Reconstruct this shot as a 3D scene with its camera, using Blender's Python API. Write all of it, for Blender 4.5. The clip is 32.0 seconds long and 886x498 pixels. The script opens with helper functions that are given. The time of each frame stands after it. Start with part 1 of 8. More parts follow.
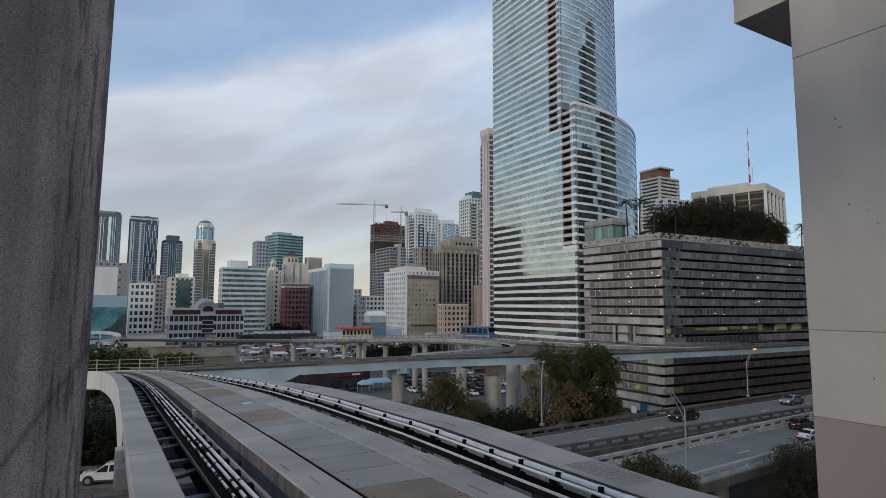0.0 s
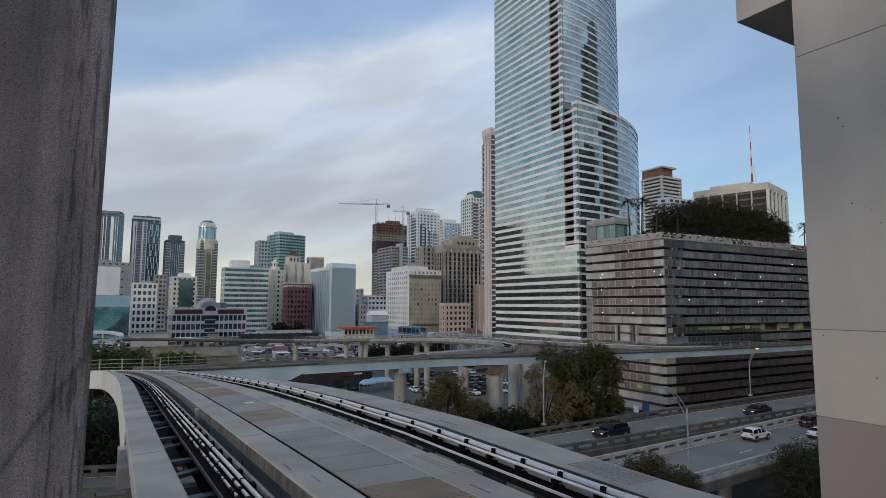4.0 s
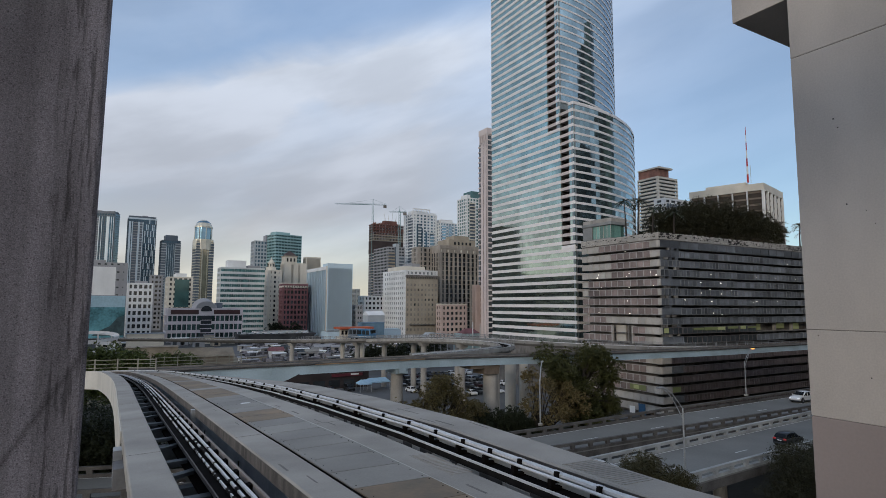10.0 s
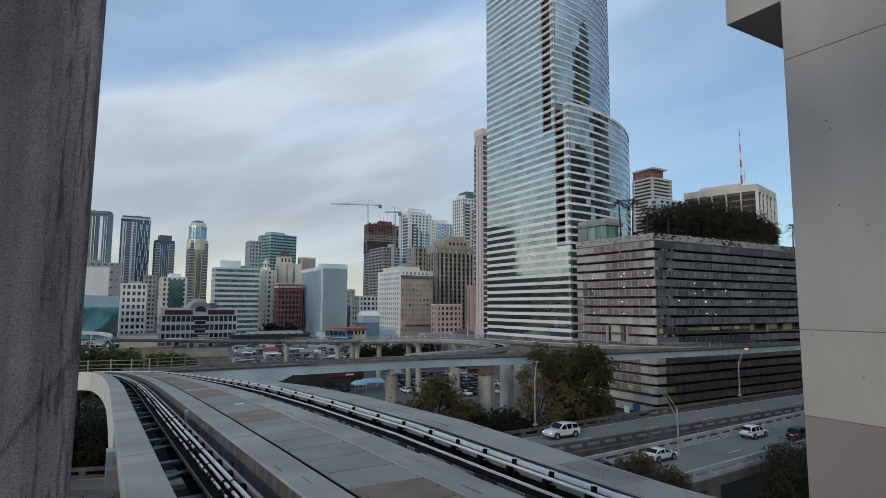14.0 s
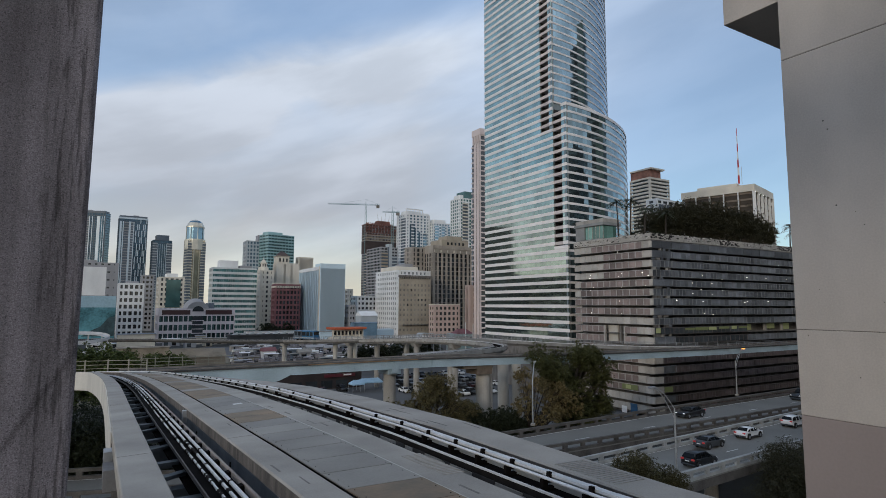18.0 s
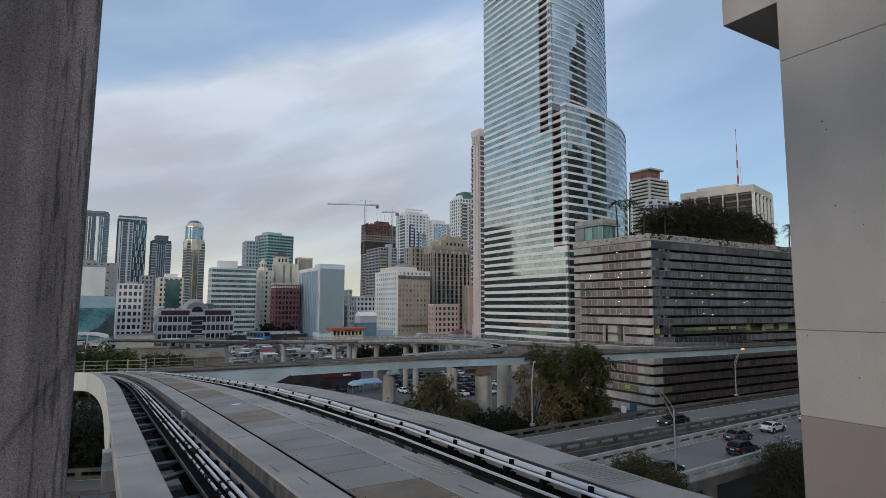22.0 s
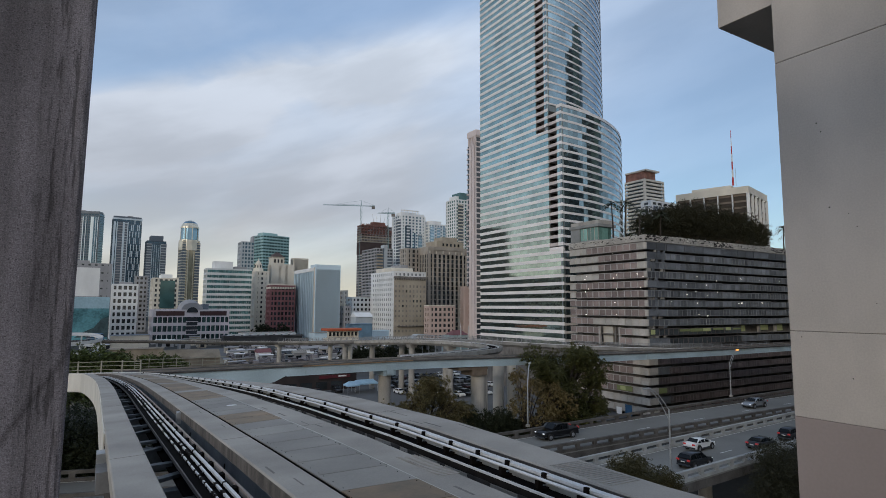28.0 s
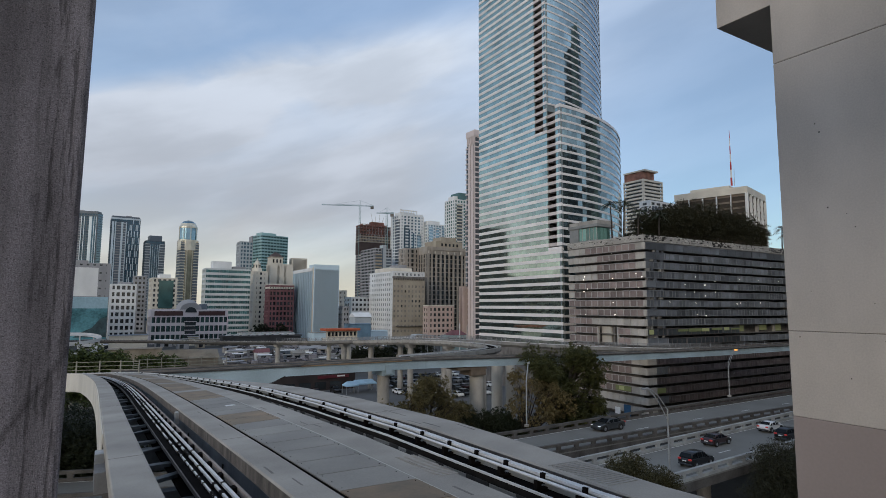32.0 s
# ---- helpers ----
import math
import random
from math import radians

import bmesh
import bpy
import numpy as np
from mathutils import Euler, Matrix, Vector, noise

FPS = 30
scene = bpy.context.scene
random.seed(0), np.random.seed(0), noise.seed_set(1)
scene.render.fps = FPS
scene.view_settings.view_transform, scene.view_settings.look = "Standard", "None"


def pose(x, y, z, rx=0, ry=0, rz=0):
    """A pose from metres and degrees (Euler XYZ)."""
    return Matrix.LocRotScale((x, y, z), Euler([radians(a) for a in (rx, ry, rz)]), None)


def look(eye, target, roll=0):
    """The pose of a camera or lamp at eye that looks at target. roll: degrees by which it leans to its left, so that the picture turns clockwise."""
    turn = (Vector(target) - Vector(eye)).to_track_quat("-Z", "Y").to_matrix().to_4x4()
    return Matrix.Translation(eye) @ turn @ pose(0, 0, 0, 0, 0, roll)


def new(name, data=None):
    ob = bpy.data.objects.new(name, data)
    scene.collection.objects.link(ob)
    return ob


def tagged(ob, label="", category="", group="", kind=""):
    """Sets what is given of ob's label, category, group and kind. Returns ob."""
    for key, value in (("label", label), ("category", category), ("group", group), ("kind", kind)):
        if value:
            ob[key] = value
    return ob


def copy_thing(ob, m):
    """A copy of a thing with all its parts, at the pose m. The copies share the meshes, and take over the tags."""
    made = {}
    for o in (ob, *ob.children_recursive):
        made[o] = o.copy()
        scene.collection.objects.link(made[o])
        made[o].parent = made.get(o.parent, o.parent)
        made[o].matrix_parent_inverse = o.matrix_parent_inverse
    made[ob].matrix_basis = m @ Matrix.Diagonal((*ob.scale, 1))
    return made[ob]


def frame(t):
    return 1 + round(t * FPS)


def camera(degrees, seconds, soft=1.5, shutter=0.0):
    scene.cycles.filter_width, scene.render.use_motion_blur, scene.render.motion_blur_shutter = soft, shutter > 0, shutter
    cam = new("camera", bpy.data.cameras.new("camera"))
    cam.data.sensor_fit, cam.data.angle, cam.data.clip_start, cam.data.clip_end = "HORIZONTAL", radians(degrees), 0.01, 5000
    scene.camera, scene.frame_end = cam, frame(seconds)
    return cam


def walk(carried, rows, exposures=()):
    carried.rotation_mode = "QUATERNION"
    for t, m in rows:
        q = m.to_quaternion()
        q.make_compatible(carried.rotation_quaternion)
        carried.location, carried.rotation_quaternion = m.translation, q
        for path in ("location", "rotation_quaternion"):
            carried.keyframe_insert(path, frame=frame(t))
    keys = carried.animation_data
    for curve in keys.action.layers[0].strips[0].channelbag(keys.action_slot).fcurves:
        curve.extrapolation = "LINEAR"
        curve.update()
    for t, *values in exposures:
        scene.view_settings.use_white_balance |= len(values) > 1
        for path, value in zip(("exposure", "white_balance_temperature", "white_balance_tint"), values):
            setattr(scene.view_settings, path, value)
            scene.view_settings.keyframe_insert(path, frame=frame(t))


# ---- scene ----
# ---- camera: stands at the platform's end and slowly turns ----
EYE = 23.0
cam = camera(76.2, 32.0, soft=0.7)
walk(cam, [
    (0, pose(0, 0, EYE, 95.707, -0.241, -30.021)),
    (1, pose(0, 0, EYE, 95.693, -0.220, -29.942)),
    (2, pose(0, 0, EYE, 95.687, -0.219, -29.888)),
    (3, pose(0, 0, EYE, 95.668, -0.219, -29.841)),
    (3.5, pose(0, 0, EYE, 95.656, -0.221, -29.824)),
    (5.5, pose(0, 0, EYE, 95.655, -0.221, -29.845)),
    (6, pose(0, 0, EYE, 95.655, -0.217, -29.865)),
    (7, pose(0, 0, EYE, 95.654, -0.207, -29.932)),
    (8, pose(0, 0, EYE, 95.655, -0.203, -30.003)),
    (9, pose(0, 0, EYE, 95.665, -0.212, -30.067)),
    (10, pose(0, 0, EYE, 95.685, -0.219, -30.168)),
    (11, pose(0, 0, EYE, 95.705, -0.217, -30.311)),
    (12, pose(0, 0, EYE, 95.710, -0.209, -30.452)),
    (13, pose(0, 0, EYE, 95.716, -0.217, -30.576)),
    (14, pose(0, 0, EYE, 95.723, -0.227, -30.665)),
    (14.5, pose(0, 0, EYE, 95.724, -0.227, -30.700)),
    (16.5, pose(0, 0, EYE, 95.730, -0.206, -30.818)),
    (17, pose(0, 0, EYE, 95.725, -0.205, -30.840)),
    (18, pose(0, 0, EYE, 95.713, -0.208, -30.882)),
    (19, pose(0, 0, EYE, 95.709, -0.214, -30.915)),
    (20, pose(0, 0, EYE, 95.715, -0.217, -30.943)),
    (21, pose(0, 0, EYE, 95.731, -0.213, -30.958)),
    (21.5, pose(0, 0, EYE, 95.740, -0.208, -30.951)),
    (22, pose(0, 0, EYE, 95.749, -0.208, -30.945)),
    (23, pose(0, 0, EYE, 95.770, -0.218, -30.972)),
    (24, pose(0, 0, EYE, 95.781, -0.225, -31.042)),
    (25, pose(0, 0, EYE, 95.787, -0.211, -31.127)),
    (25.5, pose(0, 0, EYE, 95.793, -0.204, -31.167)),
    (27.5, pose(0, 0, EYE, 95.836, -0.245, -31.325)),
    (28, pose(0, 0, EYE, 95.838, -0.254, -31.361)),
    (29, pose(0, 0, EYE, 95.839, -0.260, -31.422)),
    (30, pose(0, 0, EYE, 95.839, -0.259, -31.467)),
    (31, pose(0, 0, EYE, 95.839, -0.260, -31.481)),
    (32, pose(0, 0, EYE, 95.839, -0.260, -31.482))
], [
    # the clip's white balance drifts greener twice
    (0, -0.3, 6500, 8.6), (3, -0.3, 6500, 8.4), (5.5, -0.3, 6410, 7), (6, -0.3, 6300, 5.7), (6.5, -0.3, 6320, 6), (7, -0.3, 6430, 7.5), (8, -0.3, 6500, 8.8),
    (12, -0.3, 6500, 10), (13, -0.3, 6420, 7.6), (13.5, -0.3, 6330, 6), (14, -0.3, 6250, 4.5), (14.5, -0.3, 6260, 5), (16.5, -0.3, 6400, 7.4), (17, -0.3, 6440, 8), (18, -0.3, 6500, 8.6), (32, -0.3, 6500, 8.6)
])

# ---- world, sun ----
world = bpy.data.worlds.new("world")
scene.world = world
world.use_nodes = True
wn, wl = world.node_tree.nodes, world.node_tree.links
wn.clear()
w_out = wn.new("ShaderNodeOutputWorld")
w_bg = wn.new("ShaderNodeBackground")
w_sky = wn.new("ShaderNodeTexSky")
w_sky.sky_type = "NISHITA"
w_sky.sun_disc = False
w_sky.sun_elevation = radians(14)
w_sky.sun_rotation = radians(-118)
w_sky.air_density, w_sky.dust_density, w_sky.ozone_density = 1.0, 0.6, 2.0
w_co = wn.new("ShaderNodeTexCoord")
# clouds: long soft streaks that rise to the east, thinning out eastwards
w_along, w_perp, w_ahead = wn.new("ShaderNodeVectorMath"), wn.new("ShaderNodeVectorMath"), wn.new("ShaderNodeVectorMath")
for node, way in ((w_along, (0.829, -0.479, 0.29)), (w_perp, (-0.251, 0.145, 0.957)), (w_ahead, (0.5, 0.866, 0.0))):
    node.operation = "DOT_PRODUCT"
    node.inputs[1].default_value = way
    wl.new(w_co.outputs["Generated"], node.inputs[0])
w_com = wn.new("ShaderNodeCombineXYZ")
for node, axis in ((w_along, "X"), (w_perp, "Y"), (w_ahead, "Z")):
    wl.new(node.outputs["Value"], w_com.inputs[axis])
w_map = wn.new("ShaderNodeMapping")
w_map.inputs["Scale"].default_value = (1.6, 4.2, 1.6)
w_map.inputs["Location"].default_value = (3.1, 0.55, 0.0)
wl.new(w_com.outputs["Vector"], w_map.inputs["Vector"])
w_n = wn.new("ShaderNodeTexNoise")
w_n.inputs["Scale"].default_value = 1.7
w_n.inputs["Detail"].default_value = 6
w_n.inputs["Roughness"].default_value = 0.5
w_n.inputs["Distortion"].default_value = 0.4
wl.new(w_map.outputs["Vector"], w_n.inputs["Vector"])


def w_math(op, a, b):
    q = wn.new("ShaderNodeMath")
    q.operation = op
    for k, v in enumerate((a, b)):
        if isinstance(v, (int, float)):
            q.inputs[k].default_value = v
        else:
            wl.new(v, q.inputs[k])
    return q.outputs["Value"]


def w_range(src, a, b, lo, hi):
    q = wn.new("ShaderNodeMapRange")
    q.interpolation_type = "SMOOTHSTEP"
    for key, value in (("From Min", a), ("From Max", b), ("To Min", lo), ("To Max", hi)):
        q.inputs[key].default_value = value
    wl.new(src, q.inputs["Value"])
    return q.outputs["Result"]


# a bank of cloud low down, one long bright streak above it, thinner cover elsewhere
w_sx = wn.new("ShaderNodeSeparateXYZ")
wl.new(w_co.outputs["Generated"], w_sx.inputs["Vector"])
w_rough = w_math("MULTIPLY", w_math("SUBTRACT", w_n.outputs["Fac"], 0.5), 1.0)
w_edge = w_math("ADD", w_perp.outputs["Value"], w_math("MULTIPLY", w_rough, 0.22))
w_bank = w_range(w_edge, 0.46, 0.36, 0.0, 0.62)
w_band = w_math("MULTIPLY", w_range(w_math("ABSOLUTE", w_math("SUBTRACT", w_edge, 0.415), 0), 0.0, 0.075, 0.6, 0.0), w_range(w_along.outputs["Value"], 0.32, 0.0, 0.1, 1.0))
w_thin = w_range(w_sx.outputs["X"], 0.40, 0.84, 1.0, 0.30)
w_sum = w_math("ADD", w_math("ADD", w_bank, w_band), w_math("ADD", w_math("MULTIPLY", w_rough, 0.6), 0.27))
# extra cloud out of view in the south, added to brighten south-facing fronts
w_south = w_range(w_sx.outputs["Y"], 0.25, -0.35, 0.0, 0.42)
w_clamp = wn.new("ShaderNodeClamp")
w_clamp.inputs["Max"].default_value = 0.95
wl.new(w_math("ADD", w_math("MULTIPLY", w_sum, w_thin), w_south), w_clamp.inputs["Value"])
# cloud colour: warm white near the horizon, cool grey-white above
w_sep = wn.new("ShaderNodeSeparateXYZ")
wl.new(w_co.outputs["Generated"], w_sep.inputs["Vector"])
w_c = wn.new("ShaderNodeValToRGB")
w_c.color_ramp.elements[0].position = 0.0
w_c.color_ramp.elements[0].color = (5.0, 4.62, 3.95, 1)
w_c.color_ramp.elements[1].position = 0.5
w_c.color_ramp.elements[1].color = (5.2, 5.75, 6.65, 1)
e = w_c.color_ramp.elements.new(0.17)
e.color = (3.58, 3.76, 4.24, 1)
wl.new(w_sep.outputs["Z"], w_c.inputs["Fac"])
w_mix = wn.new("ShaderNodeMix")
w_mix.data_type = "RGBA"
wl.new(w_clamp.outputs["Result"], w_mix.inputs["Factor"])
w_clear = wn.new("ShaderNodeVectorMath")
w_clear.operation = "MULTIPLY"
w_clear.inputs[1].default_value = (1.26, 1.38, 1.51)
wl.new(w_sky.outputs["Color"], w_clear.inputs[0])
w_deep = wn.new("ShaderNodeVectorMath")
w_deep.operation = "SCALE"
wl.new(w_clear.outputs["Vector"], w_deep.inputs[0])
wl.new(w_range(w_sx.outputs["X"], 0.46, 0.86, 1.0, 0.66), w_deep.inputs["Scale"])
wl.new(w_deep.outputs["Vector"], w_mix.inputs["A"])
w_map2 = wn.new("ShaderNodeMapping")
w_map2.inputs["Scale"].default_value = (2.4, 8.5, 2.4)
w_map2.inputs["Location"].default_value = (7.3, 2.1, 0.0)
wl.new(w_com.outputs["Vector"], w_map2.inputs["Vector"])
w_n2 = wn.new("ShaderNodeTexNoise")
w_n2.inputs["Scale"].default_value = 1.5
w_n2.inputs["Detail"].default_value = 5
wl.new(w_map2.outputs["Vector"], w_n2.inputs["Vector"])
w_lum = wn.new("ShaderNodeVectorMath")
w_lum.operation = "SCALE"
wl.new(w_c.outputs["Color"], w_lum.inputs[0])
wl.new(w_range(w_n2.outputs["Fac"], 0.36, 0.66, 0.90, 1.12), w_lum.inputs["Scale"])
wl.new(w_lum.outputs["Vector"], w_mix.inputs["B"])
wl.new(w_mix.outputs["Result"], w_bg.inputs["Color"])
w_bg.inputs["Strength"].default_value = 0.165
wl.new(w_bg.outputs["Background"], w_out.inputs["Surface"])

sun = new("sun", bpy.data.lights.new("sun", "SUN"))
sun.data.energy, sun.data.angle, sun.data.color = 1.0, radians(12), (1.0, 0.88, 0.72)
sun.matrix_world = look((0, 0, 100), (0.88 * 100, 0.47 * 100, 100 - 27))

# ---- materials ----
def mat(name, base, rough=0.7, metal=0.0, var=0.25, scale=0.6, fine=9.0, bump=0.15, streak=0.0, rnd=0.0, alt=None, spec=0.5, isl=0.0):
    """A surface with broad stains, fine grain and relief; streak draws the stains out downwards, rnd varies it from object to object, isl from piece to piece of a mesh."""
    m = bpy.data.materials.new(name)
    m.use_nodes = True
    n, l = m.node_tree.nodes, m.node_tree.links
    b = n["Principled BSDF"]
    b.inputs["Roughness"].default_value, b.inputs["Metallic"].default_value = rough, metal
    b.inputs["Specular IOR Level"].default_value = spec
    geo = n.new("ShaderNodeNewGeometry")
    mp = n.new("ShaderNodeMapping")
    mp.inputs["Scale"].default_value = (1, 1, 1 - 0.9 * streak)
    l.new(geo.outputs["Position"], mp.inputs["Vector"])
    big, small = n.new("ShaderNodeTexNoise"), n.new("ShaderNodeTexNoise")
    big.inputs["Scale"].default_value, big.inputs["Detail"].default_value = scale, 5
    small.inputs["Scale"].default_value, small.inputs["Detail"].default_value = fine, 3
    l.new(mp.outputs["Vector"], big.inputs["Vector"])
    l.new(geo.outputs["Position"], small.inputs["Vector"])
    add = n.new("ShaderNodeMath")
    add.operation = "MULTIPLY_ADD"
    add.inputs[1].default_value = 0.35
    l.new(small.outputs["Fac"], add.inputs[0])
    l.new(big.outputs["Fac"], add.inputs[2])
    ramp = n.new("ShaderNodeValToRGB")
    dark = [c * (1 - var) for c in base]
    light = [min(1, c * (1 + var)) for c in (alt or base)]
    ramp.color_ramp.elements[0].position, ramp.color_ramp.elements[1].position = 0.45, 0.9
    ramp.color_ramp.elements[0].color, ramp.color_ramp.elements[1].color = (*dark, 1), (*light, 1)
    l.new(add.outputs[0], ramp.inputs["Fac"])
    col = ramp.outputs["Color"]
    if isl:
        gi, oi, mx, fr = n.new("ShaderNodeNewGeometry"), n.new("ShaderNodeObjectInfo"), n.new("ShaderNodeMath"), n.new("ShaderNodeMath")
        mx.operation, fr.operation = "MULTIPLY_ADD", "FRACT"
        mx.inputs[1].default_value = 7.3
        l.new(oi.outputs["Random"], mx.inputs[0])
        l.new(gi.outputs["Random Per Island"], mx.inputs[2])
        l.new(mx.outputs[0], fr.inputs[0])
        hs, mi = n.new("ShaderNodeHueSaturation"), n.new("ShaderNodeMapRange")
        mi.inputs["To Min"].default_value, mi.inputs["To Max"].default_value = 1 - isl, 1 + isl
        l.new(fr.outputs[0], mi.inputs["Value"])
        l.new(mi.outputs["Result"], hs.inputs["Value"])
        l.new(col, hs.inputs["Color"])
        col = hs.outputs["Color"]
    if rnd:
        info, hsv, mr = n.new("ShaderNodeObjectInfo"), n.new("ShaderNodeHueSaturation"), n.new("ShaderNodeMapRange")
        mr.inputs["To Min"].default_value, mr.inputs["To Max"].default_value = 1 - rnd, 1 + rnd
        l.new(info.outputs["Random"], mr.inputs["Value"])
        l.new(mr.outputs["Result"], hsv.inputs["Value"])
        l.new(col, hsv.inputs["Color"])
        col = hsv.outputs["Color"]
    l.new(col, b.inputs["Base Color"])
    if bump:
        bp = n.new("ShaderNodeBump")
        bp.inputs["Strength"].default_value, bp.inputs["Distance"].default_value = bump, 0.02
        l.new(add.outputs[0], bp.inputs["Height"])
        l.new(bp.outputs["Normal"], b.inputs["Normal"])
    return m


def glow(name, colour, strength):
    m = bpy.data.materials.new(name)
    m.use_nodes = True
    b = m.node_tree.nodes["Principled BSDF"]
    b.inputs["Base Color"].default_value = (*colour, 1)
    b.inputs["Emission Color"].default_value = (*colour, 1)
    b.inputs["Emission Strength"].default_value = strength
    return m


def glassy(name, base, rough=0.08, metal=0.0, rnd=0.3, wave=0.02, spec=0.8, isl=0.0):
    """Dark reflecting glazing that differs a little from pane to pane."""
    m = mat(name, base, rough, metal, 0.3, 0.15, 2.0, 0, 0, rnd, isl=isl)
    n, l = m.node_tree.nodes, m.node_tree.links
    b = n["Principled BSDF"]
    b.inputs["Specular IOR Level"].default_value = spec
    geo, t, bp = n.new("ShaderNodeNewGeometry"), n.new("ShaderNodeTexNoise"), n.new("ShaderNodeBump")
    t.inputs["Scale"].default_value = 0.35
    l.new(geo.outputs["Position"], t.inputs["Vector"])
    bp.inputs["Strength"].default_value, bp.inputs["Distance"].default_value = 0.5, wave
    l.new(t.outputs["Fac"], bp.inputs["Height"])
    l.new(bp.outputs["Normal"], b.inputs["Normal"])
    return m


CONC = mat("concrete", (0.33, 0.31, 0.28), 0.85, 0, 0.3, 0.5, 14, 0.3, 0.4)
CONC_L = mat("pale_concrete", (0.50, 0.47, 0.42), 0.85, 0, 0.18, 0.4, 12, 0.2, 0.5)
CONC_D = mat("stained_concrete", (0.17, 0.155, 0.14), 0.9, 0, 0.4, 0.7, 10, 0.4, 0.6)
CURB = mat("guideway_concrete", (0.332, 0.306, 0.270), 0.85, 0, 0.24, 0.55, 34, 0.25, 0.0)
PLATE = mat("walkway_plate", (0.268, 0.248, 0.218), 0.62, 0.1, 0.2, 0.6, 24, 0.15, 0, 0.12)
PLATE_R = mat("rusty_walkway_plate", (0.225, 0.185, 0.135), 0.75, 0.05, 0.3, 1.4, 12, 0.2, 0, 0.15, (0.215, 0.155, 0.10))
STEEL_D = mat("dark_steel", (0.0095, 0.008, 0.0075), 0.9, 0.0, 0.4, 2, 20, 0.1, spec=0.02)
STEEL_B = mat("blue_grey_painted_steel", (0.38, 0.47, 0.51), 0.55, 0.1, 0.2, 0.25, 6, 0.1, 0.3)
RAIL_W = mat("bright_power_rail", (0.66, 0.66, 0.66), 0.4, 0.2, 0.15, 2, 20, 0.05)
GALV = mat("galvanised_steel", (0.42, 0.43, 0.44), 0.45, 0.6, 0.15, 2, 12, 0.05)
ROADC = mat("worn_concrete_road", (0.178, 0.174, 0.160), 0.85, 0, 0.2, 0.12, 4, 0.15)
PAINT_W = mat("white_road_paint", (0.6, 0.6, 0.58), 0.7, 0, 0.3, 1.5, 10, 0.05)
EARTH = mat("dark_ground", (0.036, 0.036, 0.033), 0.95, 0, 0.4, 0.05, 1.5, 0.4)
WHITE = mat("white_render", (0.74, 0.74, 0.73), 0.8, 0, 0.12, 0.1, 2, 0.1, 0.5)
CREAM = mat("cream_render", (0.64, 0.59, 0.50), 0.8, 0, 0.15, 0.1, 2, 0.1, 0.5)
TANM = mat("tan_stone", (0.37, 0.32, 0.25), 0.85, 0, 0.2, 0.15, 3, 0.2, 0.3)
GREYB = mat("grey_render", (0.30, 0.30, 0.31), 0.8, 0, 0.15, 0.1, 2, 0.1, 0.4)
DGREY = mat("dark_grey_cladding", (0.10, 0.125, 0.155), 0.5, 0.1, 0.2, 0.1, 2, 0.05)
BROWN = mat("brown_cladding", (0.15, 0.115, 0.085), 0.7, 0, 0.25, 0.1, 2, 0.1, 0.3)
BRICK = mat("red_brick", (0.185, 0.078, 0.085), 0.85, 0, 0.25, 0.2, 5, 0.2)
PINK = mat("pinkish_render", (0.50, 0.38, 0.33), 0.8, 0, 0.15, 0.1, 2, 0.1, 0.4)
BLUEW = mat("blue_grey_slab", (0.58, 0.71, 0.78), 0.7, 0, 0.08, 0.05, 2, 0.05, 0.6)
TEALM = mat("teal_cladding", (0.29, 0.45, 0.46), 0.4, 0.2, 0.2, 0.05, 2, 0.05)
ORANGE = mat("orange_roof_tile", (0.45, 0.10, 0.04), 0.7, 0, 0.2, 0.3, 5, 0.1)
GOLD = mat("gold_tinted_cladding", (0.60, 0.57, 0.48), 0.35, 0.35, 0.2, 0.1, 2, 0.05)
DTAN = mat("dull_tan_block", (0.23, 0.195, 0.15), 0.9, 0, 0.3, 0.3, 4, 0.2, 0.3)
LGREY = mat("light_blue_grey_render", (0.42, 0.45, 0.47), 0.8, 0, 0.15, 0.1, 2, 0.1, 0.4)
RUST = mat("rust_red_formwork", (0.16, 0.07, 0.055), 0.8, 0, 0.4, 0.15, 3, 0.1)
ROOFM = mat("roof_gravel", (0.25, 0.24, 0.22), 0.95, 0, 0.3, 0.2, 4, 0.2)
G_CROWN = glassy("bright_blue_crown_glazing", (0.22, 0.36, 0.46), 0.12, 0.7)
G_DARK = glassy("dark_glazing", (0.026, 0.031, 0.035), isl=0.75)
G_TOWER = glassy("silver_green_glazing", (0.425, 0.525, 0.46), 0.05, 0.92, 0.05, 0.01, isl=0.07)
G_CURVE_U = glassy("pale_blue_curved_glazing", (0.25, 0.35, 0.40), 0.05, 0.9, 0.04, 0.01, isl=0.10)
G_CURVE = glassy("blue_green_curved_glazing", (0.24, 0.33, 0.35), 0.05, 0.9, 0.06, 0.02, isl=0.3)
G_TEAL = glassy("teal_glazing", (0.08, 0.19, 0.19), 0.1, 0.3, isl=0.35)
G_BLUE = glassy("blue_glazing", (0.065, 0.14, 0.20), 0.1, 0.5)
G_GOLD = glassy("gold_glazing", (0.58, 0.51, 0.36), 0.12, 0.7)
# near-black that puts the shade of hollows and openings into the colour
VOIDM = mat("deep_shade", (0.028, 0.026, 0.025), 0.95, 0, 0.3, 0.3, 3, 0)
BARK = mat("bark", (0.04, 0.032, 0.026), 0.95, 0, 0.3, 3, 20, 0.5)


# ---- helpers of this scene ----
def part(name, bm, material, parent, label=""):
    """Links a bmesh as one mesh object under a thing or a part."""
    me = bpy.data.meshes.new(name)
    bm.to_mesh(me)
    bm.free()
    return piece(name, me, material, parent, label)


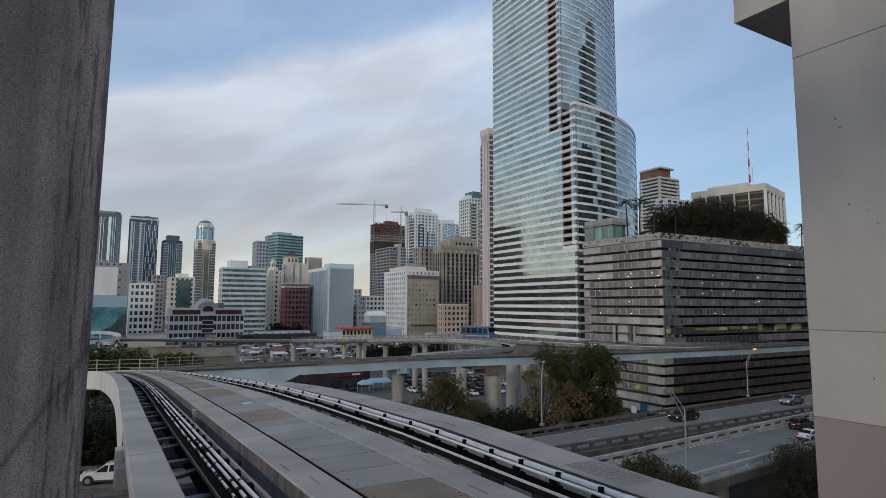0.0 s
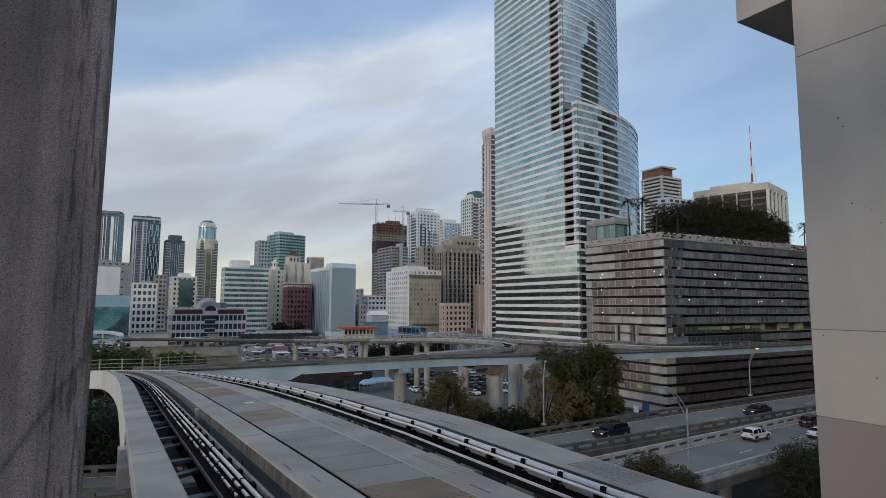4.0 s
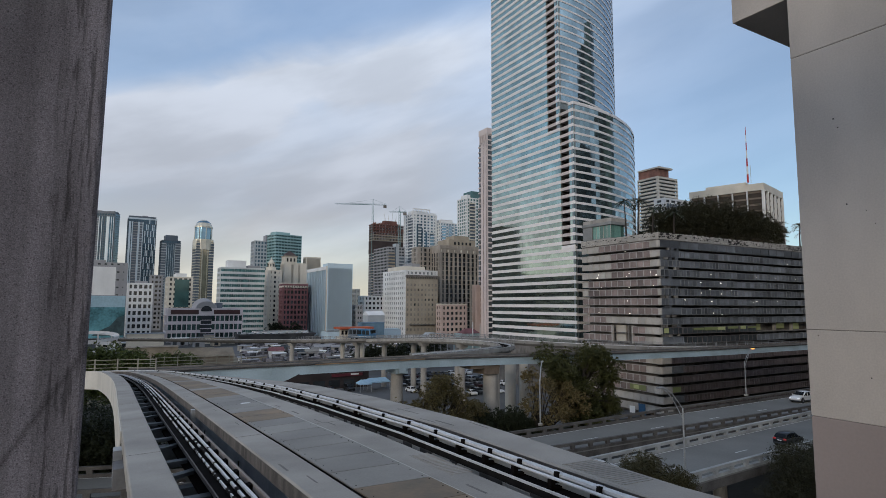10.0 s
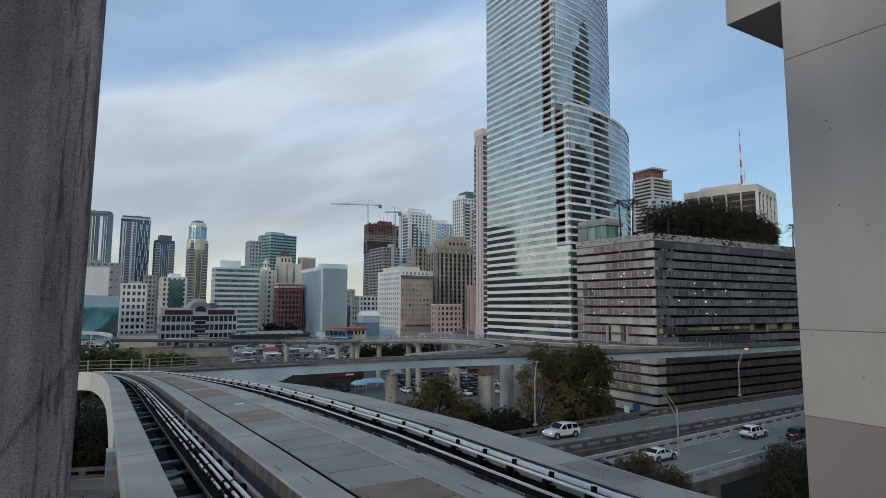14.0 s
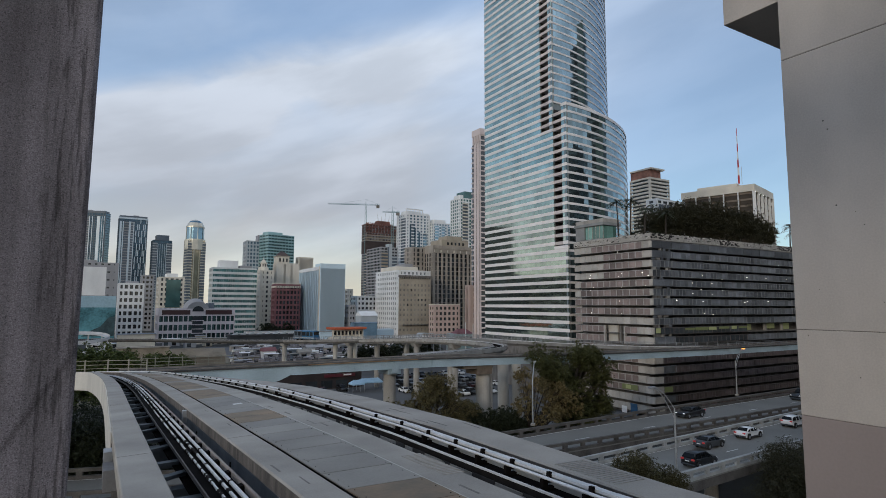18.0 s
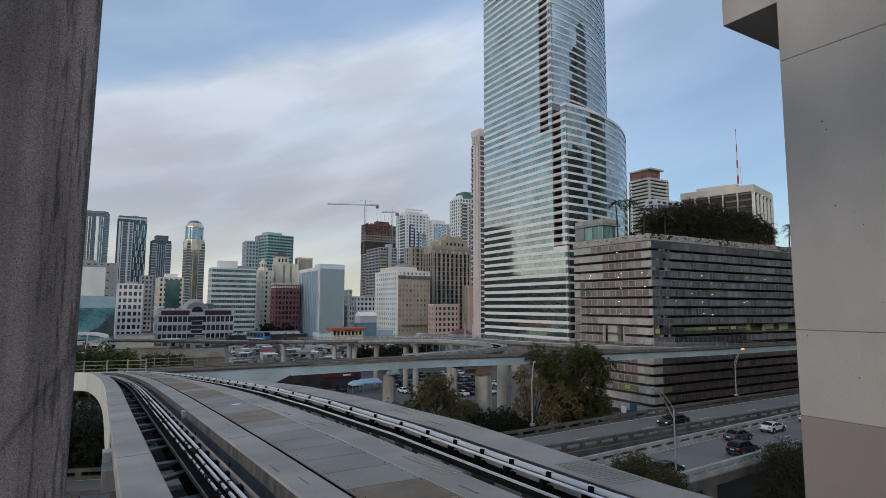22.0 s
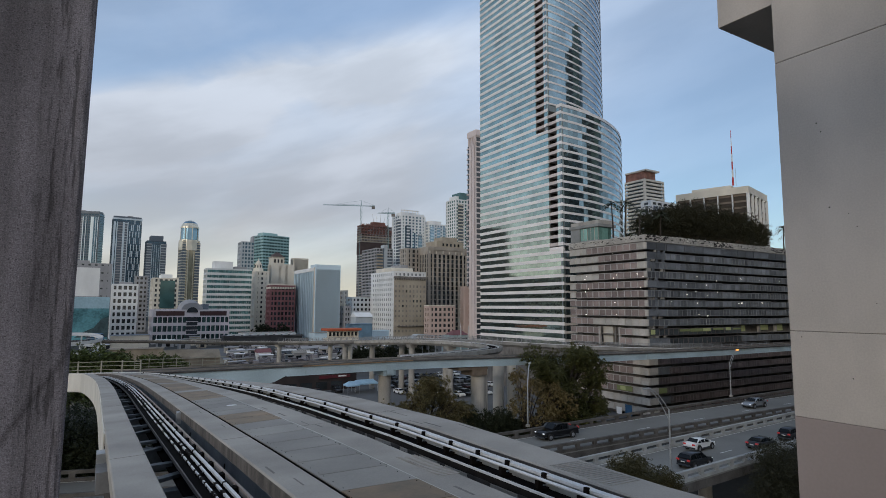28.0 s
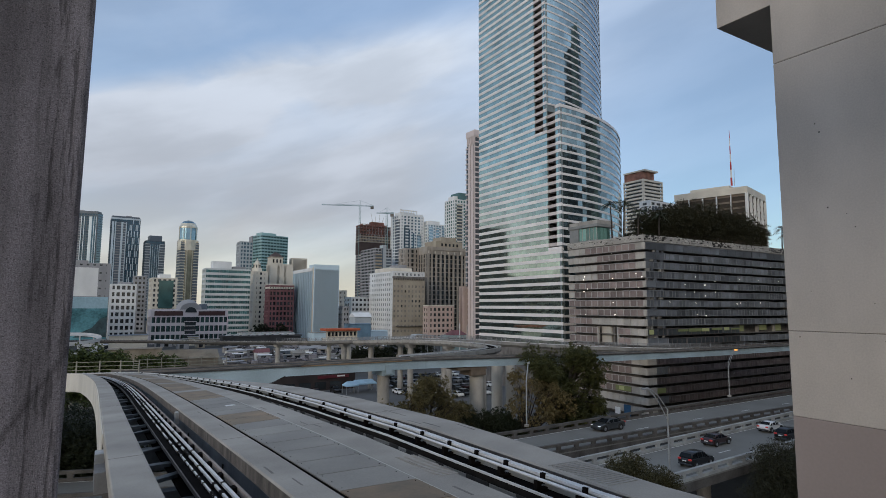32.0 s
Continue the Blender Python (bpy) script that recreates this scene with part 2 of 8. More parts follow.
def piece(name, me, material, parent, label="", m=None):
    if material and not me.materials:
        me.materials.append(material)
    ob = new(name, me)
    ob.parent = parent
    if m is not None:
        ob.matrix_basis = m
    if label:
        ob["label"] = label
    return ob


def thing(name, m, label, category, group="", kind=""):
    ob = new(name)
    ob.matrix_basis = m
    ob.empty_display_size = 0.2
    return tagged(ob, label, category, group, kind)


def box(bm, x0, x1, y0, y1, z0, z1):
    v = [bm.verts.new(p) for p in ((x0, y0, z0), (x1, y0, z0), (x1, y1, z0), (x0, y1, z0), (x0, y0, z1), (x1, y0, z1), (x1, y1, z1), (x0, y1, z1))]
    for f in ((3, 2, 1, 0), (4, 5, 6, 7), (0, 1, 5, 4), (1, 2, 6, 5), (2, 3, 7, 6), (3, 0, 4, 7)):
        bm.faces.new([v[i] for i in f])
    return v


def boxed(x0, x1, y0, y1, z0, z1, bevel=0.0):
    bm = bmesh.new()
    box(bm, x0, x1, y0, y1, z0, z1)
    if bevel:
        bmesh.ops.bevel(bm, geom=bm.edges[:], offset=bevel, segments=2, affect="EDGES", profile=0.5)
    return bm


def prism(bm, pts, z0, z1):
    """An upright solid on a plan outline, counter-clockwise."""
    lo = [bm.verts.new((x, y, z0)) for x, y in pts]
    hi = [bm.verts.new((x, y, z1)) for x, y in pts]
    k = len(pts)
    for i in range(k):
        j = (i + 1) % k
        bm.faces.new((lo[i], lo[j], hi[j], hi[i]))
    bm.faces.new(hi)
    bm.faces.new(lo[::-1])


def tube(bm, a, b, r0, r1=None, n=8):
    """A tapered round bar from a to b."""
    a, b = Vector(a), Vector(b)
    r1 = r0 if r1 is None else r1
    q = (b - a).to_track_quat("Z", "Y")
    rings = []
    for p, r in ((a, r0), (b, r1)):
        rings.append([bm.verts.new(p + q @ Vector((r * math.cos(2 * math.pi * i / n), r * math.sin(2 * math.pi * i / n), 0))) for i in range(n)])
    for i in range(n):
        j = (i + 1) % n
        bm.faces.new((rings[0][i], rings[0][j], rings[1][j], rings[1][i]))
    bm.faces.new(rings[0][::-1])
    bm.faces.new(rings[1])


def sweep(bm, at, s_list, prof):
    """A closed profile of (across, up) drawn along a line; at(s, across, up) gives the place."""
    rings = [[bm.verts.new(at(s, a, u)) for a, u in prof] for s in s_list]
    k = len(prof)
    for r0, r1 in zip(rings, rings[1:]):
        for i in range(k):
            j = (i + 1) % k
            bm.faces.new((r0[i], r0[j], r1[j], r1[i]))
    bm.faces.new(rings[0][::-1])
    bm.faces.new(rings[-1])


def rect(a0, a1, u0, u1):
    return [(a0, u0), (a1, u0), (a1, u1), (a0, u1)]


# ---- ground ----
bm = bmesh.new()
box(bm, -3000, 3000, -3000, 3000, -1.0, 0.0)
tagged(part("ground", bm, EARTH, None), "dark asphalt and earth ground of the city", "ground", kind="structure")
bm = boxed(-40, 130, 84, 190, 0.004, 0.03)
tagged(part("parking_lot", bm, mat("grey_lot_asphalt", (0.10, 0.102, 0.105), 0.9, 0, 0.25, 0.08, 3, 0.15), None), "grey asphalt parking lot under the guideways", "parking lot", kind="structure")

# ---- station: platform, near column, far wall ----
def pillar_mat():
    """Old board-marked concrete: pitted grain, dark run-off streaks, one slanting scar."""
    m = mat("weathered_column_concrete", (0.208, 0.196, 0.224), 0.92, 0, 0.32, 3.0, 190, 0.0, 0.5)
    n, l = m.node_tree.nodes, m.node_tree.links
    p = n["Principled BSDF"]
    geo = n.new("ShaderNodeNewGeometry")
    fine, pits, run = n.new("ShaderNodeTexNoise"), n.new("ShaderNodeTexVoronoi"), n.new("ShaderNodeTexNoise")
    fine.inputs["Scale"].default_value, fine.inputs["Detail"].default_value = 230, 2
    pits.inputs["Scale"].default_value = 260
    run.inputs["Scale"].default_value, run.inputs["Detail"].default_value = 1.0, 5
    mp = n.new("ShaderNodeMapping")
    mp.inputs["Scale"].default_value = (13, 13, 0.8)
    l.new(geo.outputs["Position"], mp.inputs["Vector"])
    l.new(mp.outputs["Vector"], run.inputs["Vector"])
    l.new(geo.outputs["Position"], fine.inputs["Vector"])
    l.new(geo.outputs["Position"], pits.inputs["Vector"])

    def ranged(src, a, b, lo, hi):
        r = n.new("ShaderNodeMapRange")
        for key, value in (("From Min", a), ("From Max", b), ("To Min", lo), ("To Max", hi)):
            r.inputs[key].default_value = value
        l.new(src, r.inputs["Value"])
        return r.outputs["Result"]

    def maths(op, a, b):
        q = n.new("ShaderNodeMath")
        q.operation = op
        for k, v in enumerate((a, b)):
            if isinstance(v, (int, float)):
                q.inputs[k].default_value = v
            else:
                l.new(v, q.inputs[k])
        return q.outputs["Value"]
    grain = ranged(fine.outputs["Fac"], 0.30, 0.70, 0.72, 1.26)
    # each grain of the aggregate has its own shade; a few are dark pits
    shade = n.new("ShaderNodeSeparateColor")
    l.new(pits.outputs["Color"], shade.inputs["Color"])
    pit = maths("MULTIPLY", ranged(shade.outputs["Red"], 0.0, 1.0, 0.78, 1.22), ranged(shade.outputs["Green"], 0.03, 0.08, 0.6, 1.0))
    sep = n.new("ShaderNodeSeparateXYZ")
    l.new(geo.outputs["Position"], sep.inputs["Vector"])
    # soft run-off all over, and long dark pitted runs beside the outer corner
    runs = n.new("ShaderNodeTexNoise")
    runs.inputs["Scale"].default_value, runs.inputs["Detail"].default_value = 1.0, 6
    mq = n.new("ShaderNodeMapping")
    mq.inputs["Scale"].default_value = (60, 60, 5)
    l.new(geo.outputs["Position"], mq.inputs["Vector"])
    l.new(mq.outputs["Vector"], runs.inputs["Vector"])
    near = maths("MULTIPLY", ranged(sep.outputs["X"], -0.24, -0.17, 0.0, 1.0), ranged(sep.outputs["X"], -0.09, -0.05, 1.0, 0.25))
    dark = maths("MULTIPLY", ranged(runs.outputs["Fac"], 0.50, 0.62, 0.0, 0.55), near)
    streak = maths("MULTIPLY", ranged(run.outputs["Fac"], 0.32, 0.6, 0.70, 1.12), maths("SUBTRACT", 1.0, dark))
    line = maths("ABSOLUTE", maths("SUBTRACT", maths("SUBTRACT", sep.outputs["Z"], EYE - 0.54), maths("MULTIPLY", maths("ADD", sep.outputs["X"], 0.30), 1.68)), 0)
    scar = ranged(maths("ADD", line, maths("MULTIPLY", fine.outputs["Fac"], 0.03)), 0.012, 0.05, 0.5, 1.0)
    k = maths("MULTIPLY", maths("MULTIPLY", grain, pit), maths("MULTIPLY", streak, scar))
    hsv = n.new("ShaderNodeHueSaturation")
    old = p.inputs["Base Color"].links[0].from_socket
    l.new(old, hsv.inputs["Color"])
    l.new(k, hsv.inputs["Value"])
    l.new(hsv.outputs["Color"], p.inputs["Base Color"])
    bp = n.new("ShaderNodeBump")
    bp.inputs["Strength"].default_value, bp.inputs["Distance"].default_value = 0.7, 0.004
    l.new(k, bp.inputs["Height"])
    l.new(bp.outputs["Normal"], p.inputs["Normal"])
    return m


PILLAR = pillar_mat()
tagged(part("platform", boxed(-7, 0.15, -30, 2.9, EYE - 2.3, EYE - 1.6, 0.02), CONC, None), "grey concrete station platform slab", "platform", kind="structure")
col = thing("column", pose(0, 2.4, 0), "rough weathered concrete column with dark streaks", "column", kind="structure")
bm = boxed(-0.78, -0.075, 0, 0.75, EYE - 1.6, EYE + 5.5)
es = [e for e in bm.edges if abs(e.verts[0].co.z - e.verts[1].co.z) > 1]
bmesh.ops.bevel(bm, geom=es, offset=0.015, segments=2, affect="EDGES", profile=0.5)
for v in bm.verts:
    if v.co.y > 0.4 and v.co.x > -0.4:
        v.co.x -= 0.07
for v in bm.verts:
    v.co.x += 0.0068 * (v.co.z - EYE + 0.75)
part("shaft", bm, PILLAR, col)

WALLM = mat("beige_wall_concrete", (0.455, 0.405, 0.36), 0.85, 0, 0.17, 0.8, 40, 0.18, 0.45)
WALLP = mat("mauve_wall_base", (0.28, 0.23, 0.212), 0.85, 0, 0.10, 0.5, 25, 0.12, 0.3)
wall = thing("wall_east", pose(9.0, 0, 0), "beige precast concrete station wall in large panels", "wall", kind="structure")
for z0, z1, m in ((EYE - 12, EYE - 1.60, WALLP), (EYE - 1.594, EYE - 0.342, WALLM), (EYE - 0.335, EYE + 3.868, WALLM), (EYE + 3.876, EYE + 9, WALLM)):
    for y0, y1 in ((-30, -12.0), (-11.99, -3.2), (-3.19, 4.65)):
        part("panel", boxed(0, 0.45, y0, y1, z0, z1, 0.008), m, wall)
chip = random.Random(4)
for i in range(34):
    y, z, r = chip.uniform(-1, 4.5), EYE + chip.uniform(-1.4, 3.6), chip.uniform(0.004, 0.010)
    part("chip", boxed(-0.003, 0.01, y - r, y + r, z - r * 1.2, z + r), VOIDM, wall)
part("joint_backing", boxed(0.012, 0.43, -29.9, 4.62, EYE - 12, EYE + 8.9), CONC_D, wall)
tagged(part("cantilever_beam", boxed(9.46, 14.0, -6.0, 5.85, EYE + 5.11, EYE + 7.01, 0.01), WALLM, None), "beige concrete roof beam behind the wall", "beam", kind="structure")

# unseen roof slab above and behind the camera, added to dim the near structures
tagged(part("shade_roof", boxed(-7, 0.4, -30, 1.6, EYE + 6.0, EYE + 6.5), CONC, None), "unseen concrete roof slab added to shade the platform end", "roof", kind="structure")

STAINC = mat("brown_stained_cap_concrete", (0.15, 0.115, 0.085), 0.85, 0, 0.35, 0.8, 9, 0.2)
# ---- the guideway of the camera's own line ----
RAILY = mat("tan_painted_railing", (0.25, 0.24, 0.195), 0.6, 0.1, 0.2, 1, 8, 0.05)
def lane_line():
    """The left lane's centre: straight, then a slowly tightening bend, then a tight turn to the west."""
    x, y, th, pts = 1.55, -30.0, 0.0, []
    for k in range(2400):
        s = -30 + k * 0.1
        pts.append((x, y, th))
        bend = 0.0 if s < 28 else 0.0004 * (s - 28) if s < 52.5 else 1 / 8.0
        if th > math.pi / 2 - 0.02:
            bend = 0.0
        th += bend * 0.1
        x, y = x - math.sin(th) * 0.1, y + math.cos(th) * 0.1
    return pts


LINE = lane_line()


def gw(s, a, u):
    """A place on the guideway: along, across (metres right of the platform's edge), up from the running surface."""
    k = min(max((s + 30) * 10, 0), len(LINE) - 1.001)
    (x0, y0, t0), (x1, y1, t1) = LINE[int(k)], LINE[int(k) + 1]
    f = k - int(k)
    x, y, th = x0 + (x1 - x0) * f, y0 + (y1 - y0) * f, t0 + (t1 - t0) * f
    # the deck's cross fall changes along the line
    lean = float(np.interp(s, (5.7, 12, 18, 24, 30, 38, 48, 57), (-0.035, 0.0229, 0.042, 0.04, 0.017, -0.03, -0.08, -0.11)))
    z = EYE - 2.8 - 0.06 * (min(max(s, 4), 76) - 9) + lean * (a - 2.0)
    return Vector((x + (a - 1.55) * math.cos(th), y + (a - 1.55) * math.sin(th), z + u))


SS = [-28, -10, 0] + [2 + i for i in range(26)] + [28 + 2 * i for i in range(12)] + [52 + 1.0 * i for i in range(24)] + [80, 100]
guide = thing("guideway", pose(0, 0, 0), "weathered concrete people-mover guideway with two lanes", "guideway", kind="structure")
GIRDERS = ((0.38, 1.06), (2.62, 3.26), (4.63, 5.37), (6.93, 7.86))
for a0, a1 in GIRDERS:
    dep = 1.5
    bm = bmesh.new()
    sweep(bm, gw, SS, [(a0 + 0.22, -dep), (a1 - 0.2, -dep), (a1 - 0.2, -0.38), (a1, -0.28), (a1, -0.025), (a1 - 0.025, 0), (a0 + 0.025, 0), (a0, -0.025), (a0, -0.28), (a0 + 0.22, -0.38)])
    part("girder", bm, CURB, guide)
bm = bmesh.new()
sweep(bm, gw, SS, rect(3.24, 4.65, -0.35, -0.05))
part("walkway_bed", bm, STEEL_D, guide)
# walkway plates
s = -4.0
k = 0
while s < 84:
    bm = bmesh.new()
    step = 1.12
    sweep(bm, gw, [s + 0.012, s + step - 0.012], rect(3.295, 4.60, -0.04, 0.014))
    rusty = (24 < s < 52 and k % 7 != 1) or (3.6 < s < 7.9) or (15.8 < s < 17.6)
    part("walkway_plate", bm, PLATE_R if rusty else PLATE, guide)
    if 4 < s < 24:
        bm = bmesh.new()
        for a in (3.37, 4.52):
            for ds in (0.12, 0.56, 1.0):
                sweep(bm, gw, [s + ds, s + ds + 0.016], rect(a, a + 0.014, 0.0, 0.020))
        part("bolt_row", bm, STEEL_D, guide)
    s += step
    k += 1
STRUT = mat("blue_grey_bracket_steel", (0.095, 0.108, 0.12), 0.6, 0.2, 0.3, 2, 12, 0.1)
LIP = mat("brown_grey_rail_lip", (0.10, 0.088, 0.08), 0.7, 0.2, 0.4, 1.5, 14, 0.1)
# cross struts in both lanes and the dark bed below
for a0, a1 in ((0.86, 2.84), (5.22, 7.14)):
    s, k = 2.0, 0
    while s < 80:
        # angle brackets under the beam, square and slanting in turn
        bm = bmesh.new()
        lean = 0.0 if k % 2 else 0.55
        rings = [[bm.verts.new(gw(s + dl + ds, a, u)) for ds, u in ((0, -0.64), (0.3, -0.64), (0.3, -0.56), (0, -0.56))] for a, dl in ((a0, 0.0), (a0 + 0.9, lean))]
        for i in range(4):
            j = (i + 1) % 4
            bm.faces.new((rings[0][i], rings[0][j], rings[1][j], rings[1][i]))
        bm.faces.new(rings[0][::-1])
        bm.faces.new(rings[1])
        bmesh.ops.recalc_face_normals(bm, faces=bm.faces[:])
        part("bracket", bm, STRUT, guide, "blue-grey steel bracket")
        if k % 3 == 0:
            bm = bmesh.new()
            sweep(bm, gw, [s, s + 0.4], rect(a0 - 0.05, a1 + 0.05, -1.45, -0.78))
            part("diaphragm", bm, STRUT, guide)
        s += 1.9
        k += 1


def run_along(name, a0, a1, u0, u1, m, label="", s_list=None):
    """A bar of the track that follows the whole bend."""
    bm = bmesh.new()
    sweep(bm, gw, s_list or SS, rect(a0, a1, u0, u1))
    return part(name, bm, m, guide, label)


def round_rail(c, r, u, label):
    bm = bmesh.new()
    sweep(bm, gw, SS, [(c + r * math.cos(k * math.pi / 4), u + r * math.sin(k * math.pi / 4)) for k in range(8)])
    part("power_rail", bm, RAIL_W, guide, label)


GRIME = mat("black_rail_grime", (0.016, 0.014, 0.013), 0.9, 0, 0.4, 3, 24, 0.1, spec=0.1)
LIP_P = mat("pinkish_grey_rail_cover", (0.27, 0.225, 0.20), 0.75, 0, 0.3, 1.2, 14, 0.1)
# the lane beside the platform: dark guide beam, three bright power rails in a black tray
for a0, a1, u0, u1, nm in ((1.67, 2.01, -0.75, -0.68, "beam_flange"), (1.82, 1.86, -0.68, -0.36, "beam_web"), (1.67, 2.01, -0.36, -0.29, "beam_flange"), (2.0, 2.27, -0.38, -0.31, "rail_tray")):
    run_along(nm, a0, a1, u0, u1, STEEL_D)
run_along("beam_lip", 1.645, 1.67, -0.36, -0.28, LIP)
run_along("rail_cover", 2.255, 2.30, -0.40, -0.20, LIP_P)
run_along("power_rail", 1.825, 1.853, -0.26, -0.22, RAIL_W, "thin bright power rail spotted with grime")
run_along("power_rail", 1.965, 2.005, -0.26, -0.22, RAIL_W, "bright power rail spotted with grime")
run_along("power_rail", 2.085, 2.14, -0.25, -0.205, RAIL_W, "bright flat power rail")
gr = random.Random(23)
for c, w, top, n in ((1.839, 0.034, -0.215, 70), (1.985, 0.046, -0.215, 40), (2.112, 0.06, -0.2, 10)):
    for k in range(5):
        bm = bmesh.new()
        for i in range(n // 5):
            s0 = gr.uniform(4 + 8 * k, 12 + 8 * k)
            sweep(bm, gw, [s0, s0 + gr.uniform(0.05, 0.3 if w < 0.05 else 0.1)], rect(c - w / 2 - 0.004, c + w / 2 + 0.004, top - 0.05, top + 0.002))
        tagged(part("grime", bm, GRIME, guide), kind="stuff")
s = 4.4
while s < 74:
    bm = bmesh.new()
    sweep(bm, gw, [s, s + 0.22], [(2.16, -0.32), (2.26, -0.32), (2.25, -0.21), (2.19, -0.22)])
    part("rail_bracket", bm, STEEL_D, guide)
    bm = bmesh.new()
    sweep(bm, gw, [s + 0.5, s + 0.56], rect(1.81, 2.16, -0.3, -0.24))
    part("rail_tie", bm, STEEL_D, guide)
    s += 1.2
# the far lane: thin rail over a black beam, round rail and broad white rail on clamps
run_along("beam_flange", 5.88, 6.10, -0.32, -0.26, STEEL_D)
run_along("beam_face", 5.875, 5.90, -0.18, -0.065, GRIME)
run_along("beam_side_plate", 5.89, 5.93, -0.75, -0.2, CURB)
run_along("power_rail", 5.875, 5.91, -0.065, -0.03, RAIL_W, "thin bright edge rail")
# plate added under the far rails, the shade between them put into its colour
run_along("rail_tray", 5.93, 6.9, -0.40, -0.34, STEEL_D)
run_along("curb_face", 6.914, 6.929, -0.27, -0.03, LIP)
round_rail(6.2, 0.028, 0.05, "round bright power rail")
run_along("power_rail", 6.32, 6.45, 0.055, 0.1, RAIL_W, "broad white power rail")
run_along("rail_web", 6.37, 6.39, -0.12, 0.055, GALV)
s_list = [5.32, 6.22, 7.15, 8.11, 9.01, 9.97, 11.1, 12.4, 13.9, 15.6, 17.4]
while s_list[-1] < 72:
    s_list.append(s_list[-1] + 2.0)
for s in s_list:
    bm = bmesh.new()
    sweep(bm, gw, [s, s + 0.10], rect(6.08, 6.52, -0.16, -0.09))
    sweep(bm, gw, [s + 0.01, s + 0.09], rect(6.15, 6.25, -0.36, 0.03))
    sweep(bm, gw, [s, s + 0.07], [(6.25, -0.03), (6.31, -0.03), (6.33, 0.13), (6.27, 0.135)])
    part("rail_clamp", bm, STEEL_D, guide)
    bm = bmesh.new()
    sweep(bm, gw, [s + 0.07, s + 0.2], [(6.312, 0.045), (6.458, 0.045), (6.458, 0.104), (6.43, 0.115), (6.34, 0.115), (6.312, 0.104)])
    part("clamp_cap", bm, RAIL_W, guide, "pale rounded clamp cap")
# conduit hoops and cable between the rails
for k in range(7):
    s0 = 6.4 + 1.9 * k
    bm = bmesh.new()
    pts = [gw(s0 + 0.14 * j, 6.0 + 0.03 * math.sin(j), -0.24 + 0.09 * math.sin(math.pi * j / 6)) for j in range(7)]
    for p, q in zip(pts, pts[1:]):
        tube(bm, p, q, 0.018, 0.018, 6)
    part("cable_loop", bm, GALV if k % 2 else LIP_P, guide)
# pale painted outer face of the platform-side girder, grip ribs on the middle and the outer girder
bm = bmesh.new()
sweep(bm, gw, [18 + i for i in range(10)] + SS[29:], rect(0.352, 0.376, -1.45, -0.03))
part("fascia", bm, mat("cream_girder_paint", (0.62, 0.585, 0.52), 0.7, 0, 0.14, 0.5, 9, 0.1, 0.4), guide, "pale cream painted girder face")
bm = bmesh.new()
for z0, z1, a0 in ((-1.02, -0.55, 0.2), (-20.0, -1.02, 0.63)):
    sweep(bm, gw, [15.4, 17.2], rect(a0, 1.0, z0, z1))
PIERC = mat("cool_grey_pier_concrete", (0.17, 0.17, 0.175), 0.85, 0, 0.3, 0.9, 12, 0.2, 0.3)
part("pier", bm, PIERC, guide, "grey concrete pier under the girder")
bm = bmesh.new()
sweep(bm, gw, [16.6, 17.3], rect(0.2, 0.4, -0.55, -0.32))
part("bearing", bm, GALV, guide, "steel girder bearing")
for a0, a1, s0, n in ((5.0, 5.40, 8.3, 18), (7.05, 7.75, 6.5, 16)):
    for i in range(n):
        bm = bmesh.new()
        sweep(bm, gw, [s0 + 0.09 * i, s0 + 0.045 + 0.09 * i], rect(a0, a1, -0.01, 0.007))
        part("grip_rib", bm, CONC, guide)
STAIND = mat("dark_oily_stain", (0.045, 0.04, 0.036), 0.9, 0, 0.4, 3, 20, 0.1)
for a0, a1 in GIRDERS:
    for k in range(4):
        bm = bmesh.new()
        s0 = 13.6 + 11.7 * k + a0 * 0.2
        sweep(bm, gw, [s0, s0 + 0.018], rect(a0 + 0.02, a1 - 0.02, -0.02, 0.003))
        part("expansion_joint", bm, CONC_D, guide)
rng = random.Random(17)
for i in range(20):
    s0 = 4.8 + 1.05 * i + rng.uniform(0, 0.7)
    bm = bmesh.new()
    low, top_u = rng.uniform(-0.45, -0.25), -0.17
    for j in range(rng.randint(3, 9)):
        low = min(max(low + rng.uniform(-0.09, 0.09), -0.6), -0.2)
        sweep(bm, gw, [s0 + 0.085 * j, s0 + 0.085 * (j + 1)], rect(5.872, 5.888, low, top_u))
    part("dark_stain", bm, STAIND, guide)
# short dark scuffs on the girder tops
for i in range(16):
    a0, a1 = GIRDERS[rng.choice((1, 2, 3, 3))]
    s0, a = rng.uniform(6, 22), rng.uniform(a0 + 0.1, a1 - 0.15)
    bm = bmesh.new()
    sweep(bm, gw, [s0, s0 + 0.2, s0 + rng.uniform(0.4, 0.9)], rect(a, a + rng.uniform(0.015, 0.05), -0.01, 0.002))
    part("scuff_mark", bm, CONC_D, guide)
# brown run-off on the middle girder's upper face, pale sealant beside the plates, a paint mark
run_along("stained_face", 2.614, 2.619, -0.27, -0.035, mat("brown_runoff_concrete", (0.105, 0.092, 0.082), 0.9, 0, 0.6, 4, 26, 0.2, 0.9))
# recessed web: its cool shade is put into the plate's colour
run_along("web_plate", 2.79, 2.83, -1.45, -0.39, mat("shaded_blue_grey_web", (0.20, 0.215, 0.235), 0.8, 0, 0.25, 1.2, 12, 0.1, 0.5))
run_along("sealant_strip", 4.61, 4.64, -0.02, 0.006, CONC_L)
run_along("plate_gap", 3.268, 3.286, -0.05, 0.002, STEEL_D)
bm = bmesh.new()
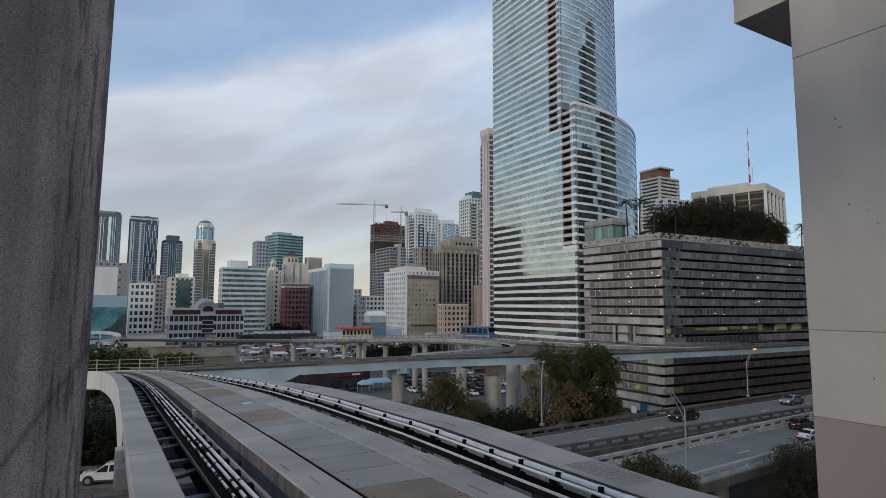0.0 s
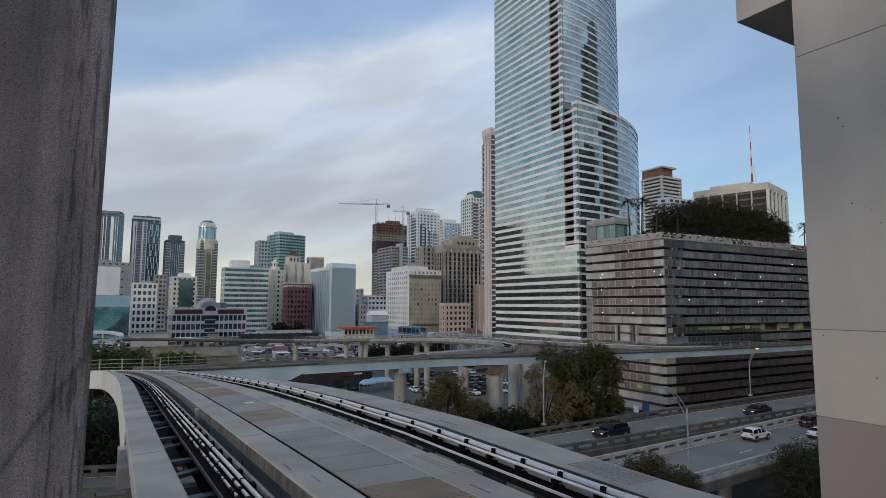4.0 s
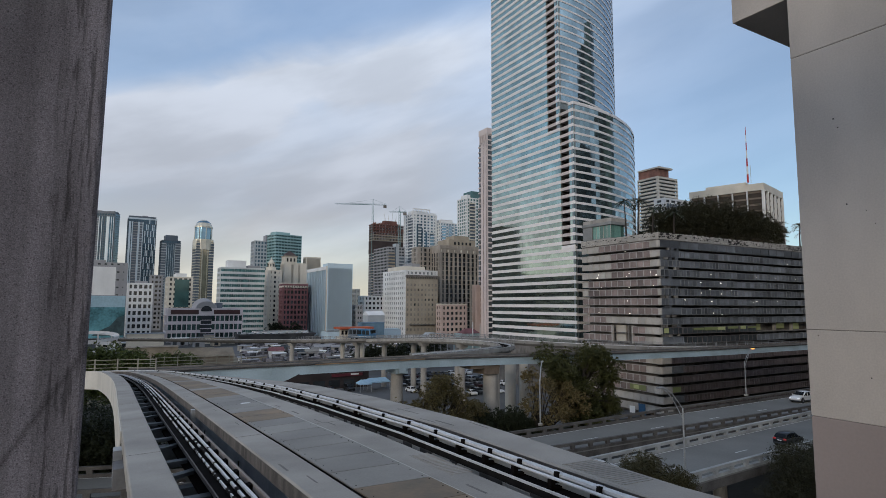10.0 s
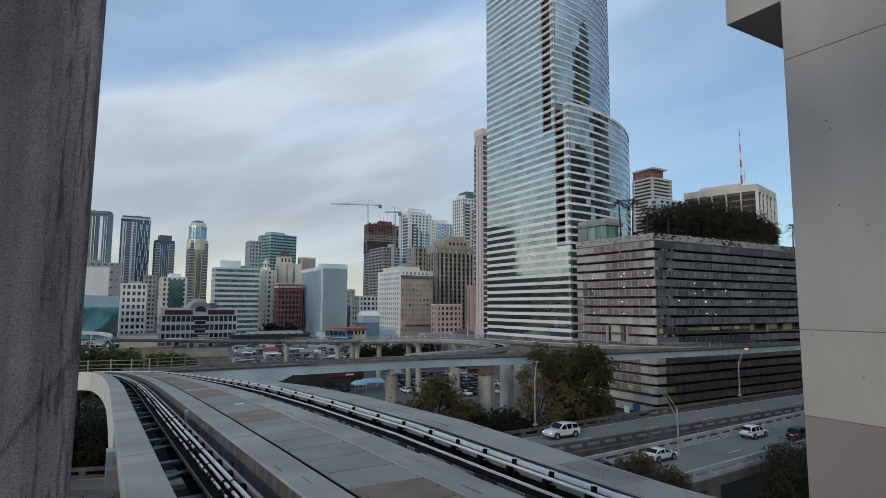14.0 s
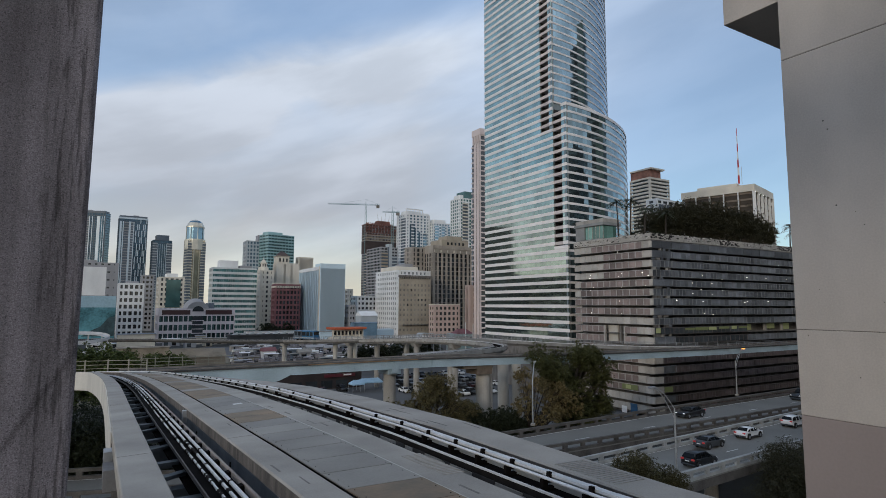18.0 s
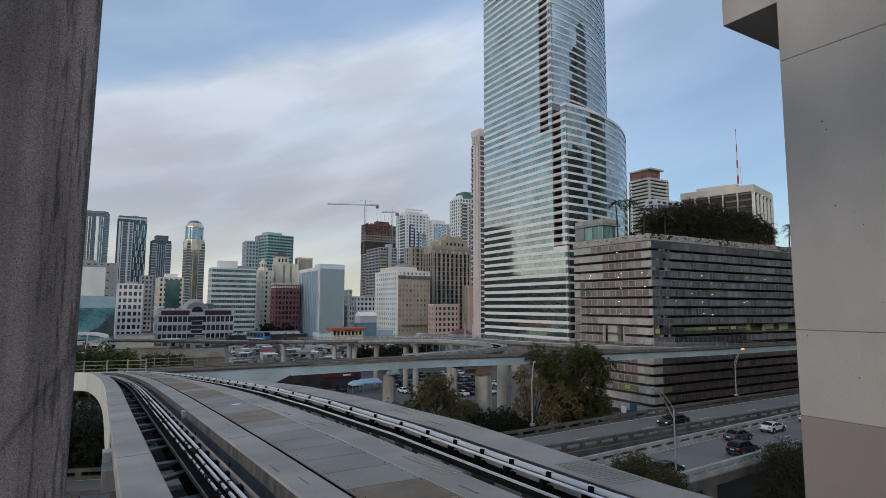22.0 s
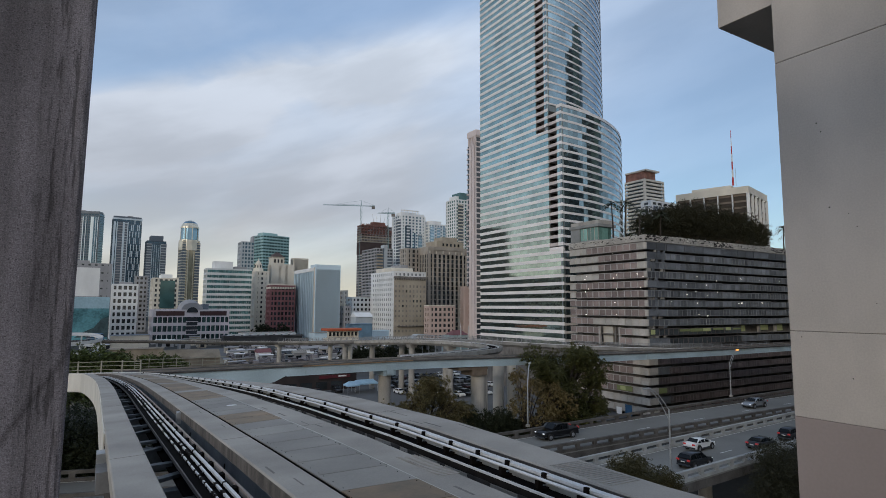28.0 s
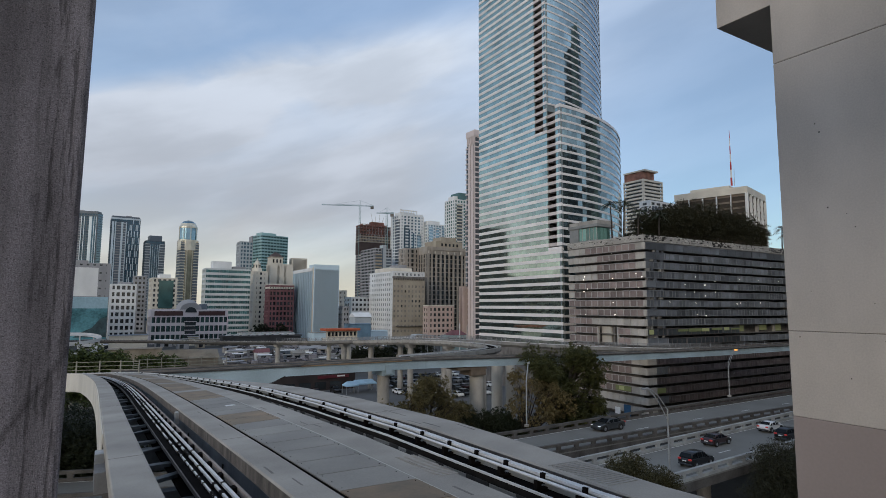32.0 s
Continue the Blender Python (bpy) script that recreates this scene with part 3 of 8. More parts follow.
sweep(bm, gw, [20.6, 20.95], rect(4.0, 4.3, 0.0145, 0.018))
part("paint_mark", bm, PAINT_W, guide)
# junction box and a dark cable on the inner girder's side
bm = bmesh.new()
sweep(bm, gw, [21.2, 21.55], rect(2.50, 2.63, -0.45, -0.06))
part("junction_box", bm, GALV, guide)
for s0 in (12.6, 17.8):
    bm = bmesh.new()
    pts = [gw(s0 + 0.1 * j, 2.42 + 0.02 * j, -0.4 - 0.14 * math.sin(math.pi * j / 8)) for j in range(9)]
    for p, q in zip(pts, pts[1:]):
        tube(bm, p, q, 0.016, 0.016, 6)
    part("cable", bm, STEEL_D, guide)
# railing on the outer edge of the far curve
for h in (0.35, 0.7, 1.08):
    bm = bmesh.new()
    sweep(bm, gw, [56.6 + 1.0 * i for i in range(21)] + [100], rect(7.4, 7.45, h, h + 0.05))
    part("railing_bar", bm, RAILY, guide)
for i in range(24):
    s = 56.6 + 1.25 * i
    bm = bmesh.new()
    sweep(bm, gw, [s, s + 0.07], rect(7.4, 7.46, -0.1, 1.22))
    part("railing_post", bm, RAILY, guide)

# ---- the guideway that crosses beyond, with railing and round piers ----
cross = thing("guideway", pose(0, 63, 0), "blue-grey steel girder guideway on round concrete piers", "guideway", kind="structure")
ZC = 16.4


def level(x):
    """Height of the crossing deck: level, then falling gently."""
    u = min(max((x - 34) / 64, 0.0), 1.0)
    return ZC - 0.95 * u * (1.6 - 0.6 * u)


def crossing(x, a, u):
    return Vector((x, a, level(x) + u))


def cross_run(name, x0, x1, a0, a1, u0, u1, m, label=""):
    bm = bmesh.new()
    n = max(1, int((x1 - x0) / 6))
    sweep(bm, crossing, [x0 + (x1 - x0) * i / n for i in range(n + 1)], rect(a0, a1, u0, u1))
    return part(name, bm, m, cross, label)


for y0, y1 in ((0, 0.5), (2.6, 3.1)):
    cross_run("girder", 1.7, 240, y0, y1, -1.06, -0.15, STEEL_B)
    # deeper end span with a sloping haunch
    bm = bmesh.new()
    v = [bm.verts.new((x, y, z)) for y in (y0 - 0.004, y1 + 0.004) for x, z in ((1.7, ZC - 2.3), (16.4, ZC - 1.75), (17.0, ZC - 1.6), (18.3, ZC - 1.0), (18.3, ZC - 0.5), (1.7, ZC - 0.5))]
    for k in range(6):
        bm.faces.new((v[k], v[(k + 1) % 6], v[6 + (k + 1) % 6], v[6 + k]))
    bm.faces.new(v[:6][::-1])
    bm.faces.new(v[6:])
    bmesh.ops.recalc_face_normals(bm, faces=bm.faces[:])
    part("haunch", bm, STEEL_B, cross)
cross_run("deck", 1.7, 240, -0.12, 3.25, -0.145, 0, mat("dark_grey_deck_plate", (0.07, 0.066, 0.062), 0.85, 0, 0.45, 0.7, 9, 0.1, spec=0.2))
cross_run("rusty_edge", 20, 34, -0.145, -0.122, -0.15, -0.01, mat("rusty_deck_edge", (0.22, 0.15, 0.09), 0.8, 0, 0.5, 0.6, 8, 0.1), "rust-stained deck edge")
for k in range(24):
    cross_run("web_stiffener", 10 + 5.2 * k, 10.1 + 5.2 * k, -0.05, 0.0, -1.04, -0.24, STEEL_B)
for x in (18.6, 30.9, 52.0, 66.0):
    cross_run("splice_plate", x - 0.4, x + 0.4, -0.03, 0.0, -0.98, -0.3, STEEL_B)
cross_run("bottom_flange", 18.3, 240, -0.1, 0.6, -1.11, -1.061, STEEL_B)
for y0 in (0.1, 2.7):
    cross_run("guide_rail", 1.7, 240, y0 + 0.35, y0 + 0.43, 0, 0.16, CONC_D)
for x in (30.9, 45.0, 150, 190):
    u = level(x)
    bm = bmesh.new()
    tube(bm, (x, 1.5, 0), (x, 1.5, u - 1.6), 0.78 if x < 40 else 1.05, 0.76 if x < 40 else 1.03, 24)
    part("pier", bm, CONC, cross)
    bm = bmesh.new()
    if x < 40:
        box(bm, x - 0.85, x + 0.85, 0.1, 3.0, u - 1.75, u - 1.12)
        box(bm, x - 0.45, x + 0.45, -0.12, 0.1, u - 1.6, u - 0.4)
    else:
        box(bm, x - 4.0, x + 0.6, 0.1, 3.0, u - 1.48, u - 1.115)
        box(bm, x - 1.9, x + 0.5, 0.15, 2.95, u - 2.3, u - 1.484)
    part("pier_cap", bm, STEEL_B if x < 40 else STAINC, cross)

for h in (0.3, 0.66, 1.02):
    part("railing_bar", boxed(3.6, 12.7, 3.2, 3.25, ZC + h, ZC + h + 0.05), RAILY, cross)
for i in range(8):
    part("railing_post", boxed(3.6 + 1.29 * i, 3.66 + 1.29 * i, 3.19, 3.27, ZC - 0.1, ZC + 1.2), RAILY, cross)
for x, dia in ((54.0, 0.85), (56.6, 0.72)):
    bm = bmesh.new()
    tube(bm, (x, 9.0, 0), (x, 9.0, 14.6), dia, dia, 20)
    part("pier", bm, CONC_L, cross)

# ---- highway: two elevated carriageways ----
HZ = 7.5


def veer(x):
    """How far the outbound carriageway swings away west of its straight part."""
    d = max(0.0, 42.0 - x)
    return 0.00396 * d * d if d < 41 else 6.66 + 0.325 * (d - 41)


def turn(x):
    return 0.00792 * min(max(0.0, 42.0 - x), 41)


def straight(s, a, u):
    return Vector((s, a + 0.06 * (s - 60), HZ + u))


def swung(s, a, u):
    return Vector((s, 46.7 + (a - 46.7) * (1 + 0.006 * (min(max(s, 40), 120) - 60)) + veer(s), HZ + u))


XS = [-700, -300, -150] + [-100 + 8 * i for i in range(22)] + [200, 700]
DARKP = mat("dark_parapet_concrete", (0.10, 0.092, 0.085), 0.9, 0, 0.45, 0.6, 9, 0.3, 0.3)
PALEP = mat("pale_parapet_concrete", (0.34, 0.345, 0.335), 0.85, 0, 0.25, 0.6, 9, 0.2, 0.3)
road = thing("highway", pose(0, 0, 0), "pale worn concrete elevated highway with two carriageways", "highway", kind="structure")
for at, y0, y1 in ((swung, 46.5, 55.2), (straight, 34.1, 42.8)):
    bm = bmesh.new()
    sweep(bm, at, XS, rect(y0, y1, -0.9, 0.0))
    part("deck", bm, ROADC, road)
    # dark edge strip: stains, and the shade below the parapet put into its colour
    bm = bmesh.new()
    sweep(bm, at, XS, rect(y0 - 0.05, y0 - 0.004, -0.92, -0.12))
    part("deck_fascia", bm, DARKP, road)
    for k in range(13):
        x = -14 + 12 * k + (2 if y0 > 45 else 0)
        bm = bmesh.new()
        sweep(bm, at, [x, x + 2.4], rect((y0 + y1) / 2 - 0.5, (y0 + y1) / 2 - 0.38, 0.004, 0.012))
        part("lane_dash", bm, PAINT_W, road)
    for a in (y1 - 0.65,):
        bm = bmesh.new()
        sweep(bm, at, XS, rect(a, a + 0.1, 0.003, 0.011))
        part("edge_line", bm, PAINT_W, road)


def barrier(at, y, near):
    """A concrete post-and-rail parapet."""
    b = thing("parapet", pose(0, 0, 0), "grey concrete bridge parapet with open slots", "parapet", kind="structure")
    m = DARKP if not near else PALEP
    for nm, hw, u0, u1 in (("kerb", 0.2, 0, 0.28), ("rail", 0.17, 0.65, 0.95)):
        bm = bmesh.new()
        sweep(bm, at, XS, rect(y - hw, y + hw, u0, u1))
        part(nm, bm, m, b)
    me = bpy.data.meshes.new("post")
    bm = boxed(-0.26, 0.26, -0.14, 0.14, 0.28, 0.66)
    bm.to_mesh(me)
    bm.free()
    for k in range(52):
        x = -14 + 2.6 * k
        p = at(x, y, 0)
        piece("post", me, m, b, "", pose(p.x, p.y, p.z, 0, 0, -math.degrees(math.atan(turn(x))) if at is swung else 3.43))


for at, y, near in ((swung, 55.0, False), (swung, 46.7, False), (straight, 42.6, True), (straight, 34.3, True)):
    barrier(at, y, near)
for x in range(-10, 200, 22):
    for y in (38.7 + 0.06 * (x - 60), 51.0 + veer(x)):
        bm = bmesh.new()
        tube(bm, (x, y, 0), (x, y, HZ - 0.9), 0.7, 0.7, 14)
        part("pier", bm, CONC, road)

# ---- garage ----
FACADE = mat("cool_grey_concrete", (0.26, 0.265, 0.26), 0.85, 0, 0.2, 0.4, 8, 0.15)
def garage():
    X, Y, TOP, LU, LN = 98.4, 79.4, 38.3, 22.5, 95.0
    fh, w = 2.033, 2.25
    NF, Z1 = 18, 35.44
    g = thing("parking_garage", pose(X, Y, 0), "grey banded concrete parking garage with dark open slots", "garage")
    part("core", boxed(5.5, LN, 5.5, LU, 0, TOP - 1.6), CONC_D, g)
    part("roof_slab", boxed(0.1, LN, 0.1, LU, TOP - 1.5, TOP - 0.002), CONC_D, g)
    band = mat("grey_garage_screen", (0.135, 0.143, 0.157), 0.45, 0.2, 0.32, 0.35, 5, 0.15, 0.2, 0.32, isl=0.38)
    pale = mat("pale_garage_panel", (0.44, 0.41, 0.37), 0.8, 0, 0.22, 0.3, 4, 0.15, 0.3, 0.1)
    brown = mat("mauve_brown_garage_panel", (0.235, 0.183, 0.166), 0.7, 0, 0.3, 0.4, 5, 0.2, 0.3, 0.2, isl=0.22)
    # lower south rows: the dimmer light down there is put into the screen colour
    shaded_mesh_m = mat("shaded_red_mesh_screen", (0.088, 0.068, 0.068), 0.8, 0, 0.4, 0.4, 8, 0.2, 0.3, 0.25, isl=0.25)
    frame_m = mat("garage_panel_rib", (0.40, 0.37, 0.35), 0.7, 0, 0.25, 0.5, 6, 0.1)
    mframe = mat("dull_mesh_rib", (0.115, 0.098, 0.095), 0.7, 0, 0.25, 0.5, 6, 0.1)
    ph = fh * 0.69
    lace = mat("pale_coping_block", (0.42, 0.40, 0.37), 0.8, 0, 0.3, 0.5, 6, 0.1, isl=0.35)
    G_STAIR = glassy("grey_stair_glazing", (0.12, 0.135, 0.145), 0.12, 0.4)

    def panel(ax, n, wide, ph, m, fm):
        """A framed row of recessed fields with ribs between them."""
        me = bpy.data.meshes.new("panel")
        bm = bmesh.new()
        a1 = wide - 0.05

        def put(a, b, d0, d1, z0, z1):
            if ax == "x":
                box(bm, a, b, d0, d1, z0, z1)
            else:
                box(bm, d0, d1, a, b, z0, z1)
        for i in range(n):
            put(a1 * i / n + 0.03, a1 * (i + 1) / n - 0.03, 0.07, 0.27, 0.03, ph - 0.08)
        k = len(bm.faces)
        for i in range(n + 1):
            c = min(max(a1 * i / n, 0.045), a1 - 0.045)
            put(c - 0.045, c + 0.045, 0, 0.28, 0, ph)
        put(0, a1, 0.01, 0.29, ph - 0.1, ph + 0.01)
        put(0, a1, 0.01, 0.29, -0.03, 0.05)
        for j, f in enumerate(bm.faces):
            f.material_index = 0 if j < k else 1
        bm.to_mesh(me)
        bm.free()
        me.materials.append(m)
        me.materials.append(fm)
        return me
    sw = 3 * w
    wl_ = 1.845
    p_left, p_left_pale = panel("y", 1, wl_, ph, brown, frame_m), panel("y", 1, wl_, ph, pale, pale)
    rib_m = mat("grey_screen_rib", (0.23, 0.235, 0.24), 0.6, 0.1, 0.25, 0.5, 6, 0.1)
    p_right = [panel("x", n, sw, ph * k, band, rib_m) for n, k in ((5, 1.0), (6, 1.03), (4, 0.96))]
    p_plain, p_mesh = panel("x", 2, sw, ph * 1.06, band, band), panel("x", 7, sw, ph * 0.95, shaded_mesh_m, mframe)
    p_glass = panel("x", 4, sw, ph, G_STAIR, mframe)
    rng = random.Random(5)
    for f in range(NF):
        z = Z1 - f * fh
        for i in range(12):
            y0 = i * wl_ + 0.36
            if f in (9, 10) and 7 < y0 < 13:
                continue
            pa = (f == 8 and y0 < 14) or (f in (9, 10) and y0 < 2.6) or (y0 > 13 and f < 4 and i + 2 * f > 8) or (i == 0 and f < 3) or (y0 > 19 and f < 6) or (f > 10 and y0 < 2.4) or (f > 15 and y0 < 12)
            piece("panel", p_left_pale if pa else p_left, None, g, "", pose(0.0, y0, z))
        for i in range(14):
            if f == 9 and i >= 5:
                continue
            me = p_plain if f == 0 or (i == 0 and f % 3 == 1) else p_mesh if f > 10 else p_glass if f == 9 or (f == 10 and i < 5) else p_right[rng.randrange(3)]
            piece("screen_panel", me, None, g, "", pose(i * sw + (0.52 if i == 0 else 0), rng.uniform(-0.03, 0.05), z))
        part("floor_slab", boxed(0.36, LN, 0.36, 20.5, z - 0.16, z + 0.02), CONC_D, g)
        bm = boxed(-0.06, 2.9 if f > 10 else 0.5, -0.06, 0.5, z + 0.02, z + ph)
        bmesh.ops.bevel(bm, geom=[e for e in bm.edges if abs(e.verts[0].co.z - e.verts[1].co.z) > 0.5 and e.verts[0].co.x < 0 and e.verts[0].co.y < 0], offset=0.4, segments=4, affect="EDGES", profile=0.5)
        part("corner_block", bm, pale, g, "rounded pale corner block")
    part("parapet", boxed(-0.08, LN, -0.08, LU + 0.1, TOP - 1.2, TOP + 0.2), pale, g)
    # walls added close behind the slots so the openings catch more light
    part("added_inner_wall", boxed(2.1, LN, 2.6, 2.8, 0, TOP - 1.6), CONC_D, g)
    part("added_inner_wall", boxed(1.9, 2.1, 2.6, LU - 0.4, 0, TOP - 1.6), CONC_D, g)
    # entrance two storeys high in the west side
    ze = Z1 - 10 * fh - 0.3
    part("entrance_wall", boxed(1.4, 1.7, 10.6, 13.4, ze, ze + 3.9), CONC_L, g)
    part("entrance_wall", boxed(1.7, 1.85, 7.6, 10.6, ze, ze + 3.9), CONC_D, g)
    part("entrance_pier", boxed(0.5, 1.0, 8.9, 9.2, ze, ze + 3.9), CONC_D, g)
    for y0 in (7.45, 13.28):
        part("entrance_jamb", boxed(0.02, 0.6, y0, y0 + 0.3, ze, ze + 3.9), pale, g)
    # stair bay beside the corner: broken pieces of slab and wall in its slots
    for f in range(10):
        z = Z1 - f * fh - (fh - ph)
        a = 0.7
        while a < sw - 0.4:
            b = min(a + rng.uniform(0.4, 1.3), sw - 0.05)
            if rng.random() < 0.55:
                part("stair_landing", boxed(a, b, 0.16, 0.5, z + rng.uniform(0.0, 0.2), z + 0.64), rng.choice((band, CONC, CONC_D)), g)
            a = b + rng.uniform(0.05, 0.5)
    # broken pattern of small pale blocks along the roof edge
    rp = random.Random(8)
    for k in range(12):
        bm = bmesh.new()
        for j in range(44):
            a, z = 8 * k + rp.uniform(0, 7.2), TOP + rp.uniform(-1.1, 0.1)
            box(bm, a, a + rp.uniform(0.15, 0.8), -0.16, -0.085, z, z + rp.uniform(0.08, 0.26))
        tagged(part("coping_relief", bm, lace if k % 3 else VOIDM, g), kind="stuff")
        bm = bmesh.new()
        for j in range(24):
            a, z = 8 * k + rp.uniform(0, 7.4), TOP + rp.uniform(-1.0, 0.05)
            box(bm, a, a + rp.uniform(0.12, 0.5), -0.13, -0.083, z, z + rp.uniform(0.08, 0.25))
        tagged(part("coping_hole", bm, VOIDM, g), kind="stuff")
    for k in range(3):
        for m, n in ((lace, 34), (VOIDM, 14)):
            bm = bmesh.new()
            for j in range(n):
                a, z = 7.4 * k + rp.uniform(0, 6.8), TOP + rp.uniform(-1.1, 0.05)
                box(bm, -0.15 if m is lace else -0.13, -0.083, a, a + rp.uniform(0.12, 0.6), z, z + rp.uniform(0.08, 0.22))
            tagged(part("coping_relief", bm, m, g), kind="stuff")
    lamp_m = glow("garage_lamp_glow", (1.0, 0.93, 0.8), 5)
    me = bpy.data.meshes.new("ceiling_lamp")
    bm = boxed(-0.065, 0.065, -0.065, 0.065, -0.045, 0.045, 0.015)
    bm.to_mesh(me)
    bm.free()
    # the lit lamps, one row under each slab: along the west side, then along the south side
    for y, z in ((17.1, 30.2), (17.5, 29.5), (7.9, 30.2), (8.7, 29.5), (2.2, 30.2), (0.7, 29.5), (16.3, 27.3), (17.4, 26.7), (8.0, 27.1), (1.5, 27.3), (8.6, 24.1), (17.2, 21.4), (8.2, 21.4), (8.9, 35.1)):
        piece("ceiling_lamp", me, lamp_m, g, "", pose(-0.02, y, z))
    for x, z in ((17.3, 30.0), (13.5, 28.2), (20.7, 28.2), (24.5, 29.2), (34.5, 30.0), (42.6, 29.9), (48.4, 33.5), (51.7, 29.9), (16.7, 26.7), (24.7, 26.7), (13.5, 25.9), (20.8, 25.8), (8.0, 24.3), (17.2, 24.1), (33.1, 24.0), (34.4, 24.2), (43.1, 24.3), (17.5, 21.5), (20.7, 21.2)):
        piece("ceiling_lamp", me, lamp_m, g, "", pose(x, -0.02, z))
    lit = glow("lit_green_wall", (0.32, 0.34, 0.16), 0.15)
    soft = glow("dim_green_lit_glass", (0.15, 0.17, 0.07), 0.12)
    z = Z1 - 9 * fh - 0.1
    for x0, x1, dz, dh, m in ((1.0, 2.4, 0.35, 1.0, lit), (10.5, 14.0, 0.8, 0.5, soft), (14.2, 18.6, 0.7, 0.7, soft), (18.8, 21.6, 0.7, 0.7, lit), (22.6, 26.5, 0.9, 0.5, soft), (27.4, 29.4, 0.8, 0.7, lit), (30.2, 33.4, 0.9, 0.4, soft)):
        part("lit_window", boxed(x0, x1, -0.03, 0.0, z + dz, z + dz + dh), m, g)
    for x0, x1, dz in ((37.6, 39.0, 0.3), (46.0, 49.2, 0.5), (53.0, 56.0, 0.2)):
        part("lit_wall", boxed(x0, x1, 2.2, 2.4, z + dz, z + 1.7), lit, g)
    for x0 in (43.0, 50.5):
        part("deck_column", boxed(x0, x0 + 0.6, 1.0, 1.6, z, z + 2.2), CONC, g)
    part("lit_window", boxed(-0.03, 0.0, 4.4, 8.6, 5.15, 6.25), soft, g)
    part("lit_window", boxed(-0.034, -0.004, 6.2, 7.6, 5.3, 6.1), lit, g)
    part("lit_window", boxed(3.0, 5.6, -0.05, -0.01, 5.1, 6.2), soft, g)
    part("service_door", boxed(-0.06, -0.01, 4.6, 6.4, 0.05, 2.3), mat("blue_door_paint", (0.03, 0.10, 0.20), 0.5, 0, 0.2, 1, 6, 0.05), g, "blue painted service door")
    part("white_panel", boxed(-0.07, -0.01, 7.4, 8.8, 0.05, 1.5), WHITE, g)
    # glass lift lobby on the roof
    a = thing("roof_lobby", pose(X + 0.3, Y + 13.2, TOP), "small glazed roof lobby with a concrete lid", "pavilion")
    part("base", boxed(0.3, 5.6, 0.4, 9.25, 0.18, 0.55), FACADE, a)
    part("room", boxed(0.7, 4.8, 0.7, 8.9, 0.5, 3.6), mat("dull_green_room", (0.10, 0.15, 0.12), 0.8, 0, 0.3, 0.4, 3, 0), a)
    pane_m = glassy("clear_green_pane", (0.16, 0.30, 0.26), 0.06, 0.2, isl=0.4)
    for i in range(5):
        part("pane", boxed(0.48, 0.56, 0.55 + 1.14 * i, 1.61 + 1.14 * i, 0.55, 3.5), pane_m, a)
        part("mullion", boxed(0.42, 0.5, 0.46 + 1.14 * i, 0.55 + 1.14 * i, 0.55, 3.6), CONC_L, a)
        if i < 4:
            part("pane", boxed(0.6 + 1.05 * i, 1.6 + 1.05 * i, 0.48, 0.56, 0.55, 3.5), pane_m, a)
    part("lid", boxed(0, 6, 0, 9.5, 3.6, 4.3, 0.04), FACADE, a)
    part("upper_lid", boxed(0.3, 5.7, 0.3, 9.3, 4.3, 5.2, 0.04), CONC, a)
    part("side_wall", boxed(0.2, 5.6, 6.2, 9.2, 0.55, 3.6), FACADE, a)
    return g


garage()


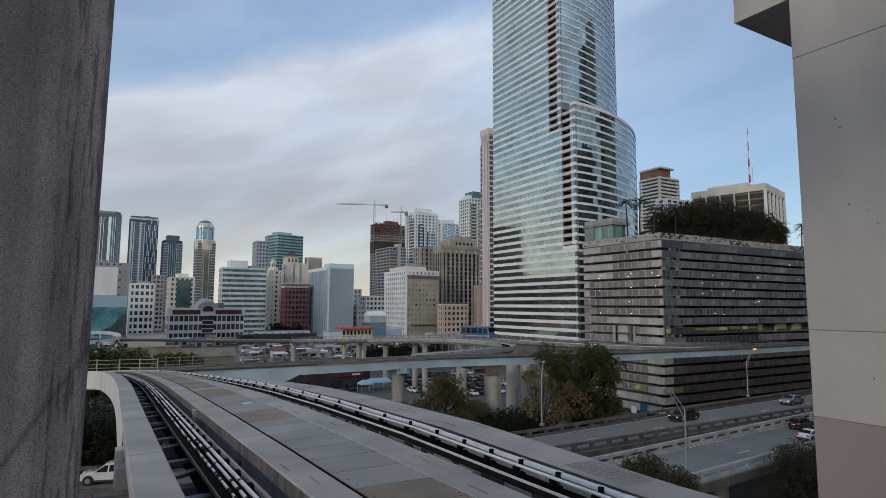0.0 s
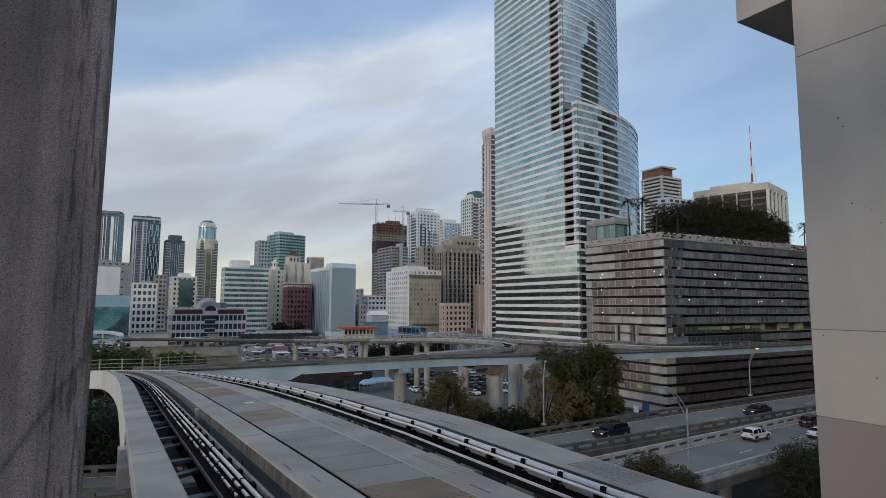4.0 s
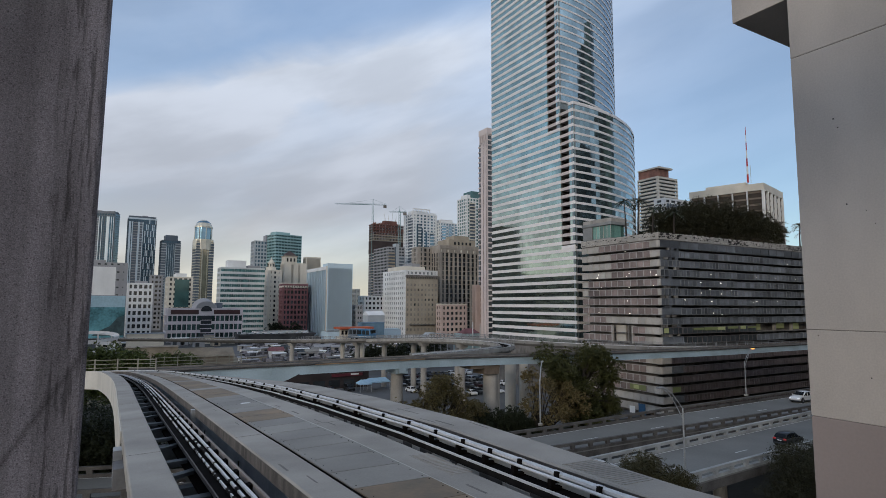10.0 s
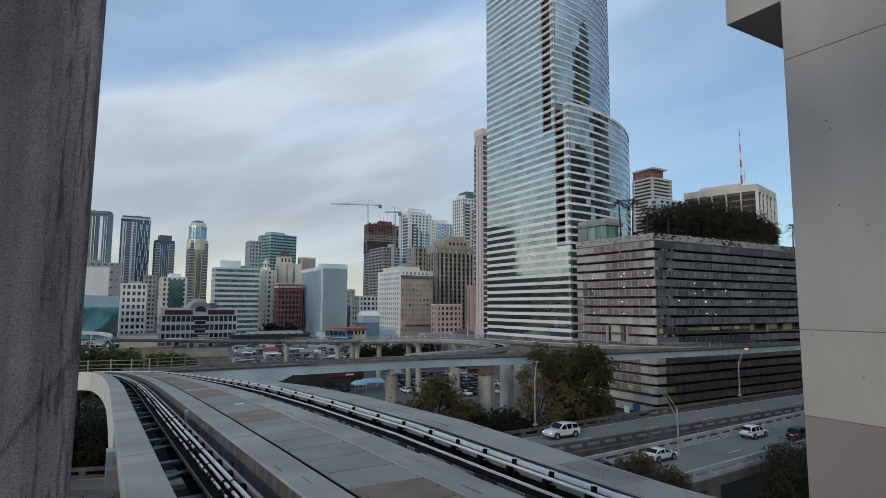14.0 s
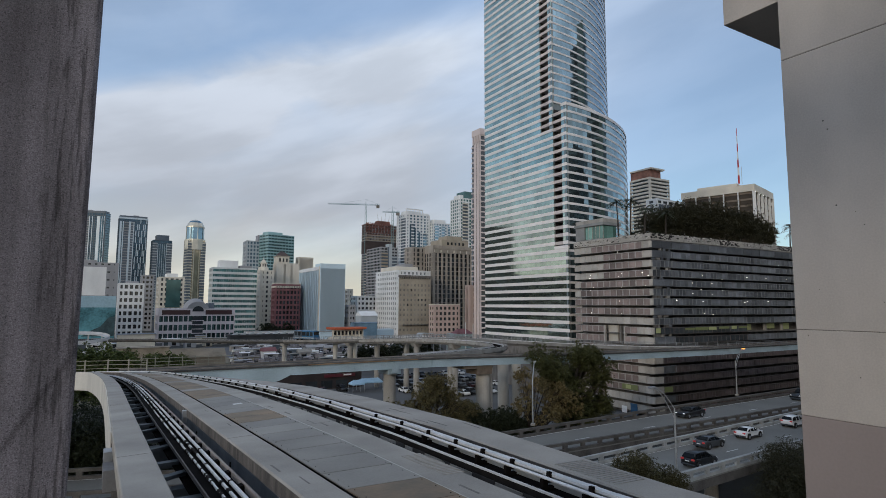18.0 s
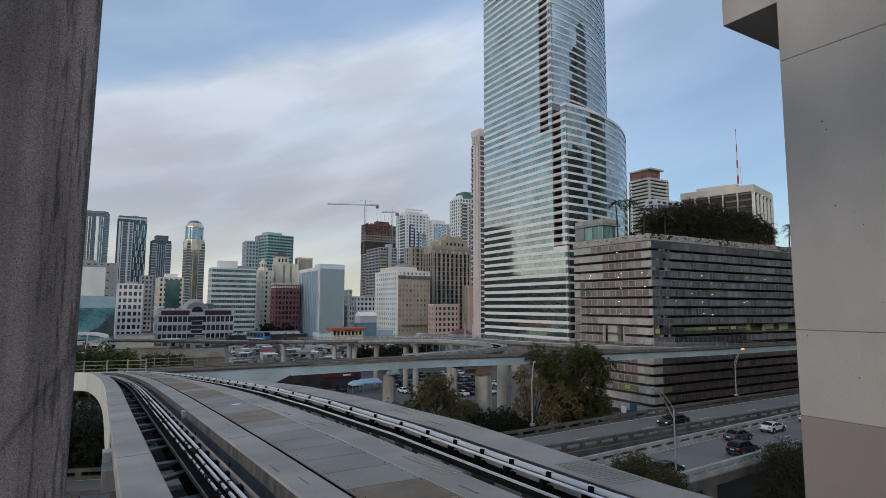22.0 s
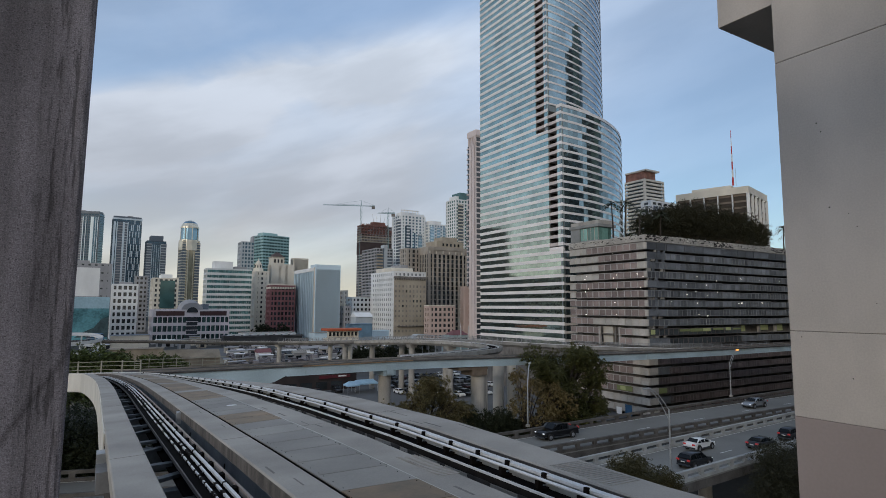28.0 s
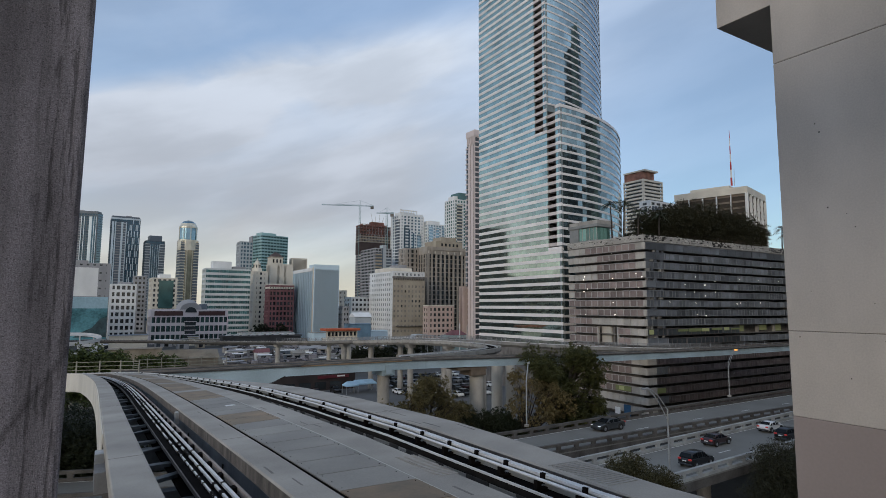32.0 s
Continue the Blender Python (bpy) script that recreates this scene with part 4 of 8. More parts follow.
# ---- tall glass tower ----
def tower():
    t = thing("glass_tower", pose(0, 0, 0), "tall stepped glass tower with white horizontal bands and a curved front", "skyscraper")
    XF, YB, per = 103.7, 147.35, 2.1

    def arc(y0, r, n):
        # the curved front: starts square to the flat face and swings away
        return [(XF + 0.6 + r * math.sin(radians(62 * i / n)), y0 + r - r * math.cos(radians(62 * i / n))) for i in range(n + 1)]
    white = mat("white_band", (0.84, 0.79, 0.765), 0.42, 0.0, 0.10, 0.12, 3, 0.03, 0.4, 0.05)
    rail = mat("pink_grey_slot_front", (0.60, 0.53, 0.50), 0.6, 0, 0.12, 0.4, 4, 0.05, 0, 0.12)
    mull = mat("grey_green_mullion", (0.22, 0.25, 0.25), 0.4, 0.5, 0.1, 1, 5, 0)

    def normals(pts):
        out = []
        for i in range(len(pts)):
            a, b = Vector(pts[max(i - 1, 0)]), Vector(pts[min(i + 1, len(pts) - 1)])
            d = (b - a).normalized()
            out.append(Vector((d.y, -d.x)))
        return out

    def strip(pts, off, dep, z0, z1):
        """A solid ribbon that follows a line of the plan, off metres proud of it."""
        bm = bmesh.new()
        nr = normals(pts)
        outer = [Vector(p) + n * off for p, n in zip(pts, nr)]
        inner = [Vector(p) + n * (off - dep) for p, n in zip(pts, nr)]
        prism(bm, [tuple(v) for v in outer] + [tuple(v) for v in reversed(inner)], z0, z1)
        bmesh.ops.recalc_face_normals(bm, faces=bm.faces[:])
        return bm

    def pane_row(pts, wide, tilt, seed, h):
        """One storey of panes, each a thin solid that leans by its own small angle."""
        rng = random.Random(seed)
        me = bpy.data.meshes.new("ribbon_window")
        bm = strip(pts, -0.075, 0.15, 0, h)
        for a, b in zip(pts, pts[1:]):
            a, b = Vector(a), Vector(b)
            d = b - a
            k = max(1, round(d.length / wide))
            n = Vector((d.y, -d.x)).normalized()
            for i in range(k):
                p, q = a + d * (i / k), a + d * ((i + 1) / k)
                p, q = p + (q - p) * 0.008, q + (p - q) * 0.008
                t1, t2 = rng.gauss(0, tilt) * h, rng.gauss(0, tilt) * (q - p).length
                vs = []
                for c, dz, e in ((p, 0, 0), (q, 0, t2), (q, h, t1 + t2), (p, h, t1)):
                    for back in (0, 0.05):
                        w = c + n * (e - back - 0.05)
                        vs.append(bm.verts.new((w.x, w.y, dz)))
                o = vs[0::2]
                u = vs[1::2]
                bm.faces.new(o)
                bm.faces.new(u[::-1])
                for j in range(4):
                    m = (j + 1) % 4
                    bm.faces.new((o[j], u[j], u[m], o[m]))
        bmesh.ops.recalc_face_normals(bm, faces=bm.faces[:])
        bm.to_mesh(me)
        bm.free()
        return me

    low_arc, high_arc = arc(109.65, 61.2, 34), arc(114.95, 54.6, 34)
    # line of the face, bottom, top, band height, pane width, lean, glass
    tiers = (
        ([(XF, YB), (XF, 119.85)], 12, 196, 0.88, 1.5, 0.0012, G_TOWER),
        ([(XF, 119.85), (XF, 114.8)], 12, 71.4, 0.88, 1.5, 0.0012, G_TOWER),
        ([(XF, 114.8), (XF, 109.66)], 12, 38.6, 0.88, 1.5, 0.0012, G_TOWER),
        ([(XF, 111.45), (XF, 109.66)], 38.6, 77.4, 0.88, 1.8, 0.002, G_TOWER),
        ([(XF, 109.65)] + low_arc, 8, 77.4, 0.62, 1.9, 0.010, G_CURVE),
        ([(XF, 116.35), (XF, 114.96)], 71.4, 196, 0.88, 1.4, 0.002, G_TOWER),
        ([(XF, 114.95)] + high_arc, 77.4, 196, 0.52, 1.9, 0.0025, G_CURVE_U),
    )
    Z0 = 14.1 - 2 * per
    for k, (pts, z0, z1, bh, wide, tilt, glass) in enumerate(tiers):
        band = bpy.data.meshes.new("band")
        bm = strip(pts, 0.04, 0.5, 0, bh)
        bm.to_mesh(band)
        bm.free()
        rows = [pane_row(pts, wide, tilt, 10 * k + i, per - bh) for i in range(5)]
        z, i = Z0, 0
        while z < z1 - 0.6:
            if z > z0 - 0.3:
                piece("band", band, white, t, "", pose(0, 0, z))
                if z + per < z1 + 0.3:
                    piece("ribbon_window", rows[(i * 7 + i // 5) % 5], glass, t, "", pose(0, 0, z + bh))
            z += per
            i += 1
        part("coping", strip(pts, 0.08, 0.8, z1 - 0.5, z1 + 0.35), white, t)
        part("backing", strip(pts, -0.2, 0.6, z0, z1 - 0.5), mull, t)
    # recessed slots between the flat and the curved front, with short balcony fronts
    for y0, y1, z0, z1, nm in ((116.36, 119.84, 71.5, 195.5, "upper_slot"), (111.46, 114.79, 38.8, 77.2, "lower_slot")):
        # back and sides are near-black: the slot's shade is put into their colour
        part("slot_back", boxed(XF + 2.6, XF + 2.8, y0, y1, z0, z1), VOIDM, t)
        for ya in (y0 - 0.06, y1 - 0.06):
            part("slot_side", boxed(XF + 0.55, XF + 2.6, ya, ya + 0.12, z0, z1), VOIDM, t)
        front = bpy.data.meshes.new("balcony_front")
        bm = boxed(XF + 0.12, XF + 0.4, y0 + 0.02, y1 - 0.02, 0, 0.86)
        box(bm, XF + 0.4, XF + 2.58, y0 + 0.08, y1 - 0.08, 0, 0.16)
        bm.to_mesh(front)
        bm.free()
        z = Z0
        while z < z1 - 0.9:
            if z > z0 - 0.2:
                piece("balcony_front", front, rail, t, "", pose(0, 0, z))
            z += per
    part("podium_wall", boxed(XF - 0.15, XF + 3.9, 109.7, YB, 0, 11.85), CONC_D, t, "plain grey podium wall")
    part("roof", boxed(XF + 0.7, XF + 26, 119.9, YB - 0.4, 195, 195.6), ROOFM, t)
    part("step_roof", boxed(XF + 0.7, XF + 26, 115.2, 119.9, 71.0, 71.4), ROOFM, t)
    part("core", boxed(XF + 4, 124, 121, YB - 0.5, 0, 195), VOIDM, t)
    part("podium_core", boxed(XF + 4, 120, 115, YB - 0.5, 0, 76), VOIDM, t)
    part("north_wall", boxed(XF + 0.7, 124, YB - 0.5, YB, 0, 195), white, t)
    return t


tower()


def mirrored_block():
    """Blocks out of sight that the tower's glass mirrors."""
    black = mat("black_cladding", (0.018, 0.022, 0.024), 0.6, 0, 0.3, 0.1, 2, 0.05, spec=0.2)
    b = thing("office_block", pose(-118, 320, 0), "dark glass office block with a taller corner", "building")
    part("low_wing", boxed(0, 75, 0, 22, 0, 45.5), black, b)
    part("corner_tower", boxed(75.1, 98.5, 0, 22, 0, 79), black, b)
    for i in range(11):
        part("band", boxed(-0.1, 75.0, -0.1, 21, 3.4 + 4 * i, 4.0 + 4 * i), DGREY, b)
    for i in range(19):
        part("band", boxed(75.05, 98.6, -0.1, 22.1, 3.4 + 4 * i, 4.0 + 4 * i), DGREY, b)
    e = thing("office_tower", pose(200, 65, 0), "dark glass office tower with a paler green flank", "building")
    part("dark_shaft", boxed(0, 14, 0, 17, 0, 143), black, e)
    part("green_shaft", boxed(0, 14, 17.05, 30, 0, 152), mat("dull_green_cladding", (0.07, 0.10, 0.085), 0.5, 0.2, 0.3, 0.1, 2, 0.05), e)
    for i in range(35):
        part("band", boxed(-0.1, 14.1, -0.1, 30.1, 3.4 + 4 * i, 3.9 + 4 * i), GREYB, e)
    d = thing("office_tower", pose(205, -18, 0), "broad dark office tower with pale floor bands", "building")
    part("shaft", boxed(0, 40, 0, 46, 0, 104), black, d)
    for i in range(25):
        part("band", boxed(-0.1, 40.1, -0.1, 46.1, 3.4 + 4 * i, 4.2 + 4 * i), DGREY, d)


mirrored_block()


# ---- other buildings ----
def building(name, label, x, y, ln, lu, h, fl=3.6, bay=3.0, sp=0.45, pw=0.3, wall=WHITE, glass=G_DARK, yaw=0, rec=0.3, top=1.2, panes=True, piers=True):
    """A block whose corner stands at x, y: ln along its front, lu back along its side; storeys of fl, bays of about bay.
    sp and pw are the shares of a storey and of a bay that are wall."""
    b = thing(name, pose(x, y, 0, 0, 0, yaw), label, "building")
    nf = max(1, round((h - top) / fl))
    fh = (h - top) / nf
    part("core", boxed(rec, ln - rec, rec, lu - rec, 0, h - top), glass if not panes else VOIDM, b)
    part("parapet", boxed(0, ln, 0, lu, h - top, h), wall, b)
    me = bpy.data.meshes.new("spandrel")
    bm = boxed(-0.002, ln + 0.002, -0.002, lu + 0.002, 0, sp * fh)
    bm.to_mesh(me)
    bm.free()
    for f in range(nf):
        piece("spandrel", me, wall, b, "", pose(0, 0, f * fh))
    for along, length in (("x", ln), ("y", lu)):
        nb = max(1, round(length / bay))
        bw = length / nb
        if piers and pw > 0:
            me = bpy.data.meshes.new("pier")
            w = pw * bw
            bm = boxed(-w / 2, w / 2, -0.004, rec + 0.1, 0, h - top) if along == "x" else boxed(-0.004, rec + 0.1, -w / 2, w / 2, 0, h - top)
            bm.to_mesh(me)
            bm.free()
            for i in range(nb + 1):
                c = min(max(i * bw, w / 2), length - w / 2)
                piece("pier", me, wall, b, "", pose(c, 0, 0) if along == "x" else pose(0, c, 0))
        if panes and length > 3:
            # one row of panes a storey, each pane a solid of its own, some with a meeting rail
            me = bpy.data.meshes.new("ribbon_window")
            w = bw * (1 - pw) - 0.02
            bm = boxed(0.05, length - 0.05, rec - 0.03, rec - 0.005, 0, fh * (1 - sp)) if along == "x" else boxed(rec - 0.03, rec - 0.005, 0.05, length - 0.05, 0, fh * (1 - sp))
            for i in range(nb):
                c = (i + 0.5) * bw
                halves = ((-w / 2, -0.04), (0.04, w / 2)) if w > 1.3 else ((-w / 2, w / 2),)
                for h0, h1 in halves:
                    if along == "x":
                        box(bm, c + h0, c + h1, rec - 0.06, rec - 0.01, 0, fh * (1 - sp))
                    else:
                        box(bm, rec - 0.06, rec - 0.01, c + h0, c + h1, 0, fh * (1 - sp))
            bm.to_mesh(me)
            bm.free()
            for f in range(nf):
                piece("ribbon_window", me, glass, b, "", pose(0, 0, (f + sp) * fh))
    return b

PIERT = mat('grey_tan_masonry', (0.34, 0.30, 0.255), 0.85, 0, 0.25, 0.15, 3, 0.2, 0.5)
G_BLIND = glassy('grey_blind_glazing', (0.15, 0.165, 0.175), 0.3, 0.0, 0.2, 0.01, 0.5, 0.6)
G_TEALD = glassy('dark_teal_glazing', (0.035, 0.065, 0.066), 0.1, 0.1, 0.2, 0.01, 0.7, 0.6)

# ---- other buildings, one call each ----
NAVY = mat("navy_condo_cladding", (0.045, 0.068, 0.092), 0.45, 0.1, 0.25, 0.1, 2, 0.05)
PALEB = mat("pale_grey_green_render", (0.56, 0.585, 0.575), 0.8, 0, 0.14, 0.1, 2, 0.1, 0.5)
MAUVE = mat("pale_mauve_render", (0.56, 0.52, 0.545), 0.8, 0, 0.12, 0.15, 3, 0.1)
PINKW = mat("pink_white_fins", (0.66, 0.57, 0.545), 0.7, 0, 0.1, 0.1, 2, 0.05, 0.4)
b_a = building("condo_tower", "dark blue glass condo tower with a pale side strip", -79.9, 1085.4, 83.5, 16, 169.8, 4, 4.2, 0.3, 0.25, NAVY, G_BLUE, -25, panes=False)
b_b = building("condo_tower", "dark glass condo tower with white vertical stripes", 13.4, 973.8, 38.7, 25, 154.3, 4, 3.4, 0.2, 0.2, NAVY, G_BLUE, 2, panes=False)
b_c = building("condo_tower", "slim grey glass condo tower with a flat crown", 59.2, 947.3, 25.7, 25, 119.9, 4, 3.2, 0.3, 0.2, NAVY, G_BLUE, 4, panes=False)
b_d = building("condo_tower", "gold-tinted condo tower with a round glass crown", 99.0, 866.6, 22.5, 22, 115.2, 4, 4.0, 0.3, 0.3, GOLD, G_GOLD, 10, panes=False)
b_e = building("office_tower", "grey concrete office tower with small windows", 148.4, 722.6, 26.8, 22, 102.6, 4.6, 4, 0.4, 0.4, LGREY, G_BLUE, 0, panes=False)
b_f = building("office_tower", "teal glass office tower with fine bands", 168.8, 699.3, 35.9, 22, 110.0, 3.8, 4, 0.48, 0.1, TEALM, G_TEAL, 15, panes=False)
b_g = building("office_block", "grey windowless concrete block with ribs", -30.2, 710.3, 42.2, 40, 68.0, 8, 6, 0.8, 0.6, GREYB, G_DARK, 0, panes=False)
b_h = building("office_block", "plain white blank-walled block", -28.1, 570.5, 28.8, 40, 55.1, 9, 24, 0.97, 0.95, WHITE, G_DARK, 0, panes=False)
b_i = building("apartment_block", "white apartment block with dark square windows", 8.1, 445.7, 15.8, 29.5, 37.6, 4.4, 3.2, 0.42, 0.38, WHITE, G_DARK, 0)
b_k = building("office_block", "grey office block with a green glass centre", 38.4, 520.5, 19.2, 28.0, 45.9, 4, 3.6, 0.45, 0.4, CREAM, G_DARK, 0)
b_l = building("municipal_building", "low pale building with long window rows and an arched gable", 28.8, 381.7, 43.9, 25.9, 20.6, 4.6, 2.75, 0.36, 0.2, MAUVE, G_TEALD, 0, top=4.6)
b_m = building("office_block", "white office block with long ribbon windows", 67.9, 445.8, 32.2, 15.3, 50.8, 3.8, 1.6, 0.48, 0.03, PALEB, G_TEAL, 0)
b_n = building("office_block", "beige masonry block with small paired windows", 108.0, 468.8, 11.0, 16.1, 51.3, 4, 3.3, 0.5, 0.6, CREAM, G_DARK, 0)
b_o = building("office_tower", "tan stepped tower with a brown cupola", 124.4, 482.5, 19.4, 13.6, 58.6, 9, 10, 0.93, 0.8, CREAM, G_DARK, 0)
b_p = building("office_block", "plain beige windowless stair tower", 143.4, 484.5, 13.2, 9.1, 64.6, 20, 13, 0.97, 0.95, CREAM, G_DARK, 0, panes=False)
b_q = building("brick_building", "red brick building with pale window bands", 108.5, 422.3, 18.5, 14.0, 38.4, 3.6, 2.8, 0.38, 0.38, BRICK, G_DARK, -2)
b_r = building("slab_building", "windowless pale blue slab building with a lit edge strip", 130.4, 386.6, 18.5, 50.8, 50.2, 20, 40, 0.99, 0.98, BLUEW, G_DARK, 0, panes=False)
b_s = building("unfinished_tower", "concrete tower under construction with red formwork", 276.3, 648.8, 45.1, 14, 124.6, 3.4, 4, 0.4, 0.14, GREYB, VOIDM, 0, panes=False)
b_t = building("apartment_tower", "brown-grey apartment tower with stacked balconies", 250.4, 548.3, 20.1, 38, 85.2, 3.4, 4, 0.45, 0.2, GREYB, G_DARK, 0, panes=False)
b_u = building("condo_tower", "white condo tower with blue glass bays", 295.9, 579.7, 32.4, 24, 129.5, 3.6, 4.4, 0.45, 0.5, WHITE, G_BLUE, 0, panes=False)
b_v = building("condo_tower", "lower white condo wing with blue glass", 328.6, 572.4, 26.9, 16, 120.5, 3.6, 4.0, 0.4, 0.35, WHITE, G_CROWN, 0, panes=False)
b_w = building("office_tower", "grey-tan office tower with strong vertical piers", 219.3, 381.5, 36.1, 22.3, 70.1, 3.6, 4.0, 0.12, 0.46, PIERT, G_DARK, 0, top=6)
b_w2 = building("office_block", "brown-grey masonry wing beside the piered tower", 207.1, 395.4, 12.7, 12, 69.3, 3.6, 4.2, 0.3, 0.5, PIERT, G_DARK, 0)
b_x = building("hotel_building", "white and tan masonry building with small windows", 178.2, 359.0, 25.8, 40.0, 48.0, 3.5, 3.4, 0.5, 0.55, WHITE, G_BLIND, 0)
b_y = building("small_block", "pinkish four-storey block with dark windows", 195.1, 337.7, 20.8, 7.8, 23.4, 3.9, 3.6, 0.45, 0.45, PINK, G_DARK, 0)
b_z = building("condo_tower", "tall white condo tower with pale green glass", 323.6, 506.0, 22.6, 20, 138.8, 3.6, 4, 0.35, 0.35, WHITE, G_TEAL, 0, panes=False)
b_aa = building("striped_tower", "pink-white tower with tall dark window strips", 222.8, 321.7, 13.7, 10.2, 147.9, 3.7, 6.8, 0.25, 0.03, PINKW, G_DARK, 0, panes=False)
b_ab = building("small_block", "narrow pink rendered block", 218.4, 330.0, 6.3, 4.9, 37.2, 4, 4, 0.8, 0.8, PINK, G_DARK, 0)
b_ac = building("office_tower", "tan tower with balcony bands and a red-lit top", 293.0, 235.0, 19.0, 16, 104.8, 2.3, 30, 0.5, 0.02, CREAM, G_DARK, 0, rec=1.2, panes=False)
b_ae = building("low_building", "low white office wing behind the roof garden", 292.0, 229.8, 33.5, 8, 90.1, 4, 6, 0.6, 0.3, WHITE, G_DARK, 0, panes=False)
b_af = building("low_building", "pale low building between the towers", 177.4, 451.9, 3.7, 10.1, 36.5, 4, 3, 0.5, 0.4, CREAM, G_DARK, 0, panes=False)
b_ag = building("low_building", "white low office block with dark windows", 164.4, 401.6, 16.2, 13.0, 30.0, 3.6, 3, 0.5, 0.4, WHITE, G_DARK, 0)
b_ah = building("low_building", "grey low block beside the slab", 152.0, 385.6, 4.9, 10.9, 23.1, 3.6, 3, 0.5, 0.4, GREYB, G_DARK, 0)
b_ai = building("low_building", "low dark grey building behind the trees", 27.2, 561.6, 10.2, 12, 48.8, 4, 4, 0.5, 0.4, GREYB, G_DARK, 0, panes=False)

# ---- details of single buildings ----
def size_of(b):
    """Front length, side length and height of a building, from its parapet."""
    p = [c for c in b.children if c.name.startswith("parapet")][0]
    xs = [v.co for v in p.data.vertices]
    return max(v.x for v in xs), max(v.y for v in xs), max(v.z for v in xs)


def roof_box(b, fx0, fx1, fy0, fy1, h, m, name="roof_plant", label=""):
    x, y, z = size_of(b)
    part(name, boxed(fx0 * x, fx1 * x, fy0 * y, fy1 * y, z, z + h, 0.05), m, b, label)


def dome(b, fx, fy, z0, r, hgt, m, name):
    x, y, z = size_of(b)
    bm = bmesh.new()
    n, k = 16, 6
    prev = None
    for j in range(k + 1):
        a = math.pi / 2 * j / k
        rr, zz = r * math.cos(a), hgt * math.sin(a)
        ring = [bm.verts.new((fx * x + max(rr, 0.02) * math.cos(2 * math.pi * i / n), fy * y + max(rr, 0.02) * math.sin(2 * math.pi * i / n), z + z0 + zz)) for i in range(n)]
        if prev:
            for i in range(n):
                bm.faces.new((prev[i], prev[(i + 1) % n], ring[(i + 1) % n], ring[i]))
        prev = ring
    part(name, bm, m, b)


for b, m in ((b_a, GREYB), (b_b, GREYB)):
    roof_box(b, 0.02, 0.98, 0.05, 0.95, 3, DGREY, "roof_crown")
    roof_box(b, 0.5, 0.7, 0.3, 0.7, 5, m)
roof_box(b_c, 0.2, 0.85, 0.1, 0.9, 8, DGREY, "roof_crown")
SHINE = mat("pale_blue_white_cladding", (0.50, 0.58, 0.64), 0.35, 0.2, 0.12, 0.05, 1, 0)
def stripes(b, spots, m, rough=0.6):
    """Tall vertical strips that stand proud of the front."""
    x, y, z = size_of(b)
    for f0, f1 in spots:
        part("facade_strip", boxed(f0 * x, f1 * x, -0.6, 0.2, 4, z - 6), m, b)


stripes(b_a, ((0.50, 0.53), (0.60, 0.63), (0.70, 0.715), (0.755, 0.765), (0.845, 0.90), (0.93, 0.94), (0.97, 0.98)), SHINE)
stripes(b_a, ((0.905, 0.925), (0.945, 0.965)), G_BLUE)
stripes(b_b, ((0.03, 0.10), (0.13, 0.17), (0.34, 0.41), (0.50, 0.53)), SHINE)
x, y, z = size_of(b_b)
me = bpy.data.meshes.new("facade_panel")
bm = boxed(0, 0.03 * x, -0.6, 0.1, 0, 9)
bm.to_mesh(me)
bm.free()
for c in range(4):
    for k in range(7):
        piece("facade_panel", me, SHINE, b_b, "", pose((0.58 + 0.105 * c + 0.05 * (k % 2)) * x, 0, 6 + 20 * k + 10 * (c % 2)))
        piece("facade_panel", me, SHINE, b_b, "", pose((0.58 + 0.105 * c + 0.05 * ((k + 1) % 2)) * x, 0, 16 + 20 * k + 10 * (c % 2)))
part("roof_frame", boxed(-0.4, x + 0.4, -0.7, 0.4, z - 2.2, z + 0.3), SHINE, b_b)


def balconies(b, f0, f1, z0, z1, step, deep, m, h=1.1, side=False):
    """Far balcony fronts stacked on a dark strip that stands for shaded recesses."""
    x, y, z = size_of(b)
    bm = boxed(-0.08, 0.04, f0 * y, f1 * y, z0, z1) if side else boxed(f0 * x, f1 * x, -0.08, 0.04, z0, z1)
    c = z0
    while c < z1:
        if side:
            box(bm, -deep, 0.05, f0 * y, f1 * y, c, c + h)
        else:
            box(bm, f0 * x, f1 * x, -deep, 0.05, c, c + h)
        c += step
    for k, f in enumerate(bm.faces):
        f.material_index = 1 if k < 6 else 0
    ob = part("balcony_front", bm, m, b)
    ob.data.materials.append(DGREY)


balconies(b_a, 0.54, 0.60, 8, 164, 4, 1.2, GREYB)
balconies(b_a, 0.635, 0.70, 8, 164, 4, 1.2, GREYB)
balconies(b_b, 0.18, 0.34, 6, 148, 4, 0.5, GREYB, 1.0)
balconies(b_b, 0.41, 0.50, 6, 148, 4, 0.5, LGREY, 1.0)
balconies(b_c, -0.02, 0.22, 6, 116, 4, 0.8, LGREY)
balconies(b_c, 0.72, 1.02, 6, 116, 4, 0.8, LGREY)
balconies(b_d, -0.05, 0.22, 6, 112, 4, 0.7, GOLD)
balconies(b_d, 0.74, 1.04, 6, 112, 4, 0.7, GOLD)
balconies(b_d, 0.1, 0.9, 6, 114, 4, 0.6, GOLD, 1.3, True)
stripes(b_c, ((0.24, 0.27), (0.36, 0.38), (0.48, 0.5), (0.60, 0.62), (0.69, 0.72)), SHINE)
stripes(b_d, ((0.24, 0.28), (0.36, 0.62), (0.68, 0.72)), G_GOLD)
x, y, z = size_of(b_d)
